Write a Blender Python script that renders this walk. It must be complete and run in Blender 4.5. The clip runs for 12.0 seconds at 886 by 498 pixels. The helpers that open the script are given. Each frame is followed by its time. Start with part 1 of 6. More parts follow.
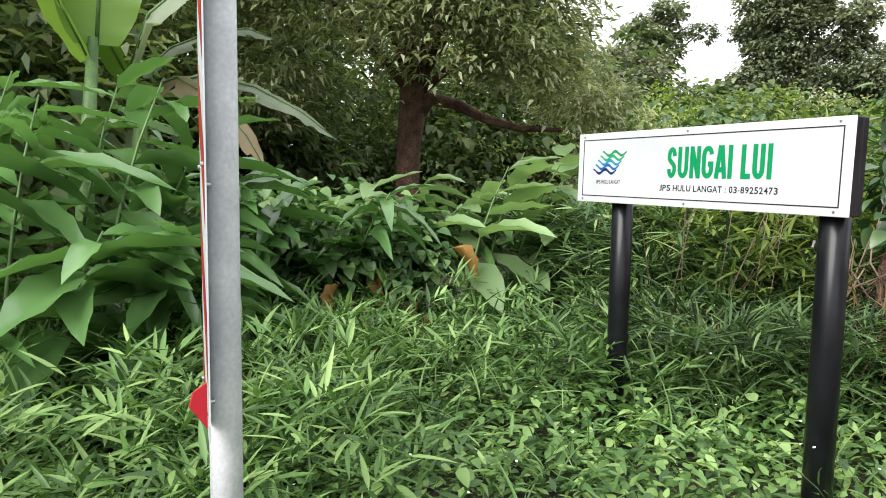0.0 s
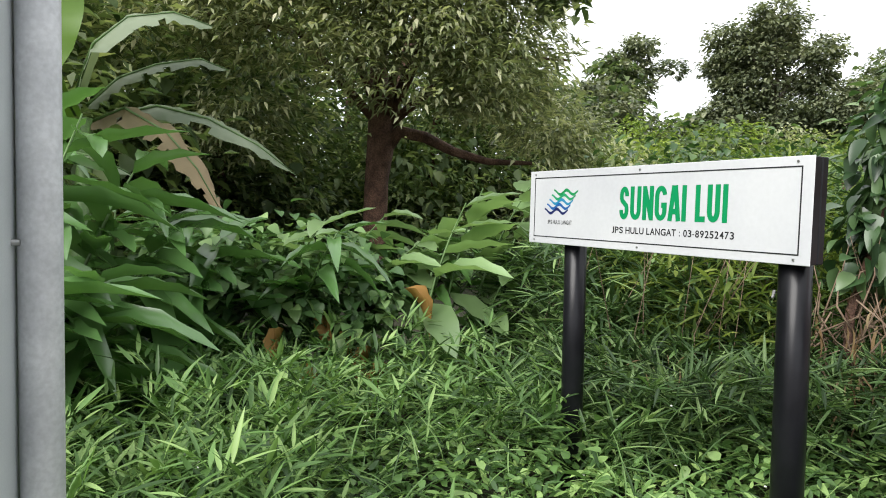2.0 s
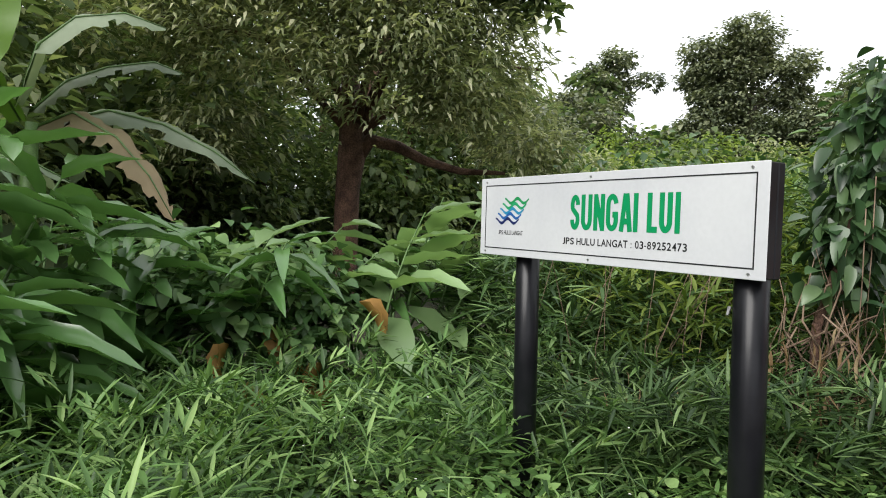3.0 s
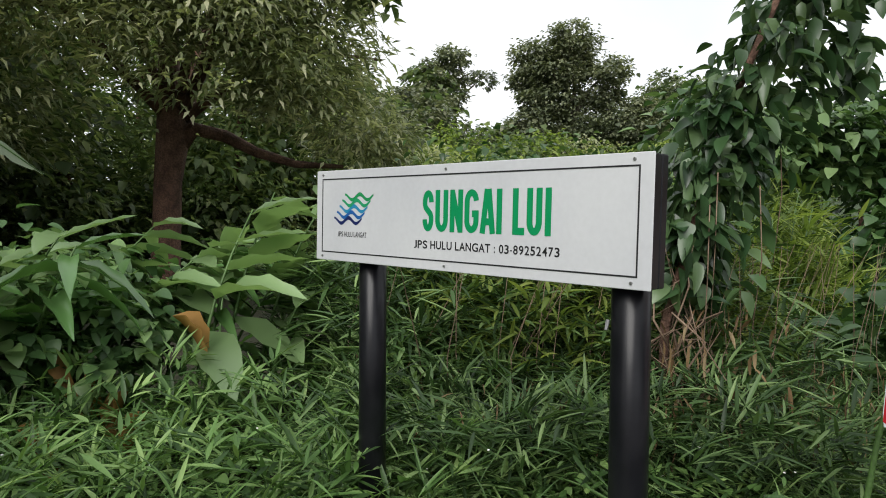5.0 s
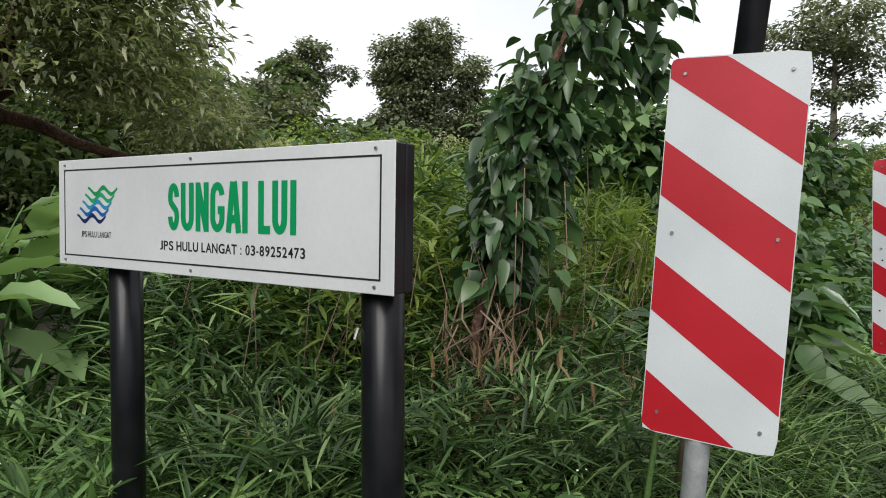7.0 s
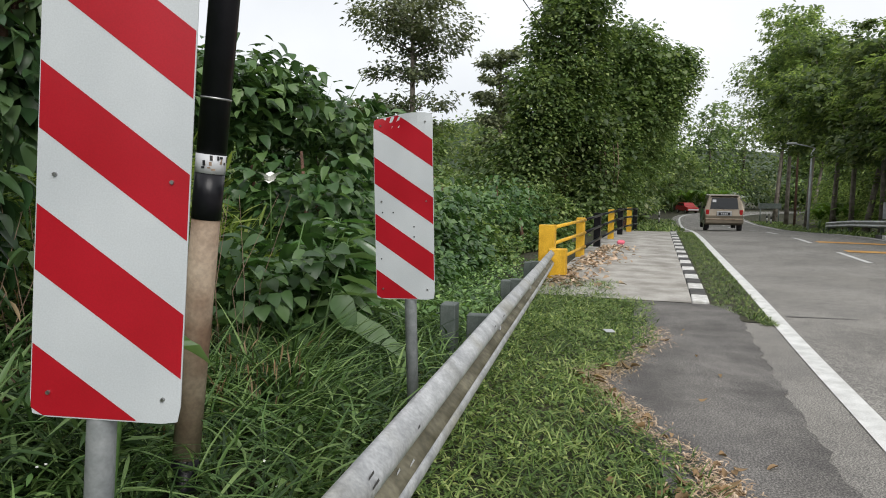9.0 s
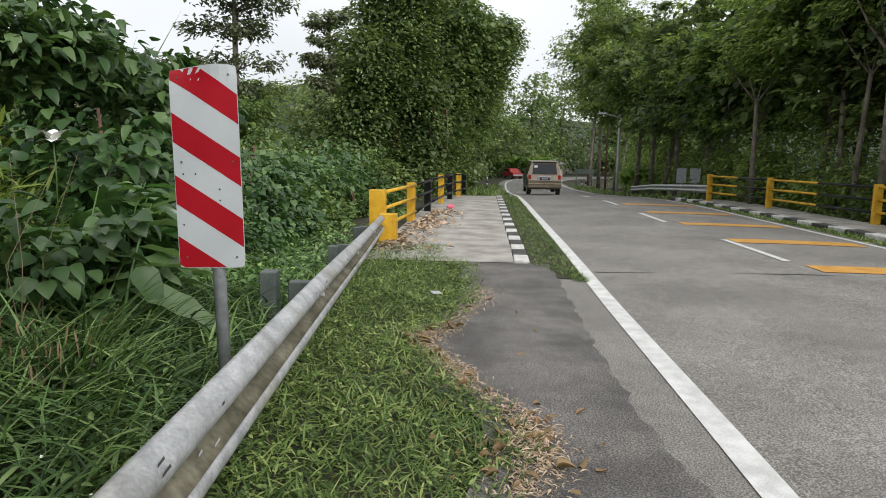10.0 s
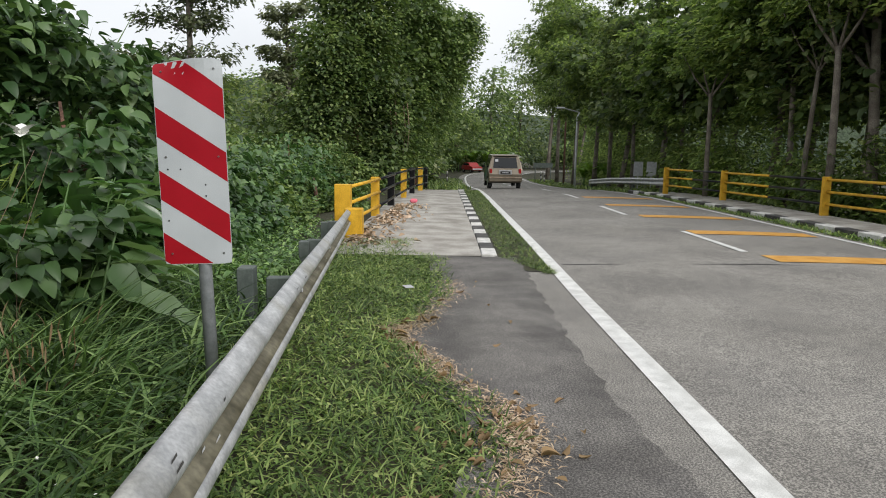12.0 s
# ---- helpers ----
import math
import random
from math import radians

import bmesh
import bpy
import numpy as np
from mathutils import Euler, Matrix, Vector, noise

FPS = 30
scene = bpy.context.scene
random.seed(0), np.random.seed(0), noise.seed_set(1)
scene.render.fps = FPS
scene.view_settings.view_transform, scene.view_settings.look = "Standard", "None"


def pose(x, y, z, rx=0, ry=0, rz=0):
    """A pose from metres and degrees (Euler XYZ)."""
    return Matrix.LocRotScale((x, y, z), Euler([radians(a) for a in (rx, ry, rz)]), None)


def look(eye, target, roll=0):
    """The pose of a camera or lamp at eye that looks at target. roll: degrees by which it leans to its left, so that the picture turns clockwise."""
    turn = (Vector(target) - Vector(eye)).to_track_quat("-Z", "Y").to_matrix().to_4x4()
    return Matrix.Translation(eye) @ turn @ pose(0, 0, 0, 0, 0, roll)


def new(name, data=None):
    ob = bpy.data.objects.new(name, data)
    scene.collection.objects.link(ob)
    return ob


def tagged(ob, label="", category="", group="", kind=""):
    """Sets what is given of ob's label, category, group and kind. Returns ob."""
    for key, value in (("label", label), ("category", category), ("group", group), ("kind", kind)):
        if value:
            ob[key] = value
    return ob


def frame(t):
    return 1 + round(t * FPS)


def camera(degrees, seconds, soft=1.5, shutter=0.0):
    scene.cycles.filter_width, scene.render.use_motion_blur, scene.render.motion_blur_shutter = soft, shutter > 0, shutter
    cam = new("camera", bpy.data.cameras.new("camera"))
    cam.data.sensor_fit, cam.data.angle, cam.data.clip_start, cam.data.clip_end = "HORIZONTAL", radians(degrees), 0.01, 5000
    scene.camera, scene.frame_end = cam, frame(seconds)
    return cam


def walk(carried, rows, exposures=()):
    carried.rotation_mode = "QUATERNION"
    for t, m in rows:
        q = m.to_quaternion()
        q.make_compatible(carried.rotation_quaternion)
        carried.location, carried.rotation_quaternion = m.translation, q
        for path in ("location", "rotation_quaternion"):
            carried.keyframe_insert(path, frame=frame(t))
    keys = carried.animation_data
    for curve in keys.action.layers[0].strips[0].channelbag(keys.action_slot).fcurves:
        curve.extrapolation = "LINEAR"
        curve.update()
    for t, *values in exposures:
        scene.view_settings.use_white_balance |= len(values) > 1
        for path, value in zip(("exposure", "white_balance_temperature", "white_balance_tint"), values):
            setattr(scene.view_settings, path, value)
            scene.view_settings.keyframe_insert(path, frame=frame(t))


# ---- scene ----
cam = camera(67.3, 12.0, 1.0)
PATH = [
    (0, (0.094, 0.933, 1.601), (0.45, 2.892, 1.417), 0.8),
    (0.5, (0.196, 0.952, 1.595), (0.559, 2.91, 1.413), 1.0),
    (1, (0.212, 1.019, 1.609), (0.572, 2.978, 1.424), 1.1),
    (1.5, (0.212, 1.08, 1.638), (0.587, 3.04, 1.501), 0.9),
    (2, (0.294, 1.126, 1.644), (0.715, 3.08, 1.554), 0.9),
    (2.5, (0.406, 1.176, 1.639), (0.83, 3.129, 1.573), 0.9),
    (4.3, (0.56, 1.571, 1.666), (1.381, 3.394, 1.603), 0.7),
    (4.5, (0.566, 1.599, 1.666), (1.439, 3.397, 1.597), 0.5),
    (5, (0.609, 1.652, 1.669), (1.533, 3.425, 1.601), 0.5),
    (5.5, (0.697, 1.689, 1.674), (1.633, 3.455, 1.605), 0.3),
    (6, (0.785, 1.713, 1.674), (1.775, 3.45, 1.606), 0.3),
    (6.5, (0.877, 1.687, 1.672), (1.987, 3.349, 1.606), 0.2),
    (6.7, (0.906, 1.674, 1.673), (2.068, 3.301, 1.604), 0.2),
    (8.3, (1.265, 1.522, 1.656), (2.982, 2.541, 1.533), 0.1),
    (8.5, (1.303, 1.492, 1.647), (3.078, 2.404, 1.514), 0.2),
    (8.7, (1.34, 1.458, 1.64), (3.165, 2.262, 1.493), 0.3),
    (9, (1.389, 1.408, 1.631), (3.274, 2.05, 1.452), 0.5),
    (9.5, (1.437, 1.358, 1.605), (3.391, 1.711, 1.367), 0.5),
    (10, (1.496, 1.339, 1.606), (3.47, 1.498, 1.332), 0.8),
    (10.5, (1.492, 1.347, 1.6), (3.47, 1.419, 1.317), 0.7),
    (11, (1.487, 1.379, 1.606), (3.465, 1.436, 1.32), 0.7),
    (11.5, (1.451, 1.414, 1.593), (3.43, 1.461, 1.309), 0.6),
    (12, (1.454, 1.47, 1.607), (3.433, 1.507, 1.317), 0.7),
]
walk(cam, [(t, look(eye, target, roll)) for t, eye, target, roll in PATH], [(0.0, 1.16), (1.0, 1.12), (2.0, 0.9), (2.7, 0.75), (4.3, 0.35), (5.5, 0.28), (6.7, 0.26), (8.3, 0.12), (9.5, 0.06), (12.0, 0.04)])

# ---- world and light: a bright overcast sky ----
world = bpy.data.worlds.new("sky")
scene.world = world
world.use_nodes = True
wn, wl = world.node_tree.nodes, world.node_tree.links
wn.clear()
w_out = wn.new("ShaderNodeOutputWorld")
w_bg = wn.new("ShaderNodeBackground")
w_sky = wn.new("ShaderNodeTexSky")
w_sky.sky_type, w_sky.sun_disc = "NISHITA", False
w_sky.sun_elevation, w_sky.sun_rotation = radians(37), radians(229)
w_cloud = wn.new("ShaderNodeTexNoise")
w_cloud.inputs["Scale"].default_value, w_cloud.inputs["Detail"].default_value = 2.2, 6.0
w_ramp = wn.new("ShaderNodeValToRGB")
w_ramp.color_ramp.elements[0].position, w_ramp.color_ramp.elements[0].color = 0.3, (8.0, 8.25, 8.6, 1)
w_ramp.color_ramp.elements[1].position, w_ramp.color_ramp.elements[1].color = 0.7, (10.8, 10.9, 11.0, 1)
w_mix = wn.new("ShaderNodeMixRGB")
w_mix.inputs[0].default_value = 0.9
wl.new(w_cloud.outputs["Fac"], w_ramp.inputs[0])
wl.new(w_sky.outputs[0], w_mix.inputs[1])
wl.new(w_ramp.outputs[0], w_mix.inputs[2])
wl.new(w_mix.outputs[0], w_bg.inputs[0])
w_bg.inputs[1].default_value = 0.102
wl.new(w_bg.outputs[0], w_out.inputs[0])
sun = new("sun", bpy.data.lights.new("sun", "SUN"))
sun.data.energy, sun.data.angle, sun.data.color = 2.5, radians(40), (1.0, 0.97, 0.93)
sun.matrix_world = look((0, 0, 22), (22, 19, 0))

# ---- materials ----


def material(name, rough=0.6, metal=0.0):
    m = bpy.data.materials.new(name)
    m.use_nodes = True
    b = m.node_tree.nodes["Principled BSDF"]
    b.inputs["Roughness"].default_value, b.inputs["Metallic"].default_value = rough, metal
    return m, m.node_tree, b


def noise_mix(tree, c1, c2, scale, detail=5.0, lo=0.35, hi=0.65, coord=None):
    """A colour that wanders between c1 and c2."""
    n, l = tree.nodes, tree.links
    tex = n.new("ShaderNodeTexNoise")
    tex.inputs["Scale"].default_value, tex.inputs["Detail"].default_value = scale, detail
    if coord is None:
        coord = n.new("ShaderNodeTexCoord").outputs["Object"]
    l.new(coord, tex.inputs["Vector"])
    ramp = n.new("ShaderNodeValToRGB")
    ramp.color_ramp.elements[0].position, ramp.color_ramp.elements[0].color = lo, (*c1, 1)
    ramp.color_ramp.elements[1].position, ramp.color_ramp.elements[1].color = hi, (*c2, 1)
    l.new(tex.outputs["Fac"], ramp.inputs[0])
    return ramp.outputs[0], tex.outputs["Fac"]


def blend(tree, fac, a, b, mode="MIX"):
    m = tree.nodes.new("ShaderNodeMixRGB")
    m.blend_type = mode
    for i, v in enumerate((fac, a, b)):
        if isinstance(v, (int, float)):
            m.inputs[i].default_value = v
        elif isinstance(v, tuple):
            m.inputs[i].default_value = (*v, 1)
        else:
            tree.links.new(v, m.inputs[i])
    return m.outputs[0]


def bump(tree, b, height, strength=0.3, distance=0.01):
    n = tree.nodes.new("ShaderNodeBump")
    n.inputs["Strength"].default_value, n.inputs["Distance"].default_value = strength, distance
    tree.links.new(height, n.inputs["Height"])
    tree.links.new(n.outputs[0], b.inputs["Normal"])


def surface(name, c1, c2, scale=8.0, rough=0.7, metal=0.0, fine=80.0, relief=0.2, dist=0.004, spread=0.25):
    """Two scales of colour and a fine relief."""
    m, t, b = material(name, rough, metal)
    base, f1 = noise_mix(t, c1, c2, scale)
    grain, f2 = noise_mix(t, tuple(1 - spread for _ in range(3)), (1, 1, 1), fine)
    t.links.new(blend(t, 1.0, base, grain, "MULTIPLY"), b.inputs["Base Color"])
    if relief:
        bump(t, b, f2, relief, dist)
    return m


def foliage(name, dark, mid, light, rough=0.45, glow=0.28, patch=0.6, gloss=0.35, cool=1.4):
    """Leaf: hue by leaf, by patch, and light that comes through."""
    dark, mid, light = [(c[0] * 1.1, c[1], c[2] * cool) for c in (dark, mid, light)]
    m, t, b = material(name, rough)
    n, l = t.nodes, t.links
    geo = n.new("ShaderNodeNewGeometry")
    ramp = n.new("ShaderNodeValToRGB")
    e = ramp.color_ramp.elements
    e[0].position, e[0].color = 0.0, (*dark, 1)
    e[1].position, e[1].color = 1.0, (*light, 1)
    k = e.new(0.55)
    k.color = (*mid, 1)
    l.new(geo.outputs["Random Per Island"], ramp.inputs[0])
    obj = n.new("ShaderNodeObjectInfo")
    tint, f = noise_mix(t, (0.62, 0.66, 0.55), (1.12, 1.08, 1.0), patch, 3.0, coord=geo.outputs["Position"])
    col = blend(t, 1.0, ramp.outputs[0], tint, "MULTIPLY")
    vary = n.new("ShaderNodeHueSaturation")
    mr = n.new("ShaderNodeMapRange")
    mr.inputs["To Min"].default_value, mr.inputs["To Max"].default_value = 0.8, 1.2
    l.new(obj.outputs["Random"], mr.inputs["Value"])
    l.new(mr.outputs[0], vary.inputs["Value"])
    l.new(col, vary.inputs["Color"])
    l.new(vary.outputs[0], b.inputs["Base Color"])
    b.inputs["Specular IOR Level"].default_value = gloss
    tr = n.new("ShaderNodeBsdfTranslucent")
    warm = blend(t, 1.0, vary.outputs[0], (1.15, 1.22, 0.7), "MULTIPLY")
    l.new(warm, tr.inputs[0])
    mx = n.new("ShaderNodeMixShader")
    mx.inputs[0].default_value = glow
    l.new(b.outputs[0], mx.inputs[1])
    l.new(tr.outputs[0], mx.inputs[2])
    l.new(mx.outputs[0], n["Material Output"].inputs[0])
    return m


def plain(name, c, rough=0.5, metal=0.0):
    m, t, b = material(name, rough, metal)
    b.inputs["Base Color"].default_value = (*c, 1)
    return m


M_herb = foliage("herb_leaf", (0.03, 0.075, 0.017), (0.108, 0.228, 0.05), (0.27, 0.44, 0.115), patch=0.9, rough=0.36, gloss=0.5)
M_grass = foliage("grass_blade", (0.027, 0.066, 0.015), (0.11, 0.23, 0.052), (0.23, 0.375, 0.105), patch=1.2)
M_bankgrass = foliage("bank_grass_blade", (0.02, 0.05, 0.012), (0.09, 0.185, 0.042), (0.26, 0.41, 0.12), patch=1.2)
M_lawn = foliage("lawn_blade", (0.034, 0.072, 0.015), (0.138, 0.245, 0.05), (0.33, 0.43, 0.122), patch=2.2)
M_bamboo = foliage("cane_grass_leaf", (0.017, 0.04, 0.011), (0.064, 0.14, 0.034), (0.2, 0.33, 0.1), patch=0.8, glow=0.25)
M_ginger = foliage("ginger_leaf", (0.05, 0.13, 0.034), (0.1, 0.235, 0.058), (0.22, 0.39, 0.1), rough=0.25, gloss=1.0, patch=0.5)
M_banana = foliage("banana_leaf", (0.08, 0.18, 0.02), (0.13, 0.27, 0.03), (0.2, 0.36, 0.045), rough=0.35, glow=0.4, gloss=0.5)
M_vine = foliage("vine_leaf", (0.03, 0.085, 0.02), (0.065, 0.15, 0.036), (0.135, 0.25, 0.062), rough=0.36, gloss=0.55)
M_liana = foliage("liana_leaf", (0.022, 0.06, 0.018), (0.05, 0.115, 0.034), (0.12, 0.21, 0.07), rough=0.36, gloss=0.6)
M_broad = foliage("shrub_leaf", (0.045, 0.11, 0.03), (0.1, 0.21, 0.058), (0.22, 0.37, 0.11), rough=0.4, gloss=0.45)
M_fine = foliage("fine_tree_leaf", (0.125, 0.172, 0.07), (0.27, 0.335, 0.142), (0.53, 0.59, 0.31), patch=0.35, glow=0.45, rough=0.4, gloss=0.6)
M_dark = foliage("dark_tree_leaf", (0.08, 0.145, 0.05), (0.175, 0.265, 0.087), (0.38, 0.47, 0.18), patch=0.25, glow=0.5, rough=0.4, gloss=0.6)
M_far = foliage("far_tree_leaf", (0.095, 0.13, 0.065), (0.16, 0.205, 0.095), (0.28, 0.33, 0.16), patch=0.15)
M_bright = foliage("bright_tree_leaf", (0.09, 0.16, 0.027), (0.21, 0.32, 0.058), (0.36, 0.48, 0.1), patch=0.3, glow=0.45)
M_drape = foliage("creeper_leaf", (0.065, 0.132, 0.035), (0.165, 0.275, 0.072), (0.34, 0.47, 0.138), patch=0.35, glow=0.34)
# Lighter, more translucent copy of the creeper leaf: backlight put into the colour.
M_forest = foliage("backlit_forest_leaf", (0.085, 0.15, 0.042), (0.205, 0.315, 0.09), (0.4, 0.52, 0.165), patch=0.3, glow=0.6)
M_dry = foliage("dry_leaf", (0.14, 0.09, 0.05), (0.27, 0.2, 0.12), (0.4, 0.33, 0.23), rough=0.75, glow=0.12, gloss=0.15, cool=1.0)
M_straw = foliage("straw", (0.28, 0.22, 0.16), (0.42, 0.35, 0.27), (0.58, 0.51, 0.42), rough=0.8, glow=0.05, gloss=0.1, cool=1.0)
M_bark = surface("red_bark", (0.09, 0.045, 0.03), (0.2, 0.11, 0.075), 5, 0.9, 0, 40, 0.8, 0.03, 0.5)
M_greybark = surface("grey_bark", (0.12, 0.1, 0.08), (0.26, 0.23, 0.19), 3, 0.9, 0, 30, 0.6, 0.02, 0.4)
M_stem = surface("green_stem", (0.06, 0.12, 0.03), (0.1, 0.19, 0.05), 10, 0.5)
M_twig = surface("dry_twig", (0.14, 0.09, 0.06), (0.28, 0.2, 0.14), 10, 0.9)
M_soil = surface("soil", (0.03, 0.035, 0.014), (0.065, 0.06, 0.03), 1.5, 0.95, 0, 30, 0.8, 0.03, 0.5)
M_asphalt = surface("asphalt", (0.27, 0.255, 0.24), (0.35, 0.332, 0.314), 0.5, 0.85, 0, 150, 0.6, 0.005, 0.55)
M_patch = surface("dark_asphalt", (0.14, 0.131, 0.127), (0.255, 0.241, 0.232), 1.6, 0.9, 0, 130, 0.7, 0.006, 0.6)


def weathered(m, speck, spots, stain):
    """Aggregate speckle, worn spots and broad stains over a surface's colour."""
    t = m.node_tree
    b = t.nodes["Principled BSDF"]
    col = b.inputs["Base Color"].links[0].from_socket
    for scale, lo, hi, a, c in ((speck, 0.42, 0.6, 0.55, 1.3), (spots, 0.3, 0.62, 0.86, 1.08), (stain, 0.35, 0.6, 0.9, 1.08)):
        mul, _ = noise_mix(t, (a, a, a), (c, c, c * 0.985), scale, 3.0, lo, hi)
        col = blend(t, 1.0, col, mul, "MULTIPLY")
    t.links.new(col, b.inputs["Base Color"])


weathered(M_asphalt, 75, 7.0, 0.8)
weathered(M_patch, 75, 6.0, 1.3)
M_concrete = surface("concrete", (0.27, 0.25, 0.22), (0.5, 0.48, 0.44), 1.6, 0.85, 0, 60, 0.5, 0.006, 0.3)
M_roadwhite = surface("white_road_paint", (0.6, 0.6, 0.58), (0.82, 0.82, 0.8), 6, 0.6, 0, 160, 0.4, 0.003, 0.25)
M_roadyellow = surface("yellow_road_paint", (0.62, 0.3, 0.05), (0.78, 0.42, 0.1), 4, 0.6, 0, 160, 0.4, 0.003, 0.35)
M_kerbblack = surface("black_kerb_paint", (0.025, 0.025, 0.025), (0.09, 0.085, 0.08), 5, 0.7)
M_kerbwhite = surface("white_kerb_paint", (0.5, 0.49, 0.46), (0.78, 0.77, 0.75), 5, 0.7)
M_galv = surface("galvanised_steel", (0.5, 0.51, 0.54), (0.66, 0.67, 0.7), 9, 0.5, 0.05, 120, 0.1, 0.001, 0.15)
M_rail, rail_t, rail_b = material("weathered_rail_zinc", 0.48, 0.25)
rail_c, rail_f = noise_mix(rail_t, (0.34, 0.35, 0.36), (0.55, 0.56, 0.57), 9)
rail_d, rail_g = noise_mix(rail_t, (1, 1, 1), (0.8, 0.77, 0.68), 2.3, 8, 0.5, 0.66)
rail_s, rail_h = noise_mix(rail_t, (0.8, 0.8, 0.8), (1.05, 1.05, 1.05), 70)
rail_t.links.new(blend(rail_t, 1.0, blend(rail_t, 1.0, rail_c, rail_d, "MULTIPLY"), rail_s, "MULTIPLY"), rail_b.inputs["Base Color"])
bump(rail_t, rail_b, rail_h, 0.15, 0.001)
# Stains of the beam's valley, with the recess's shade in the colour too.
M_railstainshade = surface("stained_shaded_rail_zinc", (0.1, 0.09, 0.055), (0.27, 0.25, 0.18), 3.5, 0.6, 0.1, 26, 0.2, 0.001, 0.45)
M_greygalv = surface("dull_galvanised_steel", (0.18, 0.195, 0.2), (0.28, 0.295, 0.3), 14, 0.5, 0.2, 120, 0.1, 0.001, 0.15)
M_greypost = surface("grey_green_post_paint", (0.07, 0.088, 0.08), (0.12, 0.14, 0.13), 6, 0.6)
M_blackpaint = surface("black_gloss_paint", (0.005, 0.005, 0.007), (0.011, 0.011, 0.014), 8, 0.3, 0, 90, 0.06, 0.001, 0.2)
M_blackpaint.node_tree.nodes["Principled BSDF"].inputs["Specular IOR Level"].default_value = 0.28
M_rust = surface("rusty_steel", (0.2, 0.125, 0.08), (0.4, 0.32, 0.235), 5, 0.7, 0.1, 60, 0.3, 0.002, 0.25)
M_white = surface("white_sheet", (0.47, 0.48, 0.505), (0.53, 0.54, 0.556), 3, 0.35, 0, 60, 0.03, 0.001, 0.04)
M_reflwhite = surface("white_reflective_sheet", (0.45, 0.48, 0.5), (0.53, 0.56, 0.58), 3, 0.35, 0, 300, 0.1, 0.001, 0.1)
M_reflred = surface("red_reflective_sheet", (0.32, 0.005, 0.013), (0.4, 0.008, 0.02), 3, 0.32, 0, 300, 0.1, 0.001, 0.12)
M_fence = surface("yellow_fence_paint", (0.55, 0.3, 0.01), (0.78, 0.45, 0.03), 4, 0.55, 0, 50, 0.2, 0.002, 0.2)
M_steel = plain("bolt_steel", (0.35, 0.35, 0.35), 0.35, 0.9)
M_green = plain("green_letter_film", (0.0, 0.22, 0.075), 0.4)
M_ink = plain("black_letter_film", (0.012, 0.012, 0.014), 0.4)
M_flower = plain("white_petal", (0.8, 0.8, 0.76), 0.6)

# ---- mesh helpers ----
rng = np.random.default_rng(7)


def mesh_ob(name, verts, faces, mat, parent=None, label="", smooth=False):
    me = bpy.data.meshes.new(name)
    me.from_pydata([tuple(v) for v in verts], [], faces)
    me.update()
    if mat:
        me.materials.append(mat)
    if smooth:
        me.polygons.foreach_set("use_smooth", [True] * len(me.polygons))
    ob = new(name, me)
    ob.parent = parent
    if label:
        ob["label"] = label
    return ob


def part(name, bm, mat, parent=None, label="", smooth=False):
    me = bpy.data.meshes.new(name)
    bm.to_mesh(me)
    bm.free()
    me.materials.append(mat)
    if smooth:
        me.polygons.foreach_set("use_smooth", [True] * len(me.polygons))
    ob = new(name, me)
    ob.parent = parent
    if label:
        ob["label"] = label
    return ob


def empty(name, m=None, label="", category="", group="", kind=""):
    ob = new(name)
    if m is not None:
        ob.matrix_world = m
    return tagged(ob, label, category, group, kind)


def box(name, size, at, mat, parent=None, bevel=0.004, label="", rz=0.0, segments=1):
    bm = bmesh.new()
    bmesh.ops.create_cube(bm, size=1.0)
    bmesh.ops.scale(bm, vec=size, verts=bm.verts)
    if bevel:
        bmesh.ops.bevel(bm, geom=bm.edges[:], offset=bevel, segments=segments, affect="EDGES")
    bmesh.ops.rotate(bm, verts=bm.verts, matrix=Matrix.Rotation(radians(rz), 3, "Z"))
    bmesh.ops.translate(bm, verts=bm.verts, vec=at)
    return part(name, bm, mat, parent, label)


def tube_data(points, radii, sides=10):
    """Rings round a line of points, closed at both ends."""
    pts = [Vector(p) for p in points]
    verts, faces = [], []
    for i, p in enumerate(pts):
        d = (pts[min(i + 1, len(pts) - 1)] - pts[max(i - 1, 0)]).normalized()
        side = d.cross(Vector((0.31, 0.95, 0.02))).normalized()
        up = d.cross(side)
        for k in range(sides):
            a = 2 * math.pi * k / sides
            verts.append(p + radii[i] * (math.cos(a) * side + math.sin(a) * up))
    for i in range(len(pts) - 1):
        for k in range(sides):
            a, b = i * sides + k, i * sides + (k + 1) % sides
            faces.append((a, b, b + sides, a + sides))
    faces.append(tuple(range(sides))[::-1])
    faces.append(tuple((len(pts) - 1) * sides + k for k in range(sides)))
    return verts, faces


def tube(name, points, radii, mat, parent=None, sides=12, label=""):
    v, f = tube_data(points, radii, sides)
    return mesh_ob(name, v, f, mat, parent, label, True)


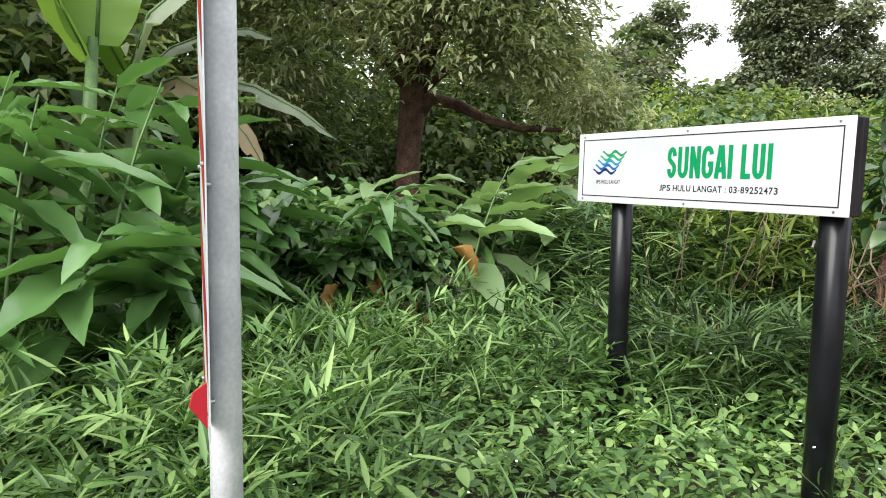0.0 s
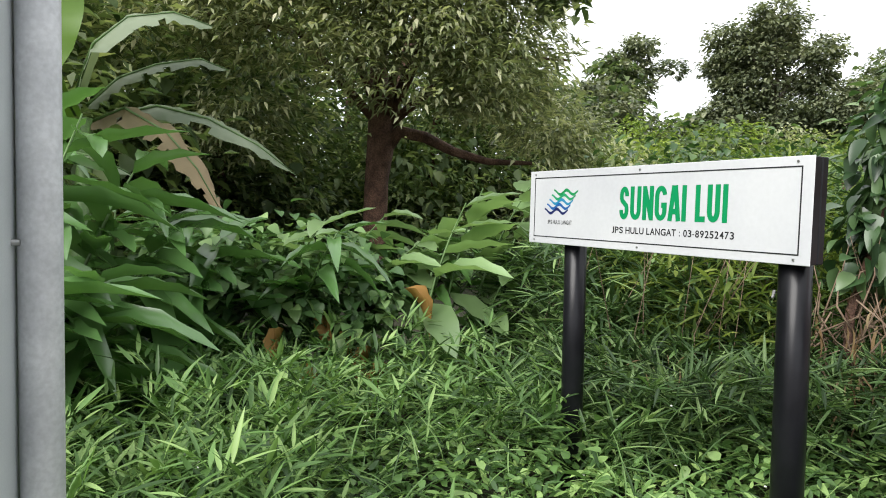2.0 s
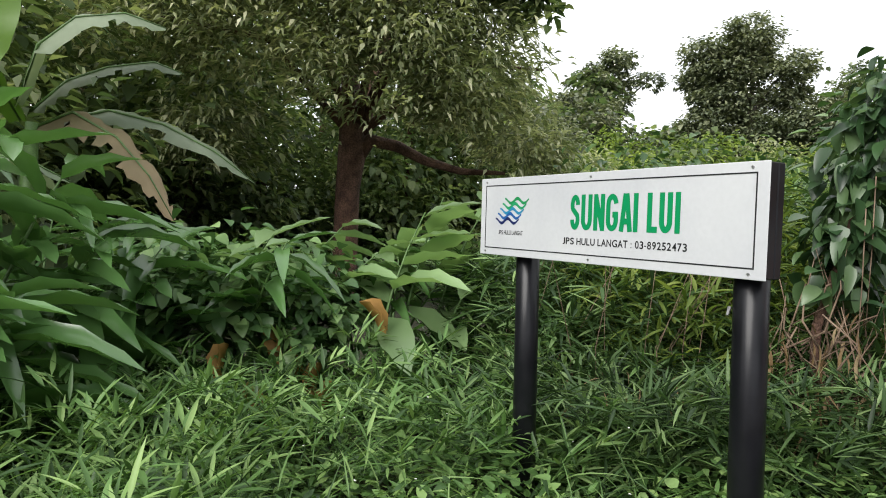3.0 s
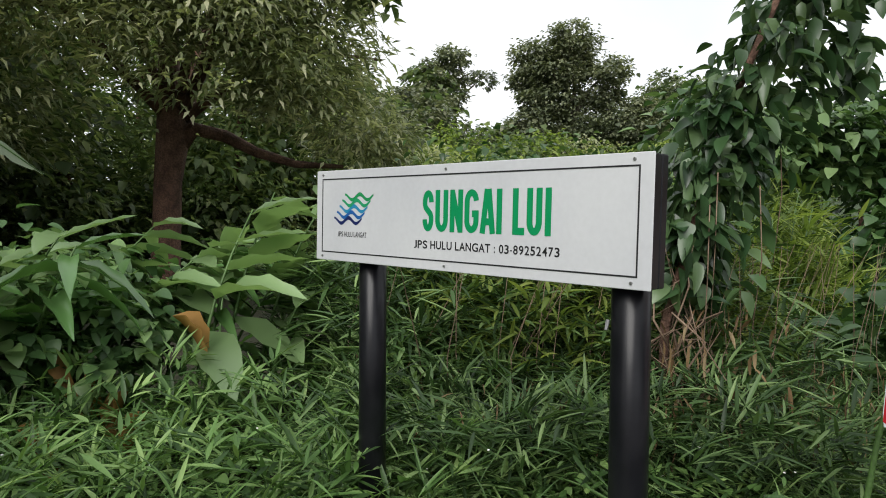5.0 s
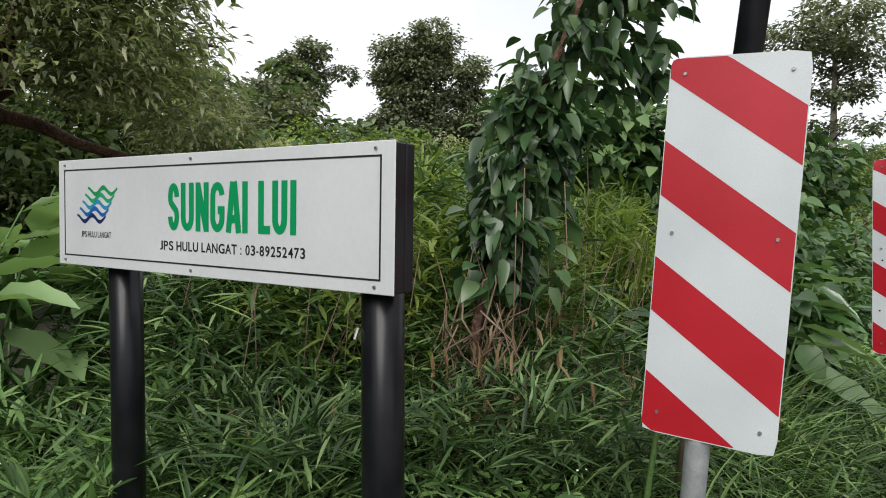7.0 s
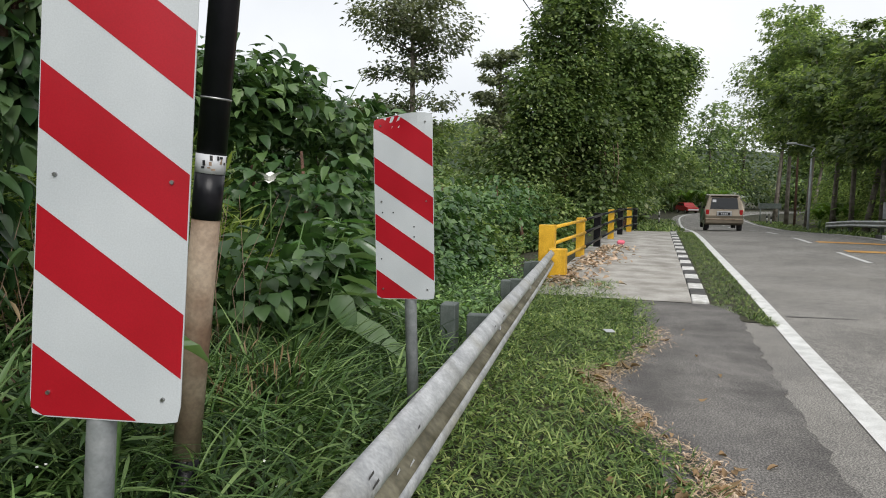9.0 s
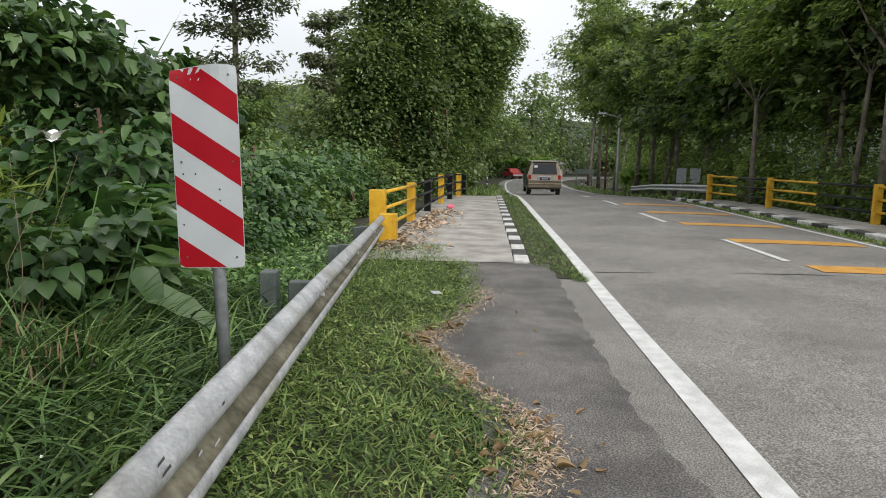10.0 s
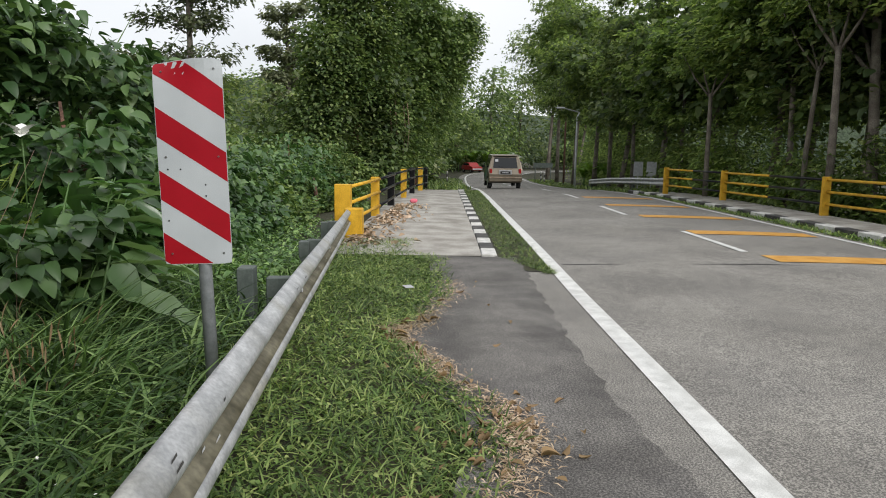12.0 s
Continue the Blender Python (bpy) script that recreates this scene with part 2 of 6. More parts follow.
def leaf_shape(stations=3, fold=0.25, droop=0.25, belly=0.8, wave=0.0):
    """One leaf of length 1 along y and half width 1 in x: points and faces."""
    ts = [i / (stations + 1) for i in range(1, stations + 1)]
    v, f = [(0, 0, 0)], []
    for i, t in enumerate(ts):
        w = math.sin(math.pi * t ** belly) ** 0.8
        z = -droop * t * t
        j = wave * (1 if i % 2 else -1)
        v += [(-w, t, z + fold * w * 0.3 + j), (0, t, z), (w, t, z + fold * w * 0.3 - j)]
    v.append((0, 1, -droop))
    f += [(0, 2, 1), (0, 3, 2)]
    for i in range(stations - 1):
        a = 1 + 3 * i
        f += [(a, a + 1, a + 4, a + 3), (a + 1, a + 2, a + 5, a + 4)]
    a, e = 1 + 3 * (stations - 1), len(v) - 1
    f += [(a, a + 1, e), (a + 1, a + 2, e)]
    return np.array(v, float), f


L_blade = leaf_shape(3, 0.05, 0.4, 0.55)
L_tuft = leaf_shape(4, 0.05, 0.6, 0.5)
L_leaf = leaf_shape(2, 0.5, 0.25, 0.8)
L_long = leaf_shape(3, 0.12, 0.3, 0.75)
L_heart = leaf_shape(5, 0.35, 0.3, 0.62)
L_small = (np.array([(0, 0, 0), (-1, 0.45, 0.08), (1, 0.45, 0.08), (0, 1, -0.15)], float), [(0, 2, 3, 1)])
L_lance = leaf_shape(3, 0.08, 0.12, 0.72)
L_ovate = leaf_shape(3, 0.3, 0.22, 0.58)
L_ginger = leaf_shape(6, 0.55, 0.4, 0.75, 0.02)


def leaves_mesh(name, shape, pos, yaw, pitch, roll, length, width):
    """Many leaves in one mesh. All but the shape are arrays of one number (or place) a leaf."""
    tv, tf = shape
    n, k = len(pos), len(tv)
    cy, sy, cp, sp, cr, sr = np.cos(yaw), np.sin(yaw), np.cos(pitch), np.sin(pitch), np.cos(roll), np.sin(roll)
    x = tv[None, :, 0] * width[:, None]
    y = tv[None, :, 1] * length[:, None]
    z = tv[None, :, 2] * length[:, None] * np.where(np.abs(tv[None, :, 0]) > 0, 1.0, 1.0)
    x, z = x * cr[:, None] + z * sr[:, None], -x * sr[:, None] + z * cr[:, None]
    y, z = y * cp[:, None] - z * sp[:, None], y * sp[:, None] + z * cp[:, None]
    x, y = x * cy[:, None] - y * sy[:, None], x * sy[:, None] + y * cy[:, None]
    v = np.stack([x, y, z], 2) + np.asarray(pos)[:, None, :]
    loops = np.concatenate([np.array(q) for q in tf])
    counts = np.array([len(q) for q in tf])
    starts = np.concatenate([[0], np.cumsum(counts)[:-1]])
    all_loops = (loops[None, :] + (np.arange(n) * k)[:, None]).ravel()
    all_starts = (starts[None, :] + (np.arange(n) * len(loops))[:, None]).ravel()
    me = bpy.data.meshes.new(name)
    me.vertices.add(n * k)
    me.vertices.foreach_set("co", v.ravel())
    me.loops.add(len(all_loops))
    me.loops.foreach_set("vertex_index", all_loops.astype(np.int32))
    me.polygons.add(len(all_starts))
    me.polygons.foreach_set("loop_start", all_starts.astype(np.int32))
    me.update(calc_edges=True)
    me.polygons.foreach_set("use_smooth", np.ones(len(all_starts), bool))
    return me


def leaf_cloud(name, shape, mat, pos, yaw, pitch, roll, length, width, parent=None, label=""):
    me = leaves_mesh(name, shape, pos, yaw, pitch, roll, length, width)
    me.materials.append(mat)
    ob = new(name, me)
    ob.parent = parent
    if label:
        ob["label"] = label
    return ob


def ease(a, b, x):
    t = np.clip((x - a) / (b - a), 0, 1)
    return t * t * (3 - 2 * t)


# ---- the lie of the land ----
def drop(x):
    """The road falls gently beyond the bridge."""
    return -np.interp(x, [26, 30, 35, 42, 51, 64, 80], [0, 0.07, 0.23, 0.55, 0.9, 1.2, 1.3])


def land(x, y):
    """Height of the ground."""
    x, y = np.asarray(x, float), np.asarray(y, float)
    z = drop(x) - 0.03
    verge = 0.47 * ease(1.45, 3.4, y) * (1 - ease(5.0, 12.0, x)) * ease(-30, -10, x)
    z = z + verge
    z = z - 0.3 * ease(4.5, 9.0, y) * (1 - ease(5, 10, x))
    bank = ease(4.2, 9.0, y - 0.06 * (x - 13)) * ease(4.5, 9.0, x) * (1 - ease(38, 60, x))
    z = z - 1.8 * bank
    far = ease(-8.6, -12.5, y) * ease(6, 12, x) * (1 - ease(30, 40, x))
    z = z - 1.6 * far
    return z


def axis(near, far, step, grow):
    a, d = [near], step
    while a[-1] < far:
        a.append(a[-1] + d)
        d *= grow
    return a


gx = sorted(set([-v for v in axis(4, 380, 1.0, 1.25)]) | set(np.arange(-3.5, 14.1, 0.35)) | set(axis(14.5, 420, 1.0, 1.12)))
gy = sorted(set([-v for v in axis(9, 380, 1.0, 1.25)]) | set(np.arange(-8.5, 9.1, 0.35)) | set(axis(9.5, 420, 1.0, 1.2)))
GX, GY = np.meshgrid(gx, gy)
GZ = land(GX, GY)
nx = len(gx)
faces = [(j * nx + i, j * nx + i + 1, (j + 1) * nx + i + 1, (j + 1) * nx + i) for j in range(len(gy) - 1) for i in range(nx - 1)]
ground = mesh_ob("ground", np.stack([GX, GY, GZ], 2).reshape(-1, 3), faces, M_soil, None, "", True)
tagged(ground, "dark damp soil under the roadside plants", "ground", kind="structure")

# ---- road: the left edge line is its guide ----
GUIDE = [(-60, -0.3), (-20, -0.1), (0, -0.06), (5, 0.0), (9, 0.09), (13, 0.14), (17, 0.22), (24, 0.36), (30, 0.45), (45, 0.58), (65, 0.62), (82, 0.3), (92, -1.0), (100, -3.6), (107, -8.0), (112, -14), (116, -24), (118, -40)]


def guide(s):
    """A point of the guide line and its left normal; s runs from 0 to 1 less than the number of points."""
    i = min(max(int(s), 0), len(GUIDE) - 2)
    t = s - i
    p = [Vector(GUIDE[min(max(i + k, 0), len(GUIDE) - 1)]) for k in (-1, 0, 1, 2)]
    q = 0.5 * (2 * p[1] + (p[2] - p[0]) * t + (2 * p[0] - 5 * p[1] + 4 * p[2] - p[3]) * t * t + (3 * p[1] - p[0] - 3 * p[2] + p[3]) * t ** 3)
    d = 0.5 * ((p[2] - p[0]) + 2 * (2 * p[0] - 5 * p[1] + 4 * p[2] - p[3]) * t + 3 * (3 * p[1] - p[0] - 3 * p[2] + p[3]) * t * t)
    d.normalize()
    return q, Vector((-d.y, d.x))


STATIONS = [guide(i / 10) for i in range(10 * (len(GUIDE) - 1) + 1)]


def guide_at(x):
    for (q, n), (q2, n2) in zip(STATIONS, STATIONS[1:]):
        if q.x <= x <= q2.x:
            t = (x - q.x) / max(q2.x - q.x, 1e-6)
            return q.lerp(q2, t), n.lerp(n2, t).normalized()
    return STATIONS[-1]


def road_z(x, off):
    """Height of the road's surface: a slight crown."""
    return float(drop(x)) + 0.05 * (1 - min(abs(off + 3.1) / 3.1, 1) ** 2)


def strip(name, offs, mat, lift, x0=-60, x1=400, parent=None, label="", fine=0.0):
    st = [s for s in STATIONS if x0 <= s[0].x <= x1]
    if fine:
        st = [guide_at(x0 + (x1 - x0) * i / max(1, round((x1 - x0) / fine))) for i in range(max(1, round((x1 - x0) / fine)) + 1)]
    v, f, k = [], [], len(offs)
    for q, n in st:
        for o in offs:
            p = q + n * o
            v.append((p.x, p.y, road_z(q.x, o) + lift))
    for i in range(len(st) - 1):
        for j in range(k - 1):
            f.append((i * k + j, (i + 1) * k + j, (i + 1) * k + j + 1, i * k + j + 1))
    return mesh_ob(name, v, [q[::-1] for q in f], mat, parent, label, True)


road = strip("road", [-6.6, -6.1, -4.5, -3.1, -1.5, 0.0, 0.72], M_asphalt, 0.0)
tagged(road, "worn grey asphalt road with painted lines", "road", kind="structure")


def edge_y(x):
    """Ragged edge between the grass and the asphalt."""
    return np.interp(x, [-6, 2.0, 4.0, 4.5, 5.0, 5.5, 5.9, 6.4, 7.0, 7.6, 8.9, 11.3, 12.0], [1.1, 1.15, 1.25, 1.2, 1.08, 1.2, 1.48, 1.72, 2.05, 1.8, 1.5, 1.6, 2.2])


v, f = [], []
xs = np.arange(-12, 11.59, 0.09)
for i, x in enumerate(xs):
    y0 = float(np.interp(x, [-12, 4.0, 4.7, 5.5, 7.3, 10.5, 11.6], [0.1, 0.2, 0.3, 0.41, 0.47, 0.5, 0.55])) + 0.018 * math.sin(x * 9.1) + 0.012 * math.sin(x * 23.7 + 1) + 0.01 * math.sin(x * 51)
    y1 = float(edge_y(x)) + 0.25
    for k in range(5):
        v.append((x, y0 + (y1 - y0) * k / 4, max(0.014, float(land(x, y0 + (y1 - y0) * k / 4)) * (0.0 if k < 4 else 1.0) + (0.014 if k < 4 else -0.02))))
f = [(i * 5 + k, (i + 1) * 5 + k, (i + 1) * 5 + k + 1, i * 5 + k + 1) for i in range(len(xs) - 1) for k in range(4)]
shoulder = mesh_ob("pavement", v, f, M_patch, None, "", True)
tagged(shoulder, "dark patched asphalt beside the road", "pavement", kind="structure")
tagged(strip("trim_edge_line_left", [-0.135, 0.045], M_roadwhite, 0.008, fine=0), "white painted road edge line", "road marking", kind="structure")
tagged(strip("trim_edge_line_right", [-6.24, -6.1], M_roadwhite, 0.008), "white painted road edge line", "road marking", kind="structure")
for x0 in (12.2, 18.55, 24.7, 31.0, 37.2, 43.5, 50.0, 56.0):
    tagged(strip("trim_lane_dash", [-3.42, -3.29] if x0 < 15 else [-3.22, -3.09], M_roadwhite, 0.008, x0, x0 + 2.8, fine=0.7), "white painted centre dash on the asphalt", "road marking", kind="structure")
for x0 in (11.22, 14.55, 17.95, 21.5, 25.0):
    tagged(strip("trim_speed_bar", [-5.9, -5.0, -4.2, -3.45], M_roadyellow, 0.008, x0, x0 + 0.62, fine=0.31), "faded yellow speed bar across one lane", "road marking", kind="structure")

# ---- the river name board ----
U = Vector((0.302, -0.9533, 0))
# local frame: x along the board, y away from the reader, z up
SIGN = Matrix.Translation((1.5385, 3.4225, 1.695)) @ Matrix.Rotation(math.atan2(U.y, U.x), 4, "Z") @ Matrix.Rotation(radians(0.95), 4, "Y")
board = empty("name_board", SIGN, "white name board with green lettering on two black posts", "sign")
box("panel", (1.341, 0.004, 0.323), (0, 0.002, 0), M_white, board, 0.0015, "white printed sheet")
box("backing_box", (1.335, 0.036, 0.318), (0, 0.023, 0), M_blackpaint, board, 0.003, "black edge frame")
box("rear_box", (1.335, 0.03, 0.318), (0, 0.058, 0), M_blackpaint, board, 0.003, "black edge frame")
for z0, h0, w0, x0 in ((0.1305, 0.004, 1.271, 0), (-0.1305, 0.004, 1.271, 0)):
    box("border_line", (w0, 0.0012, h0), (x0, -0.0006, z0), M_ink, board, 0)
for x0 in (-0.6335, 0.6335):
    box("border_line", (0.004, 0.0012, 0.257), (x0, -0.0006, 0), M_ink, board, 0)
for x0 in (-0.63, 0.0, 0.62):
    for z0 in (-0.146, 0.146):
        v, f = tube_data([(x0, 0, z0), (x0, -0.004, z0)], [0.0045, 0.0035], 8)
        mesh_ob("bolt", v, f, M_steel, board)


def lettering(name, text, x0, x1, z0, z1, mat, parent, bold=0.0, y=-0.0008):
    """Words fitted into a box of the board's face."""
    cu = bpy.data.curves.new(name, "FONT")
    cu.body, cu.offset, cu.fill_mode = text, bold, "FRONT"
    tmp = new(name, cu)
    dg = bpy.context.evaluated_depsgraph_get()
    me = bpy.data.meshes.new_from_object(tmp.evaluated_get(dg))
    bpy.data.objects.remove(tmp)
    co = np.zeros(len(me.vertices) * 3)
    me.vertices.foreach_get("co", co)
    co = co.reshape(-1, 3)
    lo, hi = co.min(0), co.max(0)
    out = np.zeros_like(co)
    out[:, 0] = x0 + (co[:, 0] - lo[0]) / (hi[0] - lo[0]) * (x1 - x0)
    out[:, 2] = z0 + (co[:, 1] - lo[1]) / (hi[1] - lo[1]) * (z1 - z0)
    out[:, 1] = y
    me.vertices.foreach_set("co", out.ravel())
    me.update()
    me.materials.clear()
    me.materials.append(mat)
    ob = new(name, me)
    ob.parent = parent
    return ob


def ribbon(path, half, y):
    """A flat stroke of even width along a line of (x, z) points."""
    v, f = [], []
    for i, (x, z) in enumerate(path):
        a, b = path[max(i - 1, 0)], path[min(i + 1, len(path) - 1)]
        d = Vector((b[0] - a[0], b[1] - a[1])).normalized()
        v += [(x - d.y * half, y, z + d.x * half), (x + d.y * half, y, z - d.x * half)]
        if i:
            k = 2 * i
            f.append((k - 2, k - 1, k + 1, k))
    return v, f


def bend(cx, cz, rx, rz, a0, a1, n=14):
    return [(cx + rx * math.cos(radians(a0 + (a1 - a0) * i / n)), cz + rz * math.sin(radians(a0 + (a1 - a0) * i / n))) for i in range(n + 1)]


def block_letter(c, x0, x1, z0, z1, h=0.0098):
    """The strokes of a heavy condensed capital in a box."""
    cx, rx, rz, l, r = (x0 + x1) / 2, (x1 - x0) / 2 - h, 0.027, x0 + h, x1 - h
    t, b = z1 - h, z0 + h
    if c == "U":
        return [[(l, z1)] + bend(cx, b + rz, rx, rz, 180, 360) + [(r, z1)]]
    if c == "N":
        return [[(l, z0), (l, z1)], [(r, z0), (r, z1)], [(l, z1 - 0.004), (r, z0 + 0.004)]]
    if c == "A":
        return [[(l - 0.001, z0), (cx - 0.003, z1)], [(r + 0.001, z0), (cx + 0.003, z1)], [(x0 + 0.014, z0 + 0.034), (x1 - 0.014, z0 + 0.034)]]
    if c == "I":
        return [[(cx, z0), (cx, z1)]]
    if c == "L":
        return [[(l, z0), (l, z1)], [(l, b), (x1, b)]]
    if c == "G":
        return [bend(cx, t - rz, rx, rz, 8, 180) + bend(cx, b + rz, rx, rz, 180, 360) + [(r, z0 + 0.06)], [(cx + 0.002, z0 + 0.056), (x1, z0 + 0.056)]]
    return [bend(cx, t - rz, rx, rz, 0, 215) + bend(cx, b + rz, rx, rz, 35, -180)]


ADVANCE = {"J": 0.5, "P": 0.667, "S": 0.667, " ": 0.278, "H": 0.722, "U": 0.722, "L": 0.556, "A": 0.667, "N": 0.722, "G": 0.778, "T": 0.611, ":": 0.278, "-": 0.333}


def text_line(name, text, x0, x1, z0, z1, mat, bold):
    """A line of capitals and figures, each glyph set to its own advance."""
    adv = [ADVANCE.get(c, 0.556) for c in text]
    k, x, v, f = (x1 - x0) / sum(adv), x0, [], []
    for i, (c, a) in enumerate(zip(text, adv)):
        if c != " ":
            pad = {"A": 0.0, "T": 0.02, ":": 0.09}.get(c, 0.055)
            low, high = {":": (0.0, 0.72), "-": (0.32, 0.45)}.get(c, (0.0, 1.0))
            g = lettering(name, c, x + k * pad, x + k * (a - pad), z0 + (z1 - z0) * low, z0 + (z1 - z0) * high, mat, None, bold)
            f += [tuple(q + len(v) for q in poly.vertices) for poly in g.data.polygons]
            v += [tuple(q.co) for q in g.data.vertices]
            bpy.data.objects.remove(g)
        x += k * a
    return mesh_ob(name, v, f, mat, board)


v, f = [], []
for c, x0, x1 in (("S", -0.0985, -0.0505), ("U", -0.0425, 0.0115), ("N", 0.0195, 0.0725), ("G", 0.079, 0.1345), ("A", 0.1405, 0.1965), ("I", 0.2005, 0.2215), ("L", 0.2585, 0.3), ("U", 0.307, 0.3575), ("I", 0.3665, 0.3875)):
    for i, path in enumerate(block_letter(c, x0, x1, -0.043, 0.0835)):
        rv, rf = ribbon(path, 0.0098, -0.0008 - 0.0002 * i)
        f += [tuple(q + len(v) for q in face) for face in rf]
        v += rv
mesh_ob("green_lettering", v, f, M_green, board, "heavy green capitals")
text_line("black_lettering", "JPS HULU LANGAT : 03-89252473", -0.138, 0.418, -0.0965, -0.0715, M_ink, 0.018)
text_line("small_lettering", "JPS HULU LANGAT", -0.539, -0.375, -0.0735, -0.0555, M_ink, 0.012)
for i, c in enumerate(((0.01, 0.22, 0.07), (0.015, 0.26, 0.11), (0.02, 0.2, 0.36), (0.012, 0.09, 0.3), (0.008, 0.015, 0.09))):
    path = [(-0.499 - 0.0155 * i + 0.158 * k / 32, 0.0655 - 0.0205 * i + 0.0095 * math.cos(k / 32 * 3.75 * math.pi)) for k in range(33)]
    v, f = [], []
    for k, (x, z) in enumerate(path):
        hw = 0.0068 * (0.25 + 0.75 * math.sin(math.pi * (0.05 + 0.9 * k / 32)) ** 0.6)
        v += [(x, -0.0008, z - hw), (x, -0.0008, z + hw)]
    f = [(2 * k, 2 * k + 2, 2 * k + 3, 2 * k + 1) for k in range(32)]
    mesh_ob("wave_mark", v, f, plain("wave_film", c, 0.4), board, "coloured wave stripe")
for s in (-0.445, 0.572):
    p = SIGN @ Vector((s, 0.085, 0))
    gz = float(land(p.x, p.y))
    pts = [SIGN.inverted() @ Vector((p.x, p.y, z)) for z in (gz - 0.1, 1.1, 1.8)]
    tube("post", pts, [0.049] * 3, M_blackpaint, board, 24, "black painted steel tube post")
v, f = tube_data([(0.532, 0.05, -0.25), (0.538, 0.032, -0.272)], [0.006, 0.004], 8)
mesh_ob("chipped_paint", v, f, M_steel, board)


# ---- striped hazard markers ----
def marker(name, w, h, label, group="", curl=0.0, seed=1):
    """Plate in the xz plane, facing -y, its lower left corner at the origin; red bands that fall to the right."""
    root = empty(name, None, label, "hazard marker", group)

    def bow(x, z):
        k = max(0.0, (z - 0.86 * h) / (0.14 * h))
        side = math.sin(2 * math.pi * (x / w) + 0.6)
        return 0.012 * curl * k * k * side, curl * k * (0.012 * (x / w) - 0.004 + 0.008 * math.sin(math.pi * x / w * 1.3 - 1.2))

    n, m, r = 8, 24, 0.018
    front, faces_ = [], []
    for j in range(m + 1):
        for i in range(n + 1):
            x, z = w * i / n, h * j / m
            for cx, cz in ((r, r), (w - r, r), (r, h - r), (w - r, h - r)):
                if abs(x - cx) > 0 and (x - cx) * (cx - w / 2) > 0 and (z - cz) * (cz - h / 2) > 0:
                    d = math.hypot(x - cx, z - cz)
                    if d > r:
                        x, z = cx + (x - cx) * r / d, cz + (z - cz) * r / d
            dy, dz = bow(x, z)
            front.append((x, dy, z + dz))
    k = n + 1
    for j in range(m):
        for i in range(n):
            faces_.append((j * k + i, j * k + i + 1, (j + 1) * k + i + 1, (j + 1) * k + i))
    plate = mesh_ob("plate", front, faces_, M_reflwhite, root, "white reflective aluminium sheet")
    sol = plate.modifiers.new("sheet", "SOLIDIFY")
    sol.thickness, sol.offset = 0.003, -1
    for b in range(4):
        top, bot = 0.217 + 0.309 * (b - 1), 0.217 + 0.309 * (b - 1) + 0.145
        v, f = [], []
        cols = 24
        for c in range(cols + 1):
            x = 0.002 + (w - 0.004) * c / cols
            a = max(top + 0.225 * c / cols, 0.003)
            e = min(bot + 0.225 * c / cols, 0.997)
            rows = 6
            for q in range(rows + 1):
                z = h * (1 - (a + (max(e, a) - a) * q / rows))
                xx = x
                for cx, cz in ((r, r), (w - r, r), (r, h - r), (w - r, h - r)):
                    if (xx - cx) * (cx - w / 2) > 0 and (z - cz) * (cz - h / 2) > 0:
                        d = math.hypot(xx - cx, z - cz)
                        if d > r - 0.002:
                            xx, z = cx + (xx - cx) * (r - 0.002) / d, cz + (z - cz) * (r - 0.002) / d
                dy, dz = bow(xx, z)
                v.append((xx, dy - 0.0007, z + dz))
        rows1 = 7
        for c in range(cols):
            if bot + 0.225 * c / cols <= 0 or top + 0.225 * (c + 1) / cols >= 1:
                continue
            for q in range(rows1 - 1):
                a = c * rows1 + q
                f.append((a, a + 1, a + rows1 + 1, a + rows1))
        mesh_ob("red_band", v, f, M_reflred, root, "red reflective stripe", True)
    for x in (0.036, w - 0.036):
        for z in (0.05, 0.485, h - 0.04):
            dy, dz = bow(x, z)
            v, f = tube_data([(x, dy + 0.002, z + dz), (x, dy - 0.005, z + dz)], [0.005, 0.004], 10)
            mesh_ob("bolt", v, f, M_steel, root)
    return root


# marker beside the board
a_bl, a_br, a_tl = Vector((2.352, 2.609, 1.172)), Vector((2.452, 2.326, 1.158)), Vector((2.39, 2.562, 2.070))
ex = (a_br - a_bl).normalized()
ez = (a_tl - a_bl)
ez = (ez - ez.dot(ex) * ex).normalized()
ey = ez.cross(ex)
A = Matrix.Translation(a_bl) @ Matrix((ex, ey, ez)).transposed().to_4x4() @ Matrix.Rotation(radians(0.9), 4, "Y")
mk = marker("hazard_marker", 0.3, 0.9, "red and white striped hazard plate on a galvanised post", "hazard markers")
mk.matrix_world = A
pa = Vector((0.13, 0.03, 0.86))
tube("post", [pa, pa * 1.0 - Vector((0, 0, 1.0)), pa - Vector((0.01, 0, 1.76))], [0.029] * 3, M_greygalv, mk, 20, "galvanised steel pipe")
for z in (0.1, 0.78):
    box("clamp", (0.09, 0.05, 0.03), (0.13, 0.028, z), M_galv, mk, 0.004)

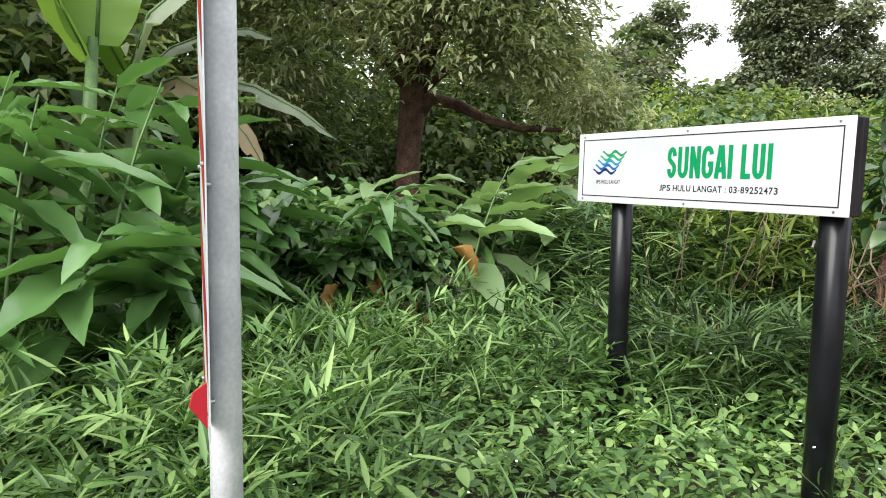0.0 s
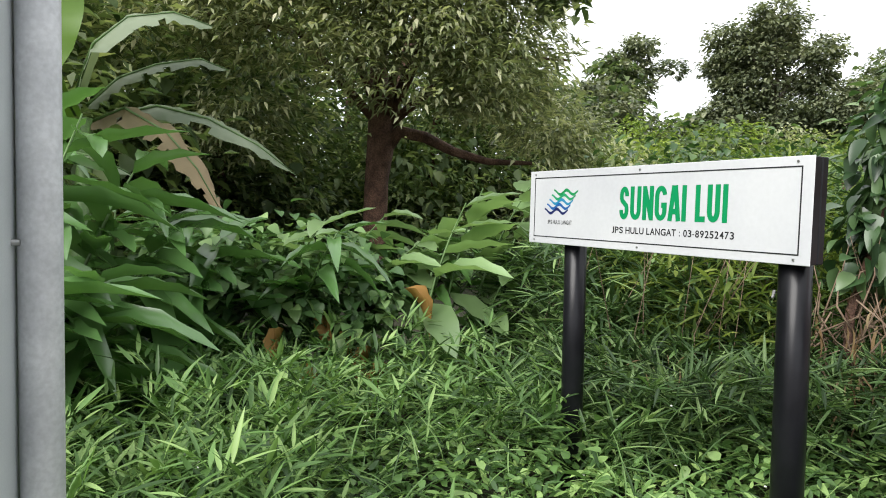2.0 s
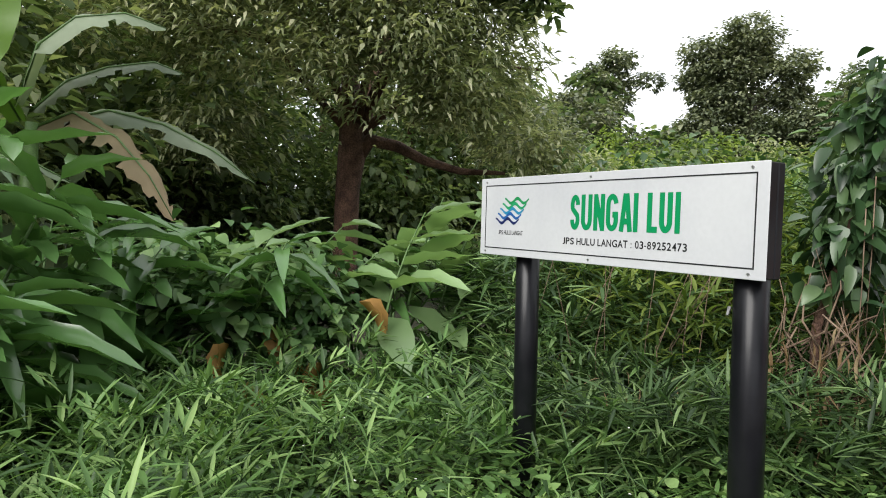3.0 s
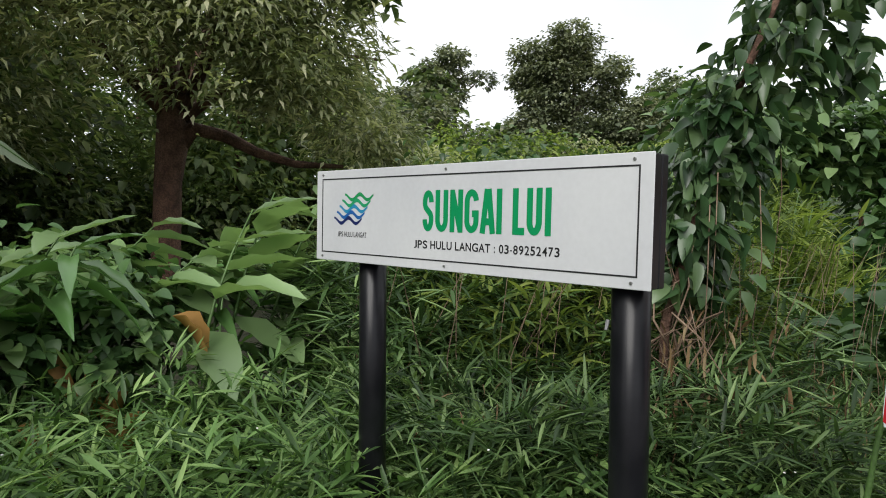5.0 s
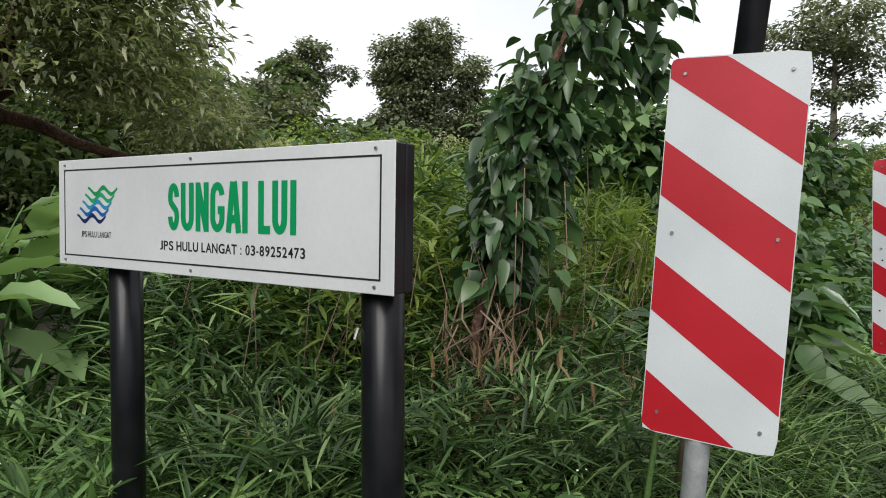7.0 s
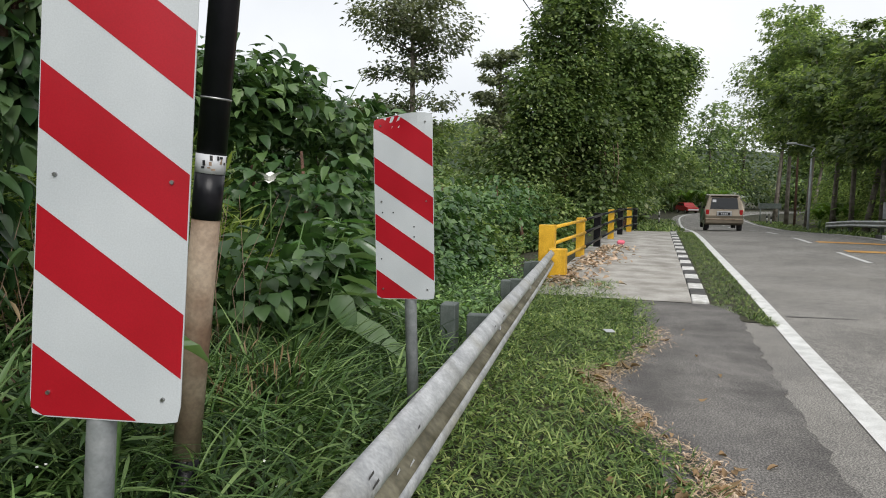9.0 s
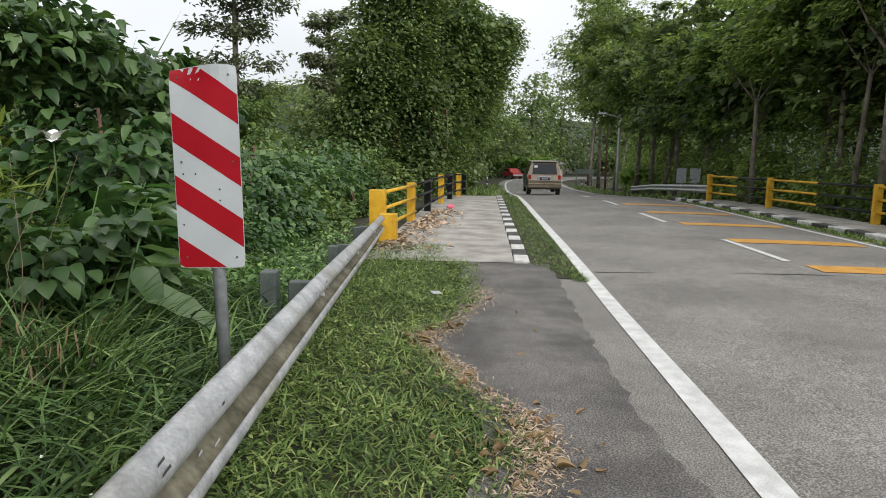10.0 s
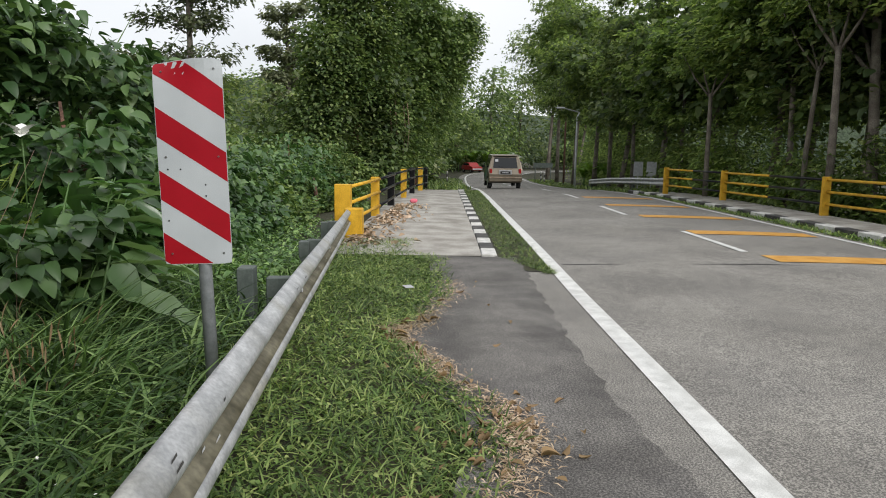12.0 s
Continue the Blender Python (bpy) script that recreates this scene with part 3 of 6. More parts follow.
# marker behind the guard rail
mk = marker("hazard_marker", 0.3, 0.9, "red and white hazard plate, top bent, behind the guard rail", "hazard markers", 1.0)
b_bl, b_br = Vector((4.412, 2.787, 1.082)), Vector((4.443, 2.488, 1.09))
mk.matrix_world = Matrix.Translation(b_bl) @ Matrix.Rotation(math.atan2(b_br.y - b_bl.y, b_br.x - b_bl.x), 4, "Z") @ Matrix.Rotation(radians(1.2), 4, "Y").inverted()
tube("post", [(0.165, 0.03, 0.86), (0.168, 0.03, 0.0), (0.175, 0.03, -0.95)], [0.03] * 3, M_greygalv, mk, 20, "galvanised steel pipe")
for x, z in ((0.04, 0.43), (0.095, 0.43), (0.2, 0.36), (0.2, 0.31), (0.03, 0.2)):
    v, f = tube_data([(x, 0.001, z), (x, -0.0015, z)], [0.004, 0.004], 8)
    mesh_ob("hole", v, f, M_ink, mk, "small dark screw hole")

# marker seen edge on, close to the start of the walk
mk = marker("hazard_marker", 0.3, 0.9, "peeling striped hazard plate turned edge on, on a galvanised post", "hazard markers", 0.6)
mk.matrix_world = Matrix.Translation((-0.155, 2.385, 1.15)) @ Matrix(((0.191, 0.981, 0), (-0.981, 0.191, 0), (0, 0, 1))).to_4x4()
tube("post", [(0.15, 0.035, 2.0), (0.15, 0.035, 0.5), (0.15, 0.035, -1.1)], [0.031] * 3, M_galv, mk, 24, "galvanised steel pipe")
mesh_ob("bent_corner", [(0.298, -0.002, 0.035), (0.298, -0.002, 0.115), (0.30, -0.024, 0.1), (0.30, -0.03, 0.075), (0.296, -0.004, 0.035), (0.296, -0.004, 0.115), (0.298, -0.026, 0.1), (0.298, -0.032, 0.075)],
        [(0, 1, 2, 3), (7, 6, 5, 4), (0, 3, 7, 4), (1, 5, 6, 2), (2, 6, 7, 3)], M_reflred, mk, "red corner bent outward")
for z in (0.045, 0.45):
    v, f = tube_data([(0.184, 0.0, z), (0.184, 0.014, z)], [0.005, 0.005], 8)
    mesh_ob("bolt", v, f, M_steel, mk)

# leaning black and rusty pole
pole = empty("leaning_pole", None, "leaning steel pole, black above, rusty below, with a torn white band", "pole")
P0, PD = Vector((3.34, 3.06, 0.71)), Vector((0.0, -0.18, 1.4)) / 1.4


def on_pole(z):
    return P0 + PD * (z - 0.71)


for nm, z0, z1, r0, mt, lb in (("base_section", 0.2, 0.64, 0.0505, M_blackpaint, "black painted foot"), ("rusty_section", 0.64, 1.52, 0.049, M_rust, "brown rusty steel"), ("lower_black_section", 1.52, 1.68, 0.051, M_blackpaint, "black wrap"),
                           ("white_band", 1.68, 1.745, 0.0518, M_white, "torn white sticker with rust marks"), ("upper_black_section", 1.745, 3.6, 0.051, M_blackpaint, "black wrap")):
    tube(nm, [on_pole(z0), on_pole((z0 + z1) / 2), on_pole(z1)], [r0] * 3, mt, pole, 20, lb)
tube("tie_wire", [on_pole(1.93), on_pole(1.937)], [0.053, 0.053], M_steel, pole, 20)
for k in range(14):
    a, z = rng.uniform(3.3, 5.2), rng.uniform(1.69, 1.735)
    c = on_pole(z) + Vector((0.0522 * math.cos(a), 0.0522 * math.sin(a), 0))
    box("torn_patch", (rng.uniform(0.004, 0.014), 0.002, rng.uniform(0.004, 0.02)), c, M_rust if k % 2 else M_ink, pole, 0.0, "torn rusty patch", math.degrees(a) - 90)

# ---- guard rail ----
guard = empty("guard_rail", None, "weathered galvanised W-beam guard rail on grey-green posts", "guard rail")
RAIL = [(0.9, 2.02, 0.86), (2.8, 2.21, 0.855), (6.0, 2.56, 0.80), (9.5, 2.97, 0.68), (13.35, 3.43, 0.555)]
# two ridges with a valley between them
SECT = [(0.0, 0.0), (0.018, -0.004), (0.042, -0.026), (0.062, -0.042), (0.07, -0.06), (0.068, -0.08), (0.056, -0.098), (0.03, -0.122), (0.006, -0.142), (0.0, -0.156), (0.006, -0.17), (0.03, -0.19), (0.056, -0.214), (0.068, -0.232), (0.07, -0.252), (0.062, -0.27), (0.042, -0.286), (0.018, -0.308), (0.0, -0.312)]


def along(line, t):
    i = min(int(t), len(line) - 2)
    return Vector(line[i]).lerp(Vector(line[i + 1]), t - i)


v, f, k = [], [], len(SECT)
n = 40
for i in range(n + 1):
    p = along(RAIL, (len(RAIL) - 1) * i / n)
    for o, dz in SECT:
        v.append((p.x + 0.11 * o, p.y - o, p.z + dz))
for nm, mt, j0, j1, lb in (("beam", M_rail, 0, 7, "scuffed zinc upper ridge of the beam"), ("valley", M_railstainshade, 7, 12, "algae-stained valley of the beam, its shade painted in"), ("lower_beam", M_rail, 12, k - 1, "scuffed zinc lower ridge of the beam")):
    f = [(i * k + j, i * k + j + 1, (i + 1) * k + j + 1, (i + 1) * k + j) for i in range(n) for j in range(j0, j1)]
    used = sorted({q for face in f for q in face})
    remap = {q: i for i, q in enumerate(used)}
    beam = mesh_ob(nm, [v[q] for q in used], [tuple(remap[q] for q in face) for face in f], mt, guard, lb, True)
    sol = beam.modifiers.new("sheet", "SOLIDIFY")
    sol.thickness, sol.offset = 0.004, 0
for i in range(34):
    p = along(RAIL, 0.6 + 2.6 * rng.random())
    z = rng.uniform(-0.2, -0.11) if i % 3 else rng.uniform(-0.07, -0.03)
    o = np.interp(-z, [-q[1] for q in SECT], [q[0] for q in SECT])
    v0 = Vector((p.x, p.y - o - 0.004, p.z + z))
    ln = rng.uniform(0.02, 0.06)
    mesh_ob("scuff", [v0, v0 + Vector((ln, 0.1 * ln - 0.001, 0.004)), v0 + Vector((ln * 0.9, 0.1 * ln, 0.014)), v0 + Vector((ln * 0.1, 0.001, 0.008))], [(0, 1, 2, 3)], M_white if i % 3 else M_kerbblack, guard, "small scuff mark")
for t in (0.6, 1.99, 2.75, 3.5):
    p = along(RAIL, t)
    gz = float(land(p.x, p.y + 0.3))
    box("post", (0.15, 0.11, p.z - gz + 0.3), (p.x - 0.05, p.y + (0.34 if t == 1.99 else 0.24), (p.z + (0.02 if t == 1.99 else -0.16) + gz - 0.3) / 2), M_greypost, guard, 0.006, "grey-green painted channel post", 6)
    box("spacer", (0.1, 0.2, 0.2), (p.x + 0.02, p.y + 0.12, p.z - 0.17), M_greypost, guard, 0.006, "", 6)
    v, f = tube_data([(p.x, p.y + 0.01, p.z - 0.156), (p.x, p.y - 0.03, p.z - 0.156)], [0.02, 0.016], 8)
    mesh_ob("bolt_head", v, f, M_galv, guard)


# ---- yellow and black bridge fence ----
def fence(name, posts, height, rails, mats, label, post_w=0.16, foot=0.0):
    root = empty(name, None, label, "fence", "bridge fences")
    for i, (x, y, z) in enumerate(posts):
        box("post", (0.24, 0.3 if i == 0 else post_w, height + 0.1), (x, y, z + height / 2 - 0.05), mats[i], root, 0.008, "concrete post painted yellow" if mats[i] is M_fence else "post painted black")
    for i in range(len(posts) - 1):
        a, b = Vector(posts[i]), Vector(posts[i + 1])
        for h in rails:
            mt = M_fence if mats[i] is M_fence and (i % 2 == 0) else M_blackpaint
            tube("rail", [a + Vector((0, -0.11, h)), b + Vector((0, -0.11, h))], [0.036, 0.036], mt, root, 10, "pipe rail")
    return root


LEFT = [(14.1, 3.62, -0.05), (17.8, 3.46, -0.05), (21.0, 3.38, -0.03), (24.4, 3.28, -0.02), (27.0, 3.16, -0.03), (29.8, 3.0, -0.08), (32.5, 2.9, -0.15)]
fence("bridge_fence", LEFT, 1.02, (0.32, 0.66, 0.97), [M_fence, M_fence, M_blackpaint, M_fence, M_blackpaint, M_fence, M_blackpaint], "yellow and black bridge fence beside the concrete walk", 0.19)
stub = box("end_post", (0.26, 0.32, 0.66), (13.62, 3.34, 0.23), M_fence, None, 0.015, "squat yellow end post that the guard rail meets")
tagged(stub, "squat yellow concrete post that the guard rail meets", "post")
RF = [(9.0, -9.1, 0.0), (14.0, -8.68, 0.0), (19.14, -8.22, 0.0), (21.8, -7.98, 0.0), (24.6, -7.72, 0.0), (26.7, -7.4, 0.0), (28.8, -7.05, 0.0)]
root = empty("bridge_fence", None, "yellow and black pipe fence along the far footpath", "fence", "bridge fences")
for p in (RF[0], RF[1], RF[2], RF[4], RF[6]):
    box("post", (0.12, 0.2, 1.15), (p[0], p[1], 0.5), M_fence, root, 0.01, "yellow painted post")
for a, b, mt in ((RF[0], RF[1], M_fence), (RF[1], RF[2], M_fence), (RF[2], RF[3], M_blackpaint), (RF[3], RF[4], M_fence), (RF[4], RF[5], M_blackpaint), (RF[5], RF[6], M_fence)):
    for h in (0.36, 0.68, 1.0):
        tube("rail", [(a[0], a[1], h), (b[0], b[1], h)], [0.035, 0.035], mt, root, 10, "pipe rail")

# ---- footpaths, kerbs ----
slab = strip("pavement_slab", [0.94, 1.6, 2.4, 3.3], M_concrete, 0.022, 11.6, 31.5, fine=1.0)
tagged(slab, "stained pale concrete footpath on the bridge", "pavement", kind="structure")
far_walk = strip("pavement_far", [-8.6, -8.0, -7.2], M_concrete, 0.06, 4.0, 31, fine=2.0)
tagged(far_walk, "grey concrete footpath on the far side", "pavement", kind="structure")
kerb = empty("trim_kerb_left", None, "black and white painted kerb beside the concrete footpath", "kerb", kind="structure")
kerb2 = empty("trim_kerb_right", None, "worn black and white painted kerb on the far side", "kerb", kind="structure")
for root, x0, x1, off, step, wide, hgt in ((kerb, 11.75, 31.4, 0.81, 0.68, 0.24, 0.06), (kerb2, 5.0, 30.0, -6.95, 0.75, 0.3, 0.2)):
    i, x = 0, x0
    while x < x1:
        q, nn = guide_at(x + step / 2)
        p = q + nn * (off + (0.02 * (x - 12) if root is kerb2 else 0))
        box("kerb_stone", (step - 0.012, wide, hgt), (p.x, p.y, float(drop(x)) + (0.0 if root is kerb else 0.02)), M_kerbwhite if i % 2 == 0 else M_kerbblack, root, 0.012)
        i, x = i + 1, x + step
joint = strip("trim_bridge_joint", [-6.1, -3.0, -0.2], M_kerbblack, 0.006, 10.95, 11.0, fine=0.05)
tagged(joint, "dark joint across the road", "road joint", kind="structure")

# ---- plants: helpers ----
# Darker leaf for the inside of crowns, its shade put into the colour.
M_inner = foliage("painted_shade_leaf", (0.065, 0.115, 0.04), (0.14, 0.22, 0.078), (0.25, 0.34, 0.125), patch=0.3, glow=0.55)

def uni(a, b, n):
    return rng.uniform(a, b, n)


def crown(name, blobs, n, length, width, mat, parent, shape=L_small, clump=22, spread=0.16, hang=0.0, shell=0.55, dip=(-0.9, 0.45)):
    """Leaves in clumps on and inside ellipsoids (x, y, z, rx, ry, rz)."""
    bl = np.array(blobs, float)
    wgt = (bl[:, 3] * bl[:, 4] + bl[:, 3] * bl[:, 5] + bl[:, 4] * bl[:, 5])
    m = max(8, n // clump)
    idx = rng.choice(len(bl), m, p=wgt / wgt.sum())
    d = rng.normal(size=(m, 3))
    d /= np.linalg.norm(d, axis=1)[:, None]
    r = shell + (1.05 - shell) * rng.random(m) ** 0.6
    c = bl[idx, :3] + d * r[:, None] * bl[idx, 3:]
    size = bl[idx, 3:].mean(1)
    own = rng.integers(0, m, n)
    g = rng.normal(size=(n, 3)) * (size[own] * spread)[:, None]
    g[:, 2] *= 0.55
    if hang:
        g[:, 2] -= np.abs(rng.normal(size=n)) * hang
    pos = c[own] + g
    out = d[own] + 0.5 * rng.normal(size=(n, 3))
    yaw = np.arctan2(-out[:, 0], out[:, 1])
    pitch = uni(*dip, n)
    return leaf_cloud(name, shape, mat, pos, yaw, pitch, uni(-0.5, 0.5, n), length * uni(0.7, 1.3, n), width * uni(0.7, 1.3, n), parent)


def limbs(parent, base, blobs, r0, mat, fork=0.55, lean=(0, 0)):
    """A tapered trunk that forks towards the crown's masses."""
    b = Vector(base)
    cx = sum(q[0] for q in blobs) / len(blobs)
    cy = sum(q[1] for q in blobs) / len(blobs)
    zt = max(q[2] for q in blobs)
    top = Vector((cx + lean[0], cy + lean[1], b.z + (zt - b.z) * fork))
    pts = [b + Vector((0, 0, -0.2))]
    for i in range(1, 6):
        t = i / 5
        p = b.lerp(top, t)
        pts.append(p + Vector((0.15 * r0 * 8 * math.sin(3 * t + b.x), 0.15 * r0 * 8 * math.cos(4 * t + b.y), 0)) * (1 - t) * t)
    tube("trunk", pts, [r0 * 1.25, r0, r0 * 0.9, r0 * 0.82, r0 * 0.74, r0 * 0.6], mat, parent, 10)
    for q in blobs[:7]:
        e = Vector(q[:3])
        a = pts[-1] if q[2] > top.z else pts[3]
        mid = a.lerp(e, 0.5) + Vector((0, 0, 0.12 * (e - a).length))
        tube("limb", [a, mid, e], [r0 * 0.45, r0 * 0.28, r0 * 0.08], mat, parent, 7)


def tree(name, base, blobs, n, length, width, mat, label, r0=0.2, bark=M_greybark, group="", fork=0.6, **kw):
    root = empty(name, None, label, "tree", group)
    limbs(root, base, blobs, r0, bark, fork)
    crown("crown", blobs, n, length, width, mat, root, **kw)
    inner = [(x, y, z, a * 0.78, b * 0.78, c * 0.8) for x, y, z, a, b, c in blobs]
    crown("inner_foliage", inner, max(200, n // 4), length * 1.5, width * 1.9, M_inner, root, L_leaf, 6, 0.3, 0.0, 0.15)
    return root


def field(n, x0, x1, y0, y1, keep=None):
    p = np.stack([uni(x0, x1, n), uni(y0, y1, n)], 1)
    if keep is not None:
        p = p[keep(p[:, 0], p[:, 1])]
    return p


def stuff(name, label, category, shape, mat, p, height, length, width, pitch=(0.5, 1.4), clump=1, mat_z=None):
    """Leaves or blades over a stretch of ground, rising to a height above it."""
    n = len(p)
    z = land(p[:, 0], p[:, 1]) + height * rng.random(n) ** 0.9
    ob = leaf_cloud(name, shape, mat, np.column_stack([p, z]), uni(0, 6.283, n), uni(*pitch, n), uni(-0.6, 0.6, n), length * uni(0.55, 1.4, n), width * uni(0.7, 1.3, n))
    return tagged(ob, label, category, kind="stuff")


def sprays(name, p, yaw, rise, reach, k, length, half, mat, shape=L_lance, parent=None):
    """Short arching shoots, each with k pointed leaves to both sides of it."""
    n = len(p)
    pos, yw, pt = [], [], []
    for i in range(k):
        t = (i + 0.6) / k
        out = reach * t * np.cos(rise) * (1 + 0.25 * t)
        up = reach * t * (np.sin(rise) - 0.45 * t)
        pos.append(np.column_stack([p[:, 0] - np.sin(yaw) * out, p[:, 1] + np.cos(yaw) * out, p[:, 2] + up]))
        side = 1 if i % 2 else -1
        yw.append(yaw + side * (1.15 - 0.75 * t) + rng.normal(size=n) * 0.22)
        pt.append(rise * 0.75 - 0.35 * t + rng.normal(size=n) * 0.28)
    pos, yw, pt = np.concatenate(pos), np.concatenate(yw), np.concatenate(pt)
    m = len(pos)
    return leaf_cloud(name, shape, mat, pos, yw, pt, uni(-0.5, 0.5, m), length * uni(0.6, 1.3, m), half * uni(0.7, 1.25, m), parent)


def tufts(x, y, s=1.0):
    """Uneven height of growth, 0 to 1, in hummocks of about half a metre."""
    f = np.sin(5.3 * s * x + 1.7 * np.sin(3.1 * s * y)) * np.sin(4.7 * s * y + 1.3 * np.sin(4.1 * s * x)) + 0.6 * np.sin(11.9 * s * x + 2.0 * np.sin(9.0 * s * y)) * np.sin(12.7 * s * y)
    return np.clip(0.5 + 0.42 * f, 0, 1)


# ---- ground cover ----
lawn = field(60000, 1.6, 13.5, 1.0, 3.6, lambda x, y: (y > edge_y(x) + 0.03 * np.sin(19 * x)) & (y < 2.5 + 0.12 * x) & (rng.random(len(x)) < np.clip(2.2 / (0.35 * x + 0.2), 0.25, 1)))
stuff("lawn_grass", "short green verge grass beside the guard rail", "grass", L_blade, M_lawn, lawn, 0.03 + 0.05 * tufts(lawn[:, 0], lawn[:, 1], 0.9), 0.1, 0.005, (0.0, 1.15))
lawn = field(24000, -5.0, 1.7, 1.1, 2.4, lambda x, y: y > edge_y(x) + 0.03 * np.sin(19 * x))
stuff("lawn_grass", "short green verge grass at the roadside", "grass", L_blade, M_lawn, lawn, 0.03 + 0.05 * tufts(lawn[:, 0], lawn[:, 1], 0.9), 0.1, 0.005, (0.0, 1.15))
lawn2 = field(42000, 1.6, 12.0, 1.0, 3.2, lambda x, y: (rng.random(len(x)) < tufts(x, y, 0.8)) & (y > edge_y(x) + 0.1) & (y < 2.5 + 0.1 * x))
stuff("clover_cover", "small-leaved weeds in the verge grass", "weeds", L_leaf, M_lawn, lawn2, 0.085, 0.034, 0.01, (-0.3, 0.6))
front = field(84000, -3.2, 2.9, 1.5, 7.2, lambda x, y: (y > 2.0 + 0.35 * np.maximum(x - 1.8, 0)) & (y < 4.6 + 1.2 * np.clip(1.2 - np.abs(x - 1), 0, 2) + 0.25 * np.sin(3 * x)) & ~((x > 1.9) & (y > 5.6)))
front = front[rng.random(len(front)) < 0.45 + 0.55 * tufts(front[:, 0], front[:, 1], 1.3)]
stuff("weed_carpet", "bright green low weeds with small pointed leaves", "weeds", L_ovate, M_herb, front[: len(front) // 2], 0.36 * (0.3 + 0.7 * tufts(front[: len(front) // 2, 0], front[: len(front) // 2, 1])), 0.056, 0.0165, (-0.5, 0.6))
stuff("weed_carpet", "low weeds with tiny narrow leaves", "weeds", L_lance, M_herb, front[len(front) // 2:], 0.36 * (0.3 + 0.7 * tufts(front[len(front) // 2:, 0], front[len(front) // 2:, 1])), 0.075, 0.0105, (-0.4, 0.8))
broad = field(450, -3.0, 2.4, 2.3, 5.4)
stuff("broad_weeds", "scattered weeds with broader heart-shaped leaves", "weeds", L_heart, M_grass, broad, 0.42, 0.07, 0.024, (-0.7, 0.4))
blades = field(6000, -3.4, 4.4, 1.9, 7.4, lambda x, y: (y > 2.1 + 0.35 * np.maximum(x - 1.8, 0)))
stuff("tall_grass", "long arching bright grass blades", "grass", L_blade, M_grass, blades, 0.3, 0.2, 0.0042, (0.3, 1.3))
shoot = field(5200, -3.2, 3.0, 2.2, 5.6, lambda x, y: (y > 2.45 + 0.3 * np.maximum(x - 0.6, 0)) & (rng.random(len(x)) < np.where(x < 0.3, 1.0, 0.55)) & ((y > 3.7) | (x < 0.4)))
hs = land(shoot[:, 0], shoot[:, 1]) + 0.1 + (0.12 + 0.36 * tufts(shoot[:, 0], shoot[:, 1])) * rng.random(len(shoot)) ** 0.7
tagged(sprays("broad_grass", np.column_stack([shoot, hs]), uni(0, 6.283, len(shoot)), uni(0.5, 1.25, len(shoot)), 0.17 * uni(0.6, 1.3, len(shoot)), 6, 0.14, 0.0092, M_grass), "broad-bladed grass shoots growing thickly", "grass", kind="stuff")

# cane grass thicket behind the board
cane = field(23000, 1.5, 5.0, 3.2, 6.8, lambda x, y: (y > 4.4 - 0.42 * (np.minimum(x, 3.0) - 1.5) + 0.1 * np.sin(5 * x)) & (x > 1.75) & (x + 0.25 * (y - 4) < 4.3))
hh = 0.35 + 0.95 * ease(0.0, 0.9, cane[:, 1] - (4.4 - 0.42 * (np.minimum(cane[:, 0], 3.0) - 1.5))) + 0.25 * np.sin(2.1 * cane[:, 0])
n = len(cane)
cz = land(cane[:, 0], cane[:, 1]) + hh * rng.random(n) ** 0.75
keep = rng.random(n) < np.where(cane[:, 0] + 0.25 * (cane[:, 1] - 4) > 3.0, 0.15, 0.23)
spot = np.column_stack([cane, cz])[keep]
m = len(spot)
thicket = sprays("cane_thicket", spot, uni(0, 6.283, m), uni(0.1, 1.1, m), 0.2 * uni(0.6, 1.4, m), 7, 0.205, 0.0098, M_bamboo)
tagged(thicket, "dense thicket of cane grass with narrow pointed leaves", "cane grass", kind="stuff")
skirt = field(1100, 1.5, 3.3, 2.9, 4.6, lambda x, y: (y > 3.85 - 0.42 * (np.minimum(x, 3.2) - 1.5)) & (y < 4.9 - 0.42 * (np.minimum(x, 3.0) - 1.5)))
sk = land(skirt[:, 0], skirt[:, 1]) + 0.5 * rng.random(len(skirt))
tagged(sprays("cane_shoots", np.column_stack([skirt, sk]), uni(0, 6.283, len(skirt)), uni(0.3, 1.2, len(skirt)), 0.2 * uni(0.6, 1.3, len(skirt)), 7, 0.17, 0.008, M_bamboo), "young cane grass shoots at the thicket's foot", "cane grass", kind="stuff")
n = 170
cp = field(n, 1.9, 4.9, 3.6, 6.4, lambda x, y: y > 4.6 - 0.42 * (x - 1.5))
vv, ff = [], []
for x, y in cp:
    g0 = float(land(x, y))
    tv, tf = tube_data([(x, y, g0), (x + rng.normal() * 0.06, y + rng.normal() * 0.06, g0 + 0.6), (x + rng.normal() * 0.15, y - abs(rng.normal()) * 0.15, g0 + 1.15)], [0.003, 0.0025, 0.0012], 4)
    o = len(vv)
    vv += tv
    ff += [tuple(i + o for i in q) for q in tf]
tagged(mesh_ob("cane_stems", vv, ff, M_twig, None, "", True), "thin brown cane stems inside the thicket", "cane grass", kind="stuff")
n = 2600
dr = field(n, 1.8, 4.3, 2.9, 6.2, lambda x, y: y > 4.15 - 0.42 * (x - 1.5))
stuff("dead_cane_leaves", "withered brown leaves low in the thicket", "dry leaves", L_long, M_dry, dr, 0.55, 0.1, 0.004, (-1.4, -0.3))


# ---- large-leaved plants ----
def leaf_part(shape, length, half, mat):
    me = leaves_mesh("leaf", shape, np.zeros((1, 3)), np.zeros(1), np.zeros(1), np.zeros(1), np.array([length]), np.array([half]))
    me.materials.append(mat)
    return me


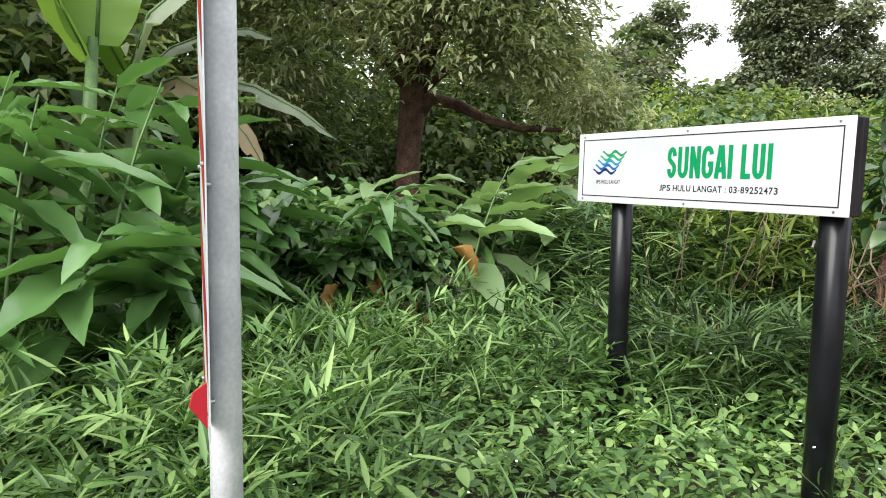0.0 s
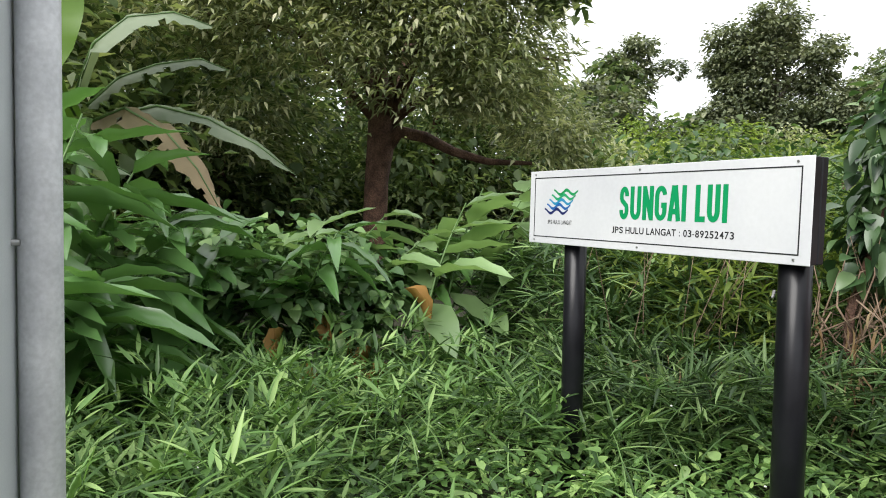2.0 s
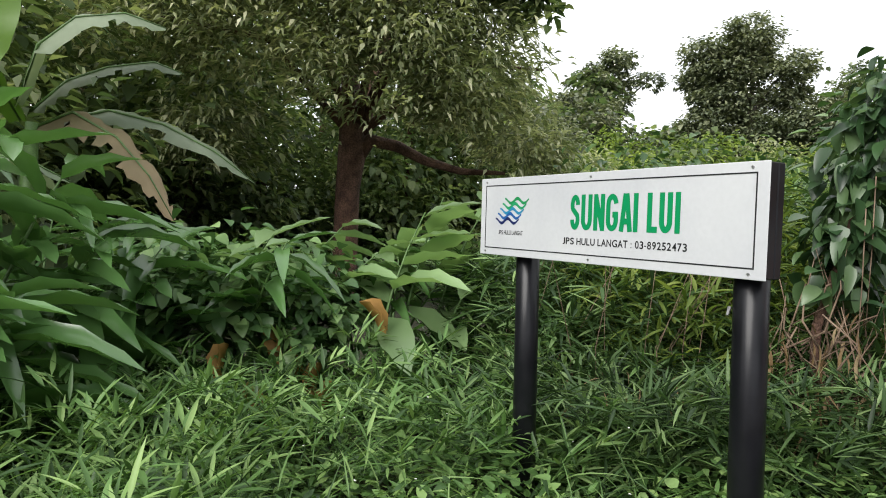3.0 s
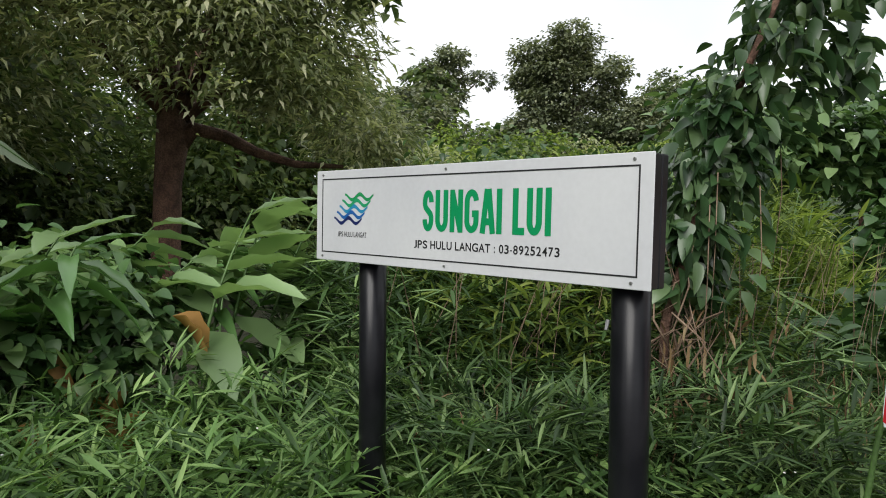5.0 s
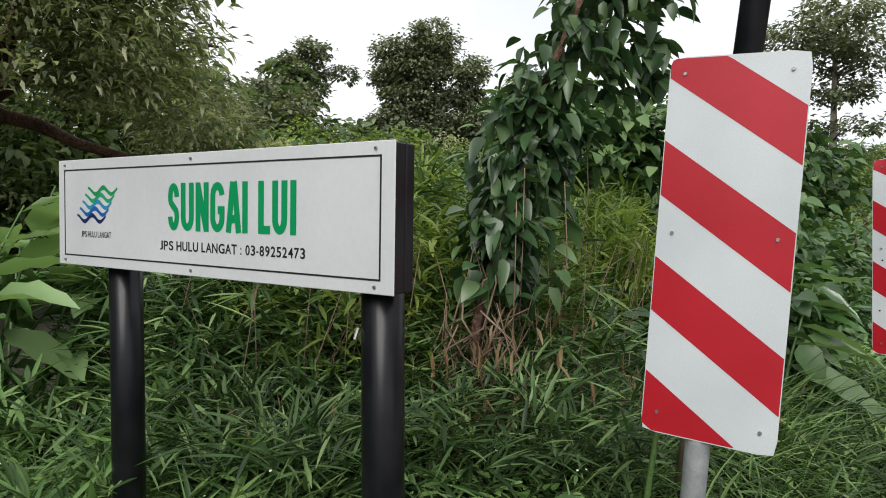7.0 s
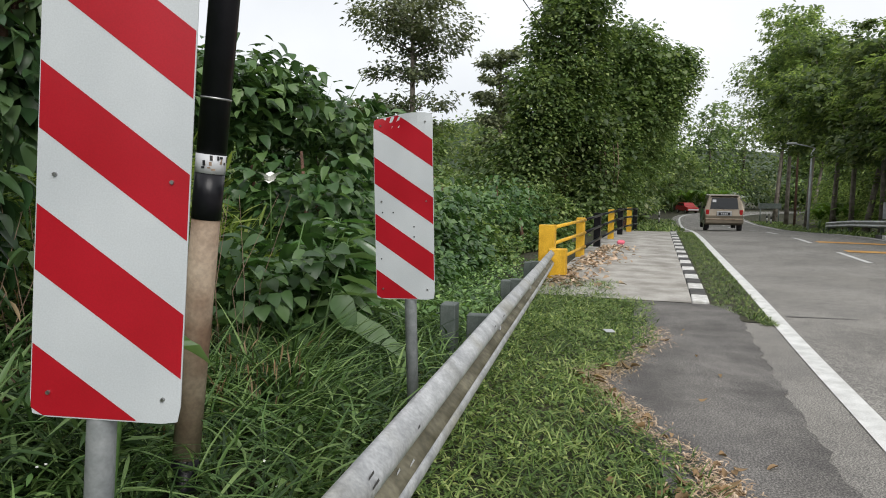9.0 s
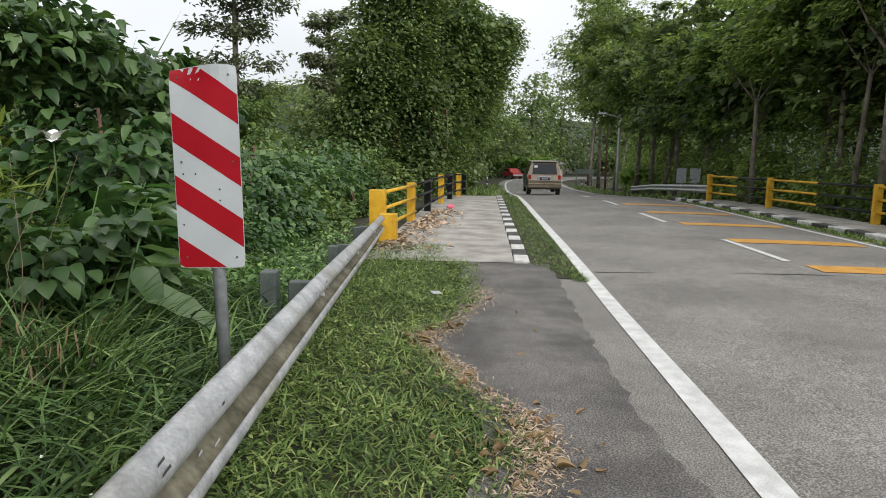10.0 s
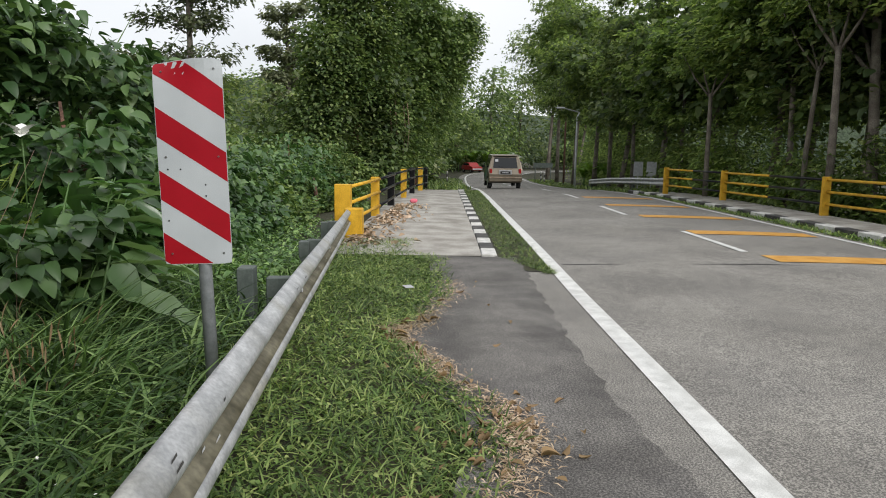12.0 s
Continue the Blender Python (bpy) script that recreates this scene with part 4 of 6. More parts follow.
GINGER_LEAVES = [leaf_part(leaf_shape(6, f, d, b, 0.015), 1.0, w, M_ginger) for f, d, b, w in ((0.25, 0.22, 0.75, 0.135), (0.4, 0.38, 0.7, 0.12), (0.2, 0.14, 0.8, 0.14), (0.3, 0.5, 0.72, 0.13))]


def set_leaf(parent, me, at, yaw, pitch, roll, size, name="leaf"):
    ob = new(name, me)
    ob.parent = parent
    ob.matrix_local = Matrix.Translation(at) @ Euler((0, 0, yaw)).to_matrix().to_4x4() @ Euler((pitch, 0, 0)).to_matrix().to_4x4() @ Euler((0, roll, 0)).to_matrix().to_4x4() @ Matrix.Diagonal((size, size, size, 1))
    return ob


def ginger(x, y, h, lean, heading, n=13, size=0.42, meshes=GINGER_LEAVES, low=0.22, label="tall ginger plant with long glossy green leaves", z0=None):
    """An arching cane with leaves to both sides; it leans towards heading (degrees, 0 is +y, turning left)."""
    base = Vector((x, y, float(land(x, y)) - 0.05 if z0 is None else z0))
    root = empty("ginger_plant", Matrix.Translation(base), label, "plant", "ginger plants")
    a = radians(heading)
    out = Vector((-math.sin(a), math.cos(a), 0))
    pts = [out * (lean * t ** 1.8) + Vector((0, 0, h * (t - 0.12 * t * t))) for t in (0, 0.2, 0.4, 0.6, 0.8, 1.0)]
    tube("stem", pts, [0.013, 0.012, 0.011, 0.009, 0.007, 0.004], M_stem, root, 7)
    for i in range(n):
        t = low + (1 - low) * (i + 0.5) / n
        k = min(int(t * 5), 4)
        p = pts[k].lerp(pts[k + 1], t * 5 - k)
        side = 1 if i % 2 else -1
        yaw = a + side * rng.uniform(0.9, 1.6) * (1 - 0.55 * max(0, t - 0.6)) + rng.normal() * 0.3
        set_leaf(root, meshes[int(rng.integers(len(meshes)))], p, yaw, rng.uniform(-0.2, 0.5) - 0.25 * (1 - t), side * rng.uniform(-0.35, 0.3), size * rng.uniform(0.75, 1.2) * (0.75 + 0.35 * math.sin(math.pi * t)))
    return root


M_younginger = foliage("young_ginger_leaf", (0.12, 0.22, 0.07), (0.2, 0.34, 0.12), (0.34, 0.5, 0.2), rough=0.28, gloss=0.8, patch=0.8, glow=0.35)
YOUNG = [leaf_part(leaf_shape(6, f, d, 0.75, 0.015), 1.0, w, M_younginger) for f, d, w in ((0.2, 0.2, 0.16), (0.3, 0.34, 0.145), (0.15, 0.1, 0.165))]
# thicket of ginger at the start
for x, y, h, ln, hd in ((-1.0, 4.35, 1.95, 0.35, -60), (-1.35, 4.2, 1.85, 0.3, -20), (-1.7, 4.0, 1.7, 0.4, -80), (-0.95, 4.75, 1.75, 0.45, -70), (-0.75, 4.95, 1.45, 0.4, -100), (-1.3, 4.9, 2.1, 0.35, -45), (-1.75, 4.6, 2.05, 0.4, -30),
                        (-2.1, 4.3, 1.8, 0.3, 20), (-0.6, 5.2, 1.3, 0.45, -90), (-1.1, 4.05, 1.15, 0.35, -120), (-0.8, 4.5, 1.1, 0.4, -140), (-1.5, 3.9, 1.2, 0.3, 170), (-2.3, 3.9, 1.5, 0.3, -30), (-0.45, 5.5, 1.2, 0.4, -60), (-0.9, 5.5, 1.5, 0.4, 0)):
    ginger(x, y, h, ln, hd, 22, 0.58)
# clump beyond the weeds and the young canes beside the board
for x, y, h, ln, hd, n, sz in ((0.45, 6.0, 1.4, 0.8, -95, 15, 0.5), (0.25, 6.1, 1.55, 0.75, -70, 15, 0.5), (0.55, 6.2, 1.4, 0.9, -80, 15, 0.48), (0.0, 6.0, 1.5, 0.6, -130, 15, 0.48), (-0.3, 6.2, 1.5, 0.55, 60, 14, 0.48), (0.2, 5.8, 1.4, 0.65, -150, 14, 0.46), (0.1, 5.9, 1.45, 0.5, 100, 14, 0.46),
                              (1.15, 5.75, 1.35, 0.25, -60, 9, 0.42), (1.25, 6.1, 1.25, 0.6, -75, 11, 0.44), (1.05, 6.3, 1.4, 0.3, 40, 10, 0.4), (1.6, 6.5, 1.1, 0.7, -60, 11, 0.42), (1.9, 6.9, 1.3, 0.6, -40, 11, 0.4), (2.3, 7.0, 1.35, 0.5, -120, 11, 0.4), (2.1, 6.2, 1.0, 0.5, -110, 10, 0.36), (1.5, 7.4, 1.6, 0.5, -20, 11, 0.4), (2.7, 7.2, 1.2, 0.5, 150, 10, 0.38)):
    ginger(x, y, h, ln, hd, n, sz, YOUNG if n == 15 else GINGER_LEAVES, low=0.55 if n > 12 else 0.3)

# young ginger with large light leaves between the clump and the board
for x, y, h, ln, hd, n, sz in ((1.25, 5.75, 1.75, 0.35, -80, 10, 0.62), (1.5, 6.0, 1.8, 0.5, -95, 10, 0.64), (1.05, 5.5, 1.6, 0.4, -70, 9, 0.58), (1.85, 6.6, 1.85, 0.45, -90, 9, 0.58), (1.5, 5.7, 1.35, 0.4, -110, 8, 0.46)):
    ginger(x, y, h, ln, hd, n, sz, YOUNG, 0.45, "young ginger plant with broad light green leaves")

# creeper-covered mound
mound = empty("creeper_mound", Matrix.Translation((0.1, 6.1, 0.3)), "low mound smothered in heart-leaved creeper and drooping leaves", "shrub")
crown("creeper", [(-0.25, 0.0, 1.1, 0.75, 0.6, 0.26), (0.35, 0.05, 0.98, 0.7, 0.6, 0.28), (-0.75, 0.1, 0.75, 0.5, 0.5, 0.3), (0.6, -0.3, 0.72, 0.45, 0.4, 0.25), (-0.1, -0.45, 0.9, 0.7, 0.35, 0.22)], 3200, 0.1, 0.036, M_broad, mound, L_heart, 12, 0.2, 0.06)
crown("hanging_creeper", [(-0.5, -0.5, 0.5, 0.35, 0.15, 0.4), (0.55, -0.55, 0.45, 0.3, 0.15, 0.4), (0.05, -0.55, 0.65, 0.3, 0.15, 0.3)], 420, 0.11, 0.042, M_broad, mound, L_heart, 6, 0.25, 0.1)
for x0 in (-0.5, -0.1, 0.3):
    tube("old_stem", [(x0, 0, -0.3), (x0 + 0.08, -0.05, 0.3), (x0 + 0.1, 0.05, 0.85)], [0.05, 0.04, 0.03], M_bark, mound, 8)
M_withered = foliage("withered_leaf", (0.22, 0.11, 0.04), (0.36, 0.22, 0.08), (0.46, 0.34, 0.14), rough=0.6, glow=0.2, gloss=0.2, cool=1.0)
for x, y, z, yw in ((0.63, 5.5, 0.9, 2.6), (0.45, 5.6, 1.0, 2.9), (0.75, 5.35, 0.82, 2.2), (0.95, 5.3, 1.2, -2.0), (0.3, 5.2, 0.75, 3.4), (0.2, 5.35, 0.95, 2.4), (0.85, 5.15, 0.75, 1.6)):
    d = new("withered_leaf", leaf_part(leaf_shape(6, 0.9, 0.6, 0.75, 0.03), 0.34, 0.048, M_withered))
    d.matrix_world = Matrix.Translation((x, y, z)) @ Euler((-0.7, 0.4, yw)).to_matrix().to_4x4()
    tagged(d, "withered brown leaf hanging among the weeds", "dry leaf", "withered leaves")


def big_leaf(parent, pts, half, mat, tears=0.25, label="", fold=0.25, name="leaf", tilt=0.0):
    """A banana leaf along a line of points, its edges torn, with a raised rib."""
    n = 26
    line = [Vector(p) for p in pts]
    v, f = [], []
    for i in range(n + 1):
        t = i / n
        s = t * (len(line) - 1)
        k = min(int(s), len(line) - 2)
        p = line[k].lerp(line[k + 1], s - k)
        a, b = line[max(k - 1, 0)], line[min(k + 2, len(line) - 1)]
        d = ((line[k + 1] - line[k]) * 0.6 + (b - a) * 0.2).normalized()
        side = d.cross(Vector((0, 0, 1)))
        if side.length < 0.2:
            side = Vector((1, 0.2, 0))
        side.normalize()
        up = side.cross(d)
        side, up = side * math.cos(tilt) - up * math.sin(tilt), up * math.cos(tilt) + side * math.sin(tilt)
        w = half * max(0.03, math.sin(math.pi * (0.04 + 0.95 * t) ** 0.75)) ** 0.6
        for s0 in (-1, -0.5, 0, 0.5, 1):
            ww = w * (1 - (tears * rng.random() if abs(s0) == 1 else 0))
            v.append(p + side * ww * s0 - up * (fold * w * abs(s0) ** 1.5) + up * 0.012 * rng.normal() * abs(s0))
    for i in range(n):
        for j in range(4):
            if j in (0, 3) and rng.random() < tears * 0.5:
                continue
            a = i * 5 + j
            f.append((a, a + 1, a + 6, a + 5))
    lf = mesh_ob(name, v, f, mat, parent, label, True)
    tube("midrib", [q + Vector((0, 0, 0.004)) for q in line], [0.016 - 0.012 * i / (len(line) - 1) for i in range(len(line))], M_stem, lf, 6)
    return lf


M_oldbanana = foliage("old_banana_leaf", (0.17, 0.145, 0.085), (0.3, 0.265, 0.175), (0.42, 0.38, 0.28), 0.6, 0.25, 2.0, cool=1.0)
M_greybanana = foliage("pale_banana_leaf", (0.13, 0.2, 0.09), (0.2, 0.28, 0.14), (0.27, 0.34, 0.2), 0.4, 0.3, 1.5)
ban = empty("banana_plant", None, "banana plant with torn arching leaves and one withered leaf", "banana plant")
tube("stem", [(-1.35, 7.3, 0.0), (-1.3, 7.35, 1.2), (-1.25, 7.4, 2.4)], [0.1, 0.085, 0.05], M_stem, ban, 12)
big_leaf(ban, [(-1.25, 7.4, 2.35), (-0.95, 7.4, 2.5), (-0.6, 7.34, 2.3), (-0.33, 7.26, 1.98), (-0.13, 7.2, 1.62)], 0.17, M_oldbanana, 0.3, "withered pale brown leaf", 0.35, tilt=0.75)
big_leaf(ban, [(-1.2, 7.5, 2.4), (-0.75, 7.72, 2.58), (-0.3, 7.7, 2.48), (0.15, 7.66, 2.25), (0.5, 7.63, 1.98)], 0.17, M_greybanana, 0.35, "pale torn leaf", tilt=0.6)
big_leaf(ban, [(-1.25, 7.4, 2.5), (-1.0, 7.42, 2.76), (-0.7, 7.45, 2.9), (-0.34, 7.48, 2.98), (-0.1, 7.5, 2.9)], 0.15, M_greybanana, 0.3, "pale torn leaf", tilt=0.5)
big_leaf(ban, [(-1.3, 7.2, 2.5), (-1.1, 7.05, 2.95), (-0.85, 7.1, 3.2), (-0.5, 7.15, 3.28), (-0.2, 7.2, 3.2)], 0.2, M_greybanana, 0.15, tilt=0.6)
big_leaf(ban, [(-1.3, 7.3, 2.4), (-1.5, 7.0, 2.9), (-1.8, 6.8, 3.2), (-2.2, 6.6, 3.1), (-2.6, 6.4, 2.7)], 0.24, M_banana, 0.15)
ban.location = (-0.25, 0.0, 0.06)
ban2 = empty("banana_plant", None, "young banana plant with broad upright yellow-green leaves", "banana plant")
ban2.location = (-0.34, 0.0, 0.25)
tube("stem", [(-1.25, 5.95, -0.2), (-1.2, 5.98, 1.3), (-1.12, 6.0, 2.35)], [0.07, 0.06, 0.035], M_stem, ban2, 12)
big_leaf(ban2, [(-1.1, 6.0, 2.3), (-1.07, 6.0, 2.7), (-1.08, 5.99, 3.15), (-1.14, 5.97, 3.6), (-1.2, 5.9, 4.0)], 0.3, M_banana, 0.0, "broad upright leaf lit from behind", -0.15)
big_leaf(ban2, [(-1.15, 6.0, 2.2), (-1.35, 5.85, 2.7), (-1.6, 5.7, 3.1), (-1.9, 5.5, 3.3), (-2.3, 5.3, 3.2)], 0.26, M_banana, 0.1)
big_leaf(ban2, [(-1.2, 5.75, 1.6), (-0.95, 5.65, 1.76), (-0.8, 5.68, 1.78), (-0.6, 5.72, 1.74), (-0.42, 5.75, 1.64)], 0.08, M_greybanana, 0.05)

# ---- the red-barked tree and the woods behind it ----
big = empty("spreading_tree", None, "spreading tree with rough reddish bark and fine hanging foliage", "tree")
tube("trunk", [(1.55, 12.7, -0.3), (1.56, 12.75, 1.0), (1.6, 12.8, 2.3), (1.68, 12.85, 3.0), (1.64, 12.9, 3.9), (1.62, 12.9, 5.2), (1.55, 12.9, 7.2)], [0.27, 0.22, 0.21, 0.25, 0.17, 0.14, 0.08], M_bark, big, 14, "rough reddish brown trunk")
tube("limb", [(1.66, 12.85, 2.75), (1.98, 12.75, 3.16), (2.42, 12.6, 3.06), (2.85, 12.3, 2.8), (3.4, 12.0, 2.62), (4.1, 11.8, 2.6)], [0.16, 0.12, 0.1, 0.08, 0.06, 0.03], M_bark, big, 10)
for e in ((0.3, 12.0, 5.2), (3.2, 11.5, 5.0), (-1.2, 11.5, 4.6), (4.5, 11.2, 4.2), (2.2, 10.8, 5.6), (1.0, 11.0, 6.4), (3.6, 11.0, 6.8)):
    tube("limb", [(1.72, 12.9, 3.2), Vector((1.72, 12.9, 4.6)).lerp(Vector(e), 0.5), e], [0.09, 0.055, 0.02], M_bark, big, 7)
crown("crown", [(0.2, 11.0, 4.6, 1.8, 1.2, 0.9), (2.2, 10.8, 4.1, 1.7, 1.2, 0.9), (3.3, 11.2, 3.7, 1.1, 1.0, 0.55), (3.2, 11.0, 4.5, 1.2, 1.1, 0.9), (-1.4, 11.3, 5.0, 1.6, 1.2, 1.0), (1.2, 11.0, 6.0, 2.2, 1.6, 1.2), (2.4, 10.8, 6.2, 1.9, 1.6, 1.2), (3.2, 11.4, 5.6, 1.1, 1.2, 0.9), (-1.0, 11.2, 6.6, 2.2, 1.6, 1.2), (4.3, 11.8, 3.1, 0.9, 0.9, 0.45), (4.9, 12.4, 3.3, 0.9, 0.9, 0.5), (-0.6, 11.8, 3.2, 1.0, 0.8, 0.6), (1.4, 10.7, 5.0, 1.4, 0.9, 0.8)],
      40000, 0.19, 0.024, M_fine, big, L_small, 26, 0.14, 0.14, 0.3)
overhang = empty("spreading_tree", None, "dark boughs that hang over the clearing", "tree")
tube("trunk", [(1.75, 15.5, -0.3), (1.9, 15.4, 3.0), (3.0, 14.0, 7.2)], [0.22, 0.18, 0.1], M_bark, overhang, 10)
tube("limb", [(2.9, 14.2, 6.8), (3.6, 12.0, 6.0), (4.1, 10.6, 5.2)], [0.09, 0.05, 0.02], M_bark, overhang, 7)
crown("crown", [(3.4, 10.8, 5.7, 1.0, 0.9, 0.5), (4.1, 10.6, 5.2, 0.45, 0.5, 0.3), (3.2, 11.2, 6.6, 1.3, 1.2, 0.8)], 2000, 0.24, 0.06, M_dark, overhang, L_leaf, 14, 0.2, 0.15, 0.3)
WOODS = [((-1.4, 15.5), 7.0, M_dark, 0), ((-3.6, 14.5), 6.5, M_dark, 0), ((0.4, 17.0), 8.0, M_dark, 0), ((-5.5, 12.0), 7.0, M_dark, 0), ((3.6, 17.5), 6.4, M_dark, 1), ((-2.5, 19.0), 9.0, M_dark, 0), ((-6.5, 17.0), 9.0, M_dark, 0), ((-4.2, 9.5), 5.5, M_dark, 1), ((6.0, 19.0), 6.2, M_fine, 1), ((-8.5, 9.0), 8.0, M_dark, 0), ((-6.2, 6.0), 6.0, M_dark, 0)]
WOODS += [((-9.5, 14.0), 10.0, M_dark, 0), ((-5.0, 22.0), 11.0, M_dark, 0), ((1.5, 22.0), 10.0, M_dark, 0), ((4.8, 22.5), 8.0, M_fine, 0), ((-9.0, 4.0), 8.0, M_dark, 0)]
for (x, y), h, mt, _ in WOODS:
    b = [(x + rng.normal() * 0.7, y + rng.normal() * 0.7, h * q, 1.9 * s, 1.7 * s, 1.2 * s) for q, s in ((0.14, 0.95), (0.3, 1.0), (0.5, 1.15), (0.7, 1.1), (0.88, 0.85), (0.4, 0.9), (0.2, 1.0))]
    tree("forest_tree", (x, y, float(land(x, y))), b, 9000, 0.2, 0.045, mt, "dark leafy forest tree behind the clearing", 0.16, M_bark, "forest trees", clump=26, spread=0.18, shell=0.4)
for x, y, h, mt in ((9.5, 19.0, 4.6, M_bright), (11.6, 21.0, 5.6, M_bright), (14.5, 22.5, 5.6, M_bright), (7.6, 17.5, 4.0, M_fine), (17.5, 22.0, 5.0, M_bright), (13.0, 18.5, 3.8, M_vine), (17.0, 17.5, 3.6, M_drape), (21.5, 18.0, 4.4, M_drape), (10.0, 14.5, 2.8, M_drape), (20.0, 26.0, 6.4, M_fine)):
    b = [(x + rng.normal() * 0.9, y + rng.normal() * 0.7, h * q, 2.0 * s, 1.7 * s, 0.95 * s) for q, s in ((0.15, 1.1), (0.4, 1.1), (0.62, 1.1), (0.8, 0.8), (0.3, 1.2))]
    tree("leafy_tree", (x, y, float(land(x, y))), b, 5200, 0.2, 0.055, mt, "rounded leafy tree with yellow-green foliage", 0.12, M_greybark, "leafy trees", clump=24, spread=0.2, shell=0.45)
# tall trees against the sky
for x, y, top, r, n, mt, lo in ((20.5, 44.0, 13.5, 2.8, 6000, M_far, 0.4), (16.0, 37.0, 11.0, 3.4, 7000, M_far, 0.3), (41.0, 39.0, 15.0, 4.2, 9000, M_far, 0.3), (33.5, 38.5, 10.2, 3.6, 8000, M_far, 0.3), (24.0, 38.0, 9.2, 3.4, 8000, M_far, 0.3), (36.5, 33.0, 8.6, 3.4, 7000, M_far, 0.3), (46.0, 33.0, 10.5, 3.8, 8000, M_far, 0.3), (29.0, 31.0, 7.5, 3.0, 7000, M_bright, 0.3)):
    b = [(x + rng.normal() * r * 0.3, y + rng.normal() * r * 0.3, top - r * 0.55 - (top * (1 - lo)) * q, r * s, r * s, r * 0.45 * s) for q, s in ((0.0, 0.62), (0.16, 0.85), (0.3, 0.95), (0.5, 0.8), (0.72, 0.85), (0.4, 0.7))]
    tree("tall_tree", (x, y, float(land(x, y))), b, n, 0.34, 0.11, mt, "tall rounded forest tree far off against the sky", 0.25, M_greybark, "tall trees", 0.75, clump=40, spread=0.13, shell=0.5)

# two trees that stand out: a full dome and an airy crown
for x, y, label, n, masses in ((28.2, 37.4, "tall tree with a full rounded dome of foliage", 26000, ((0, 13.9, 1.5), (-1.3, 13.0, 1.5), (1.4, 13.1, 1.5), (-2.3, 11.6, 1.4), (2.4, 11.8, 1.4), (0, 12, 1.8), (-2.8, 10.0, 1.2), (2.9, 10.2, 1.3), (0, 10.3, 2.0), (4.4, 9.6, 1.3), (5.4, 8.3, 1.3), (3.2, 8.4, 1.8), (-1.6, 8.4, 1.8), (1, 8, 2.0), (-3.4, 8.2, 1.3))),
                               (24.3, 45.8, "tall tree with an open airy crown", 3400, ((-1.5, 13.2, 1.1), (-0.2, 14.3, 1.2), (1.1, 14.0, 1.2), (1.9, 12.6, 1.0), (0.2, 12.6, 1.2), (-2.4, 12.0, 0.9)))):
    b = [(x + 0.79 * u + rng.normal() * 0.5, y - 0.61 * u + rng.normal() * 0.5, z, r, r, r * 0.72) for u, z, r in masses]
    root = empty("tall_tree", None, label, "tree", "tall trees")
    limbs(root, (x, y, float(land(x, y))), b, 0.3, M_greybark, 0.7)
    crown("crown", b, n, 0.28, 0.085, M_far, root, L_small, 26, 0.2, 0.05, 0.45)
    crown("inner_foliage", [(q[0], q[1], q[2], q[3] * 0.8, q[4] * 0.8, q[5] * 0.8) for q in b], n // 9, 0.4, 0.15, M_far, root, L_leaf, 6, 0.3, 0.0, 0.1)

# ---- liana column, reeds, tall shoots beside the board ----
lian = empty("liana_column", Matrix.Translation((3.3, 3.93, 0)), "dead stem hung with large-leaved liana", "climber")
tube("stem", [(-0.25, 0.1, 0.2), (-0.22, 0.1, 1.2), (0.08, 0.03, 2.2), (0.6, -0.12, 3.4)], [0.025, 0.024, 0.02, 0.016], M_bark, lian, 9)
crown("foliage", [(-0.1, 0.08, 1.6, 0.17, 0.15, 0.2), (-0.02, 0.05, 1.9, 0.2, 0.17, 0.24), (0.14, 0.02, 2.25, 0.24, 0.2, 0.28), (0.36, -0.04, 2.6, 0.3, 0.24, 0.28), (0.55, -0.1, 2.95, 0.34, 0.26, 0.3), (0.75, -0.18, 2.62, 0.2, 0.16, 0.12), (0.7, -0.14, 3.35, 0.4, 0.34, 0.3)], 1100, 0.125, 0.034, M_liana, lian, leaf_shape(5, 0.3, 0.25, 0.62), 5, 0.22, 0.06, 0.3, (-1.45, 0.1))
crown("low_foliage", [(-0.12, 0.06, 1.45, 0.2, 0.16, 0.2), (-0.05, 0.05, 1.75, 0.22, 0.18, 0.24), (0.1, 0.02, 2.1, 0.24, 0.2, 0.28)], 240, 0.125, 0.035, M_liana, lian, leaf_shape(5, 0.3, 0.25, 0.62), 4, 0.25, 0.06, 0.3, (-1.4, 0.2))
v, f = [], []
for k in range(46):
    x0, y0 = -0.2 + rng.normal() * 0.1, 0.08 + rng.normal() * 0.1
    z0 = rng.uniform(0.25, 1.1)
    bend = [(x0 + rng.normal() * 0.06, y0 + rng.normal() * 0.06, z0 + 0.2 * j * rng.uniform(0.3, 1.1)) for j in range(4)]
    tv, tf = tube_data(bend, [0.006, 0.005, 0.004, 0.002], 5)
    f += [tuple(i + len(v) for i in q) for q in tf]
    v += tv
mesh_ob("tangle", v, f, M_twig, lian, "tangled dry brown stems", True)
hang = np.column_stack([rng.normal(size=160) * 0.2 - 0.15, rng.normal(size=160) * 0.15, uni(0.4, 1.3, 160)])
leaf_cloud("dead_leaf", L_long, M_dry, hang, uni(0, 6.28, 160), uni(-1.4, -0.5, 160), uni(-0.5, 0.5, 160), 0.13 * uni(0.6, 1.3, 160), 0.009 * uni(0.6, 1.3, 160), lian)
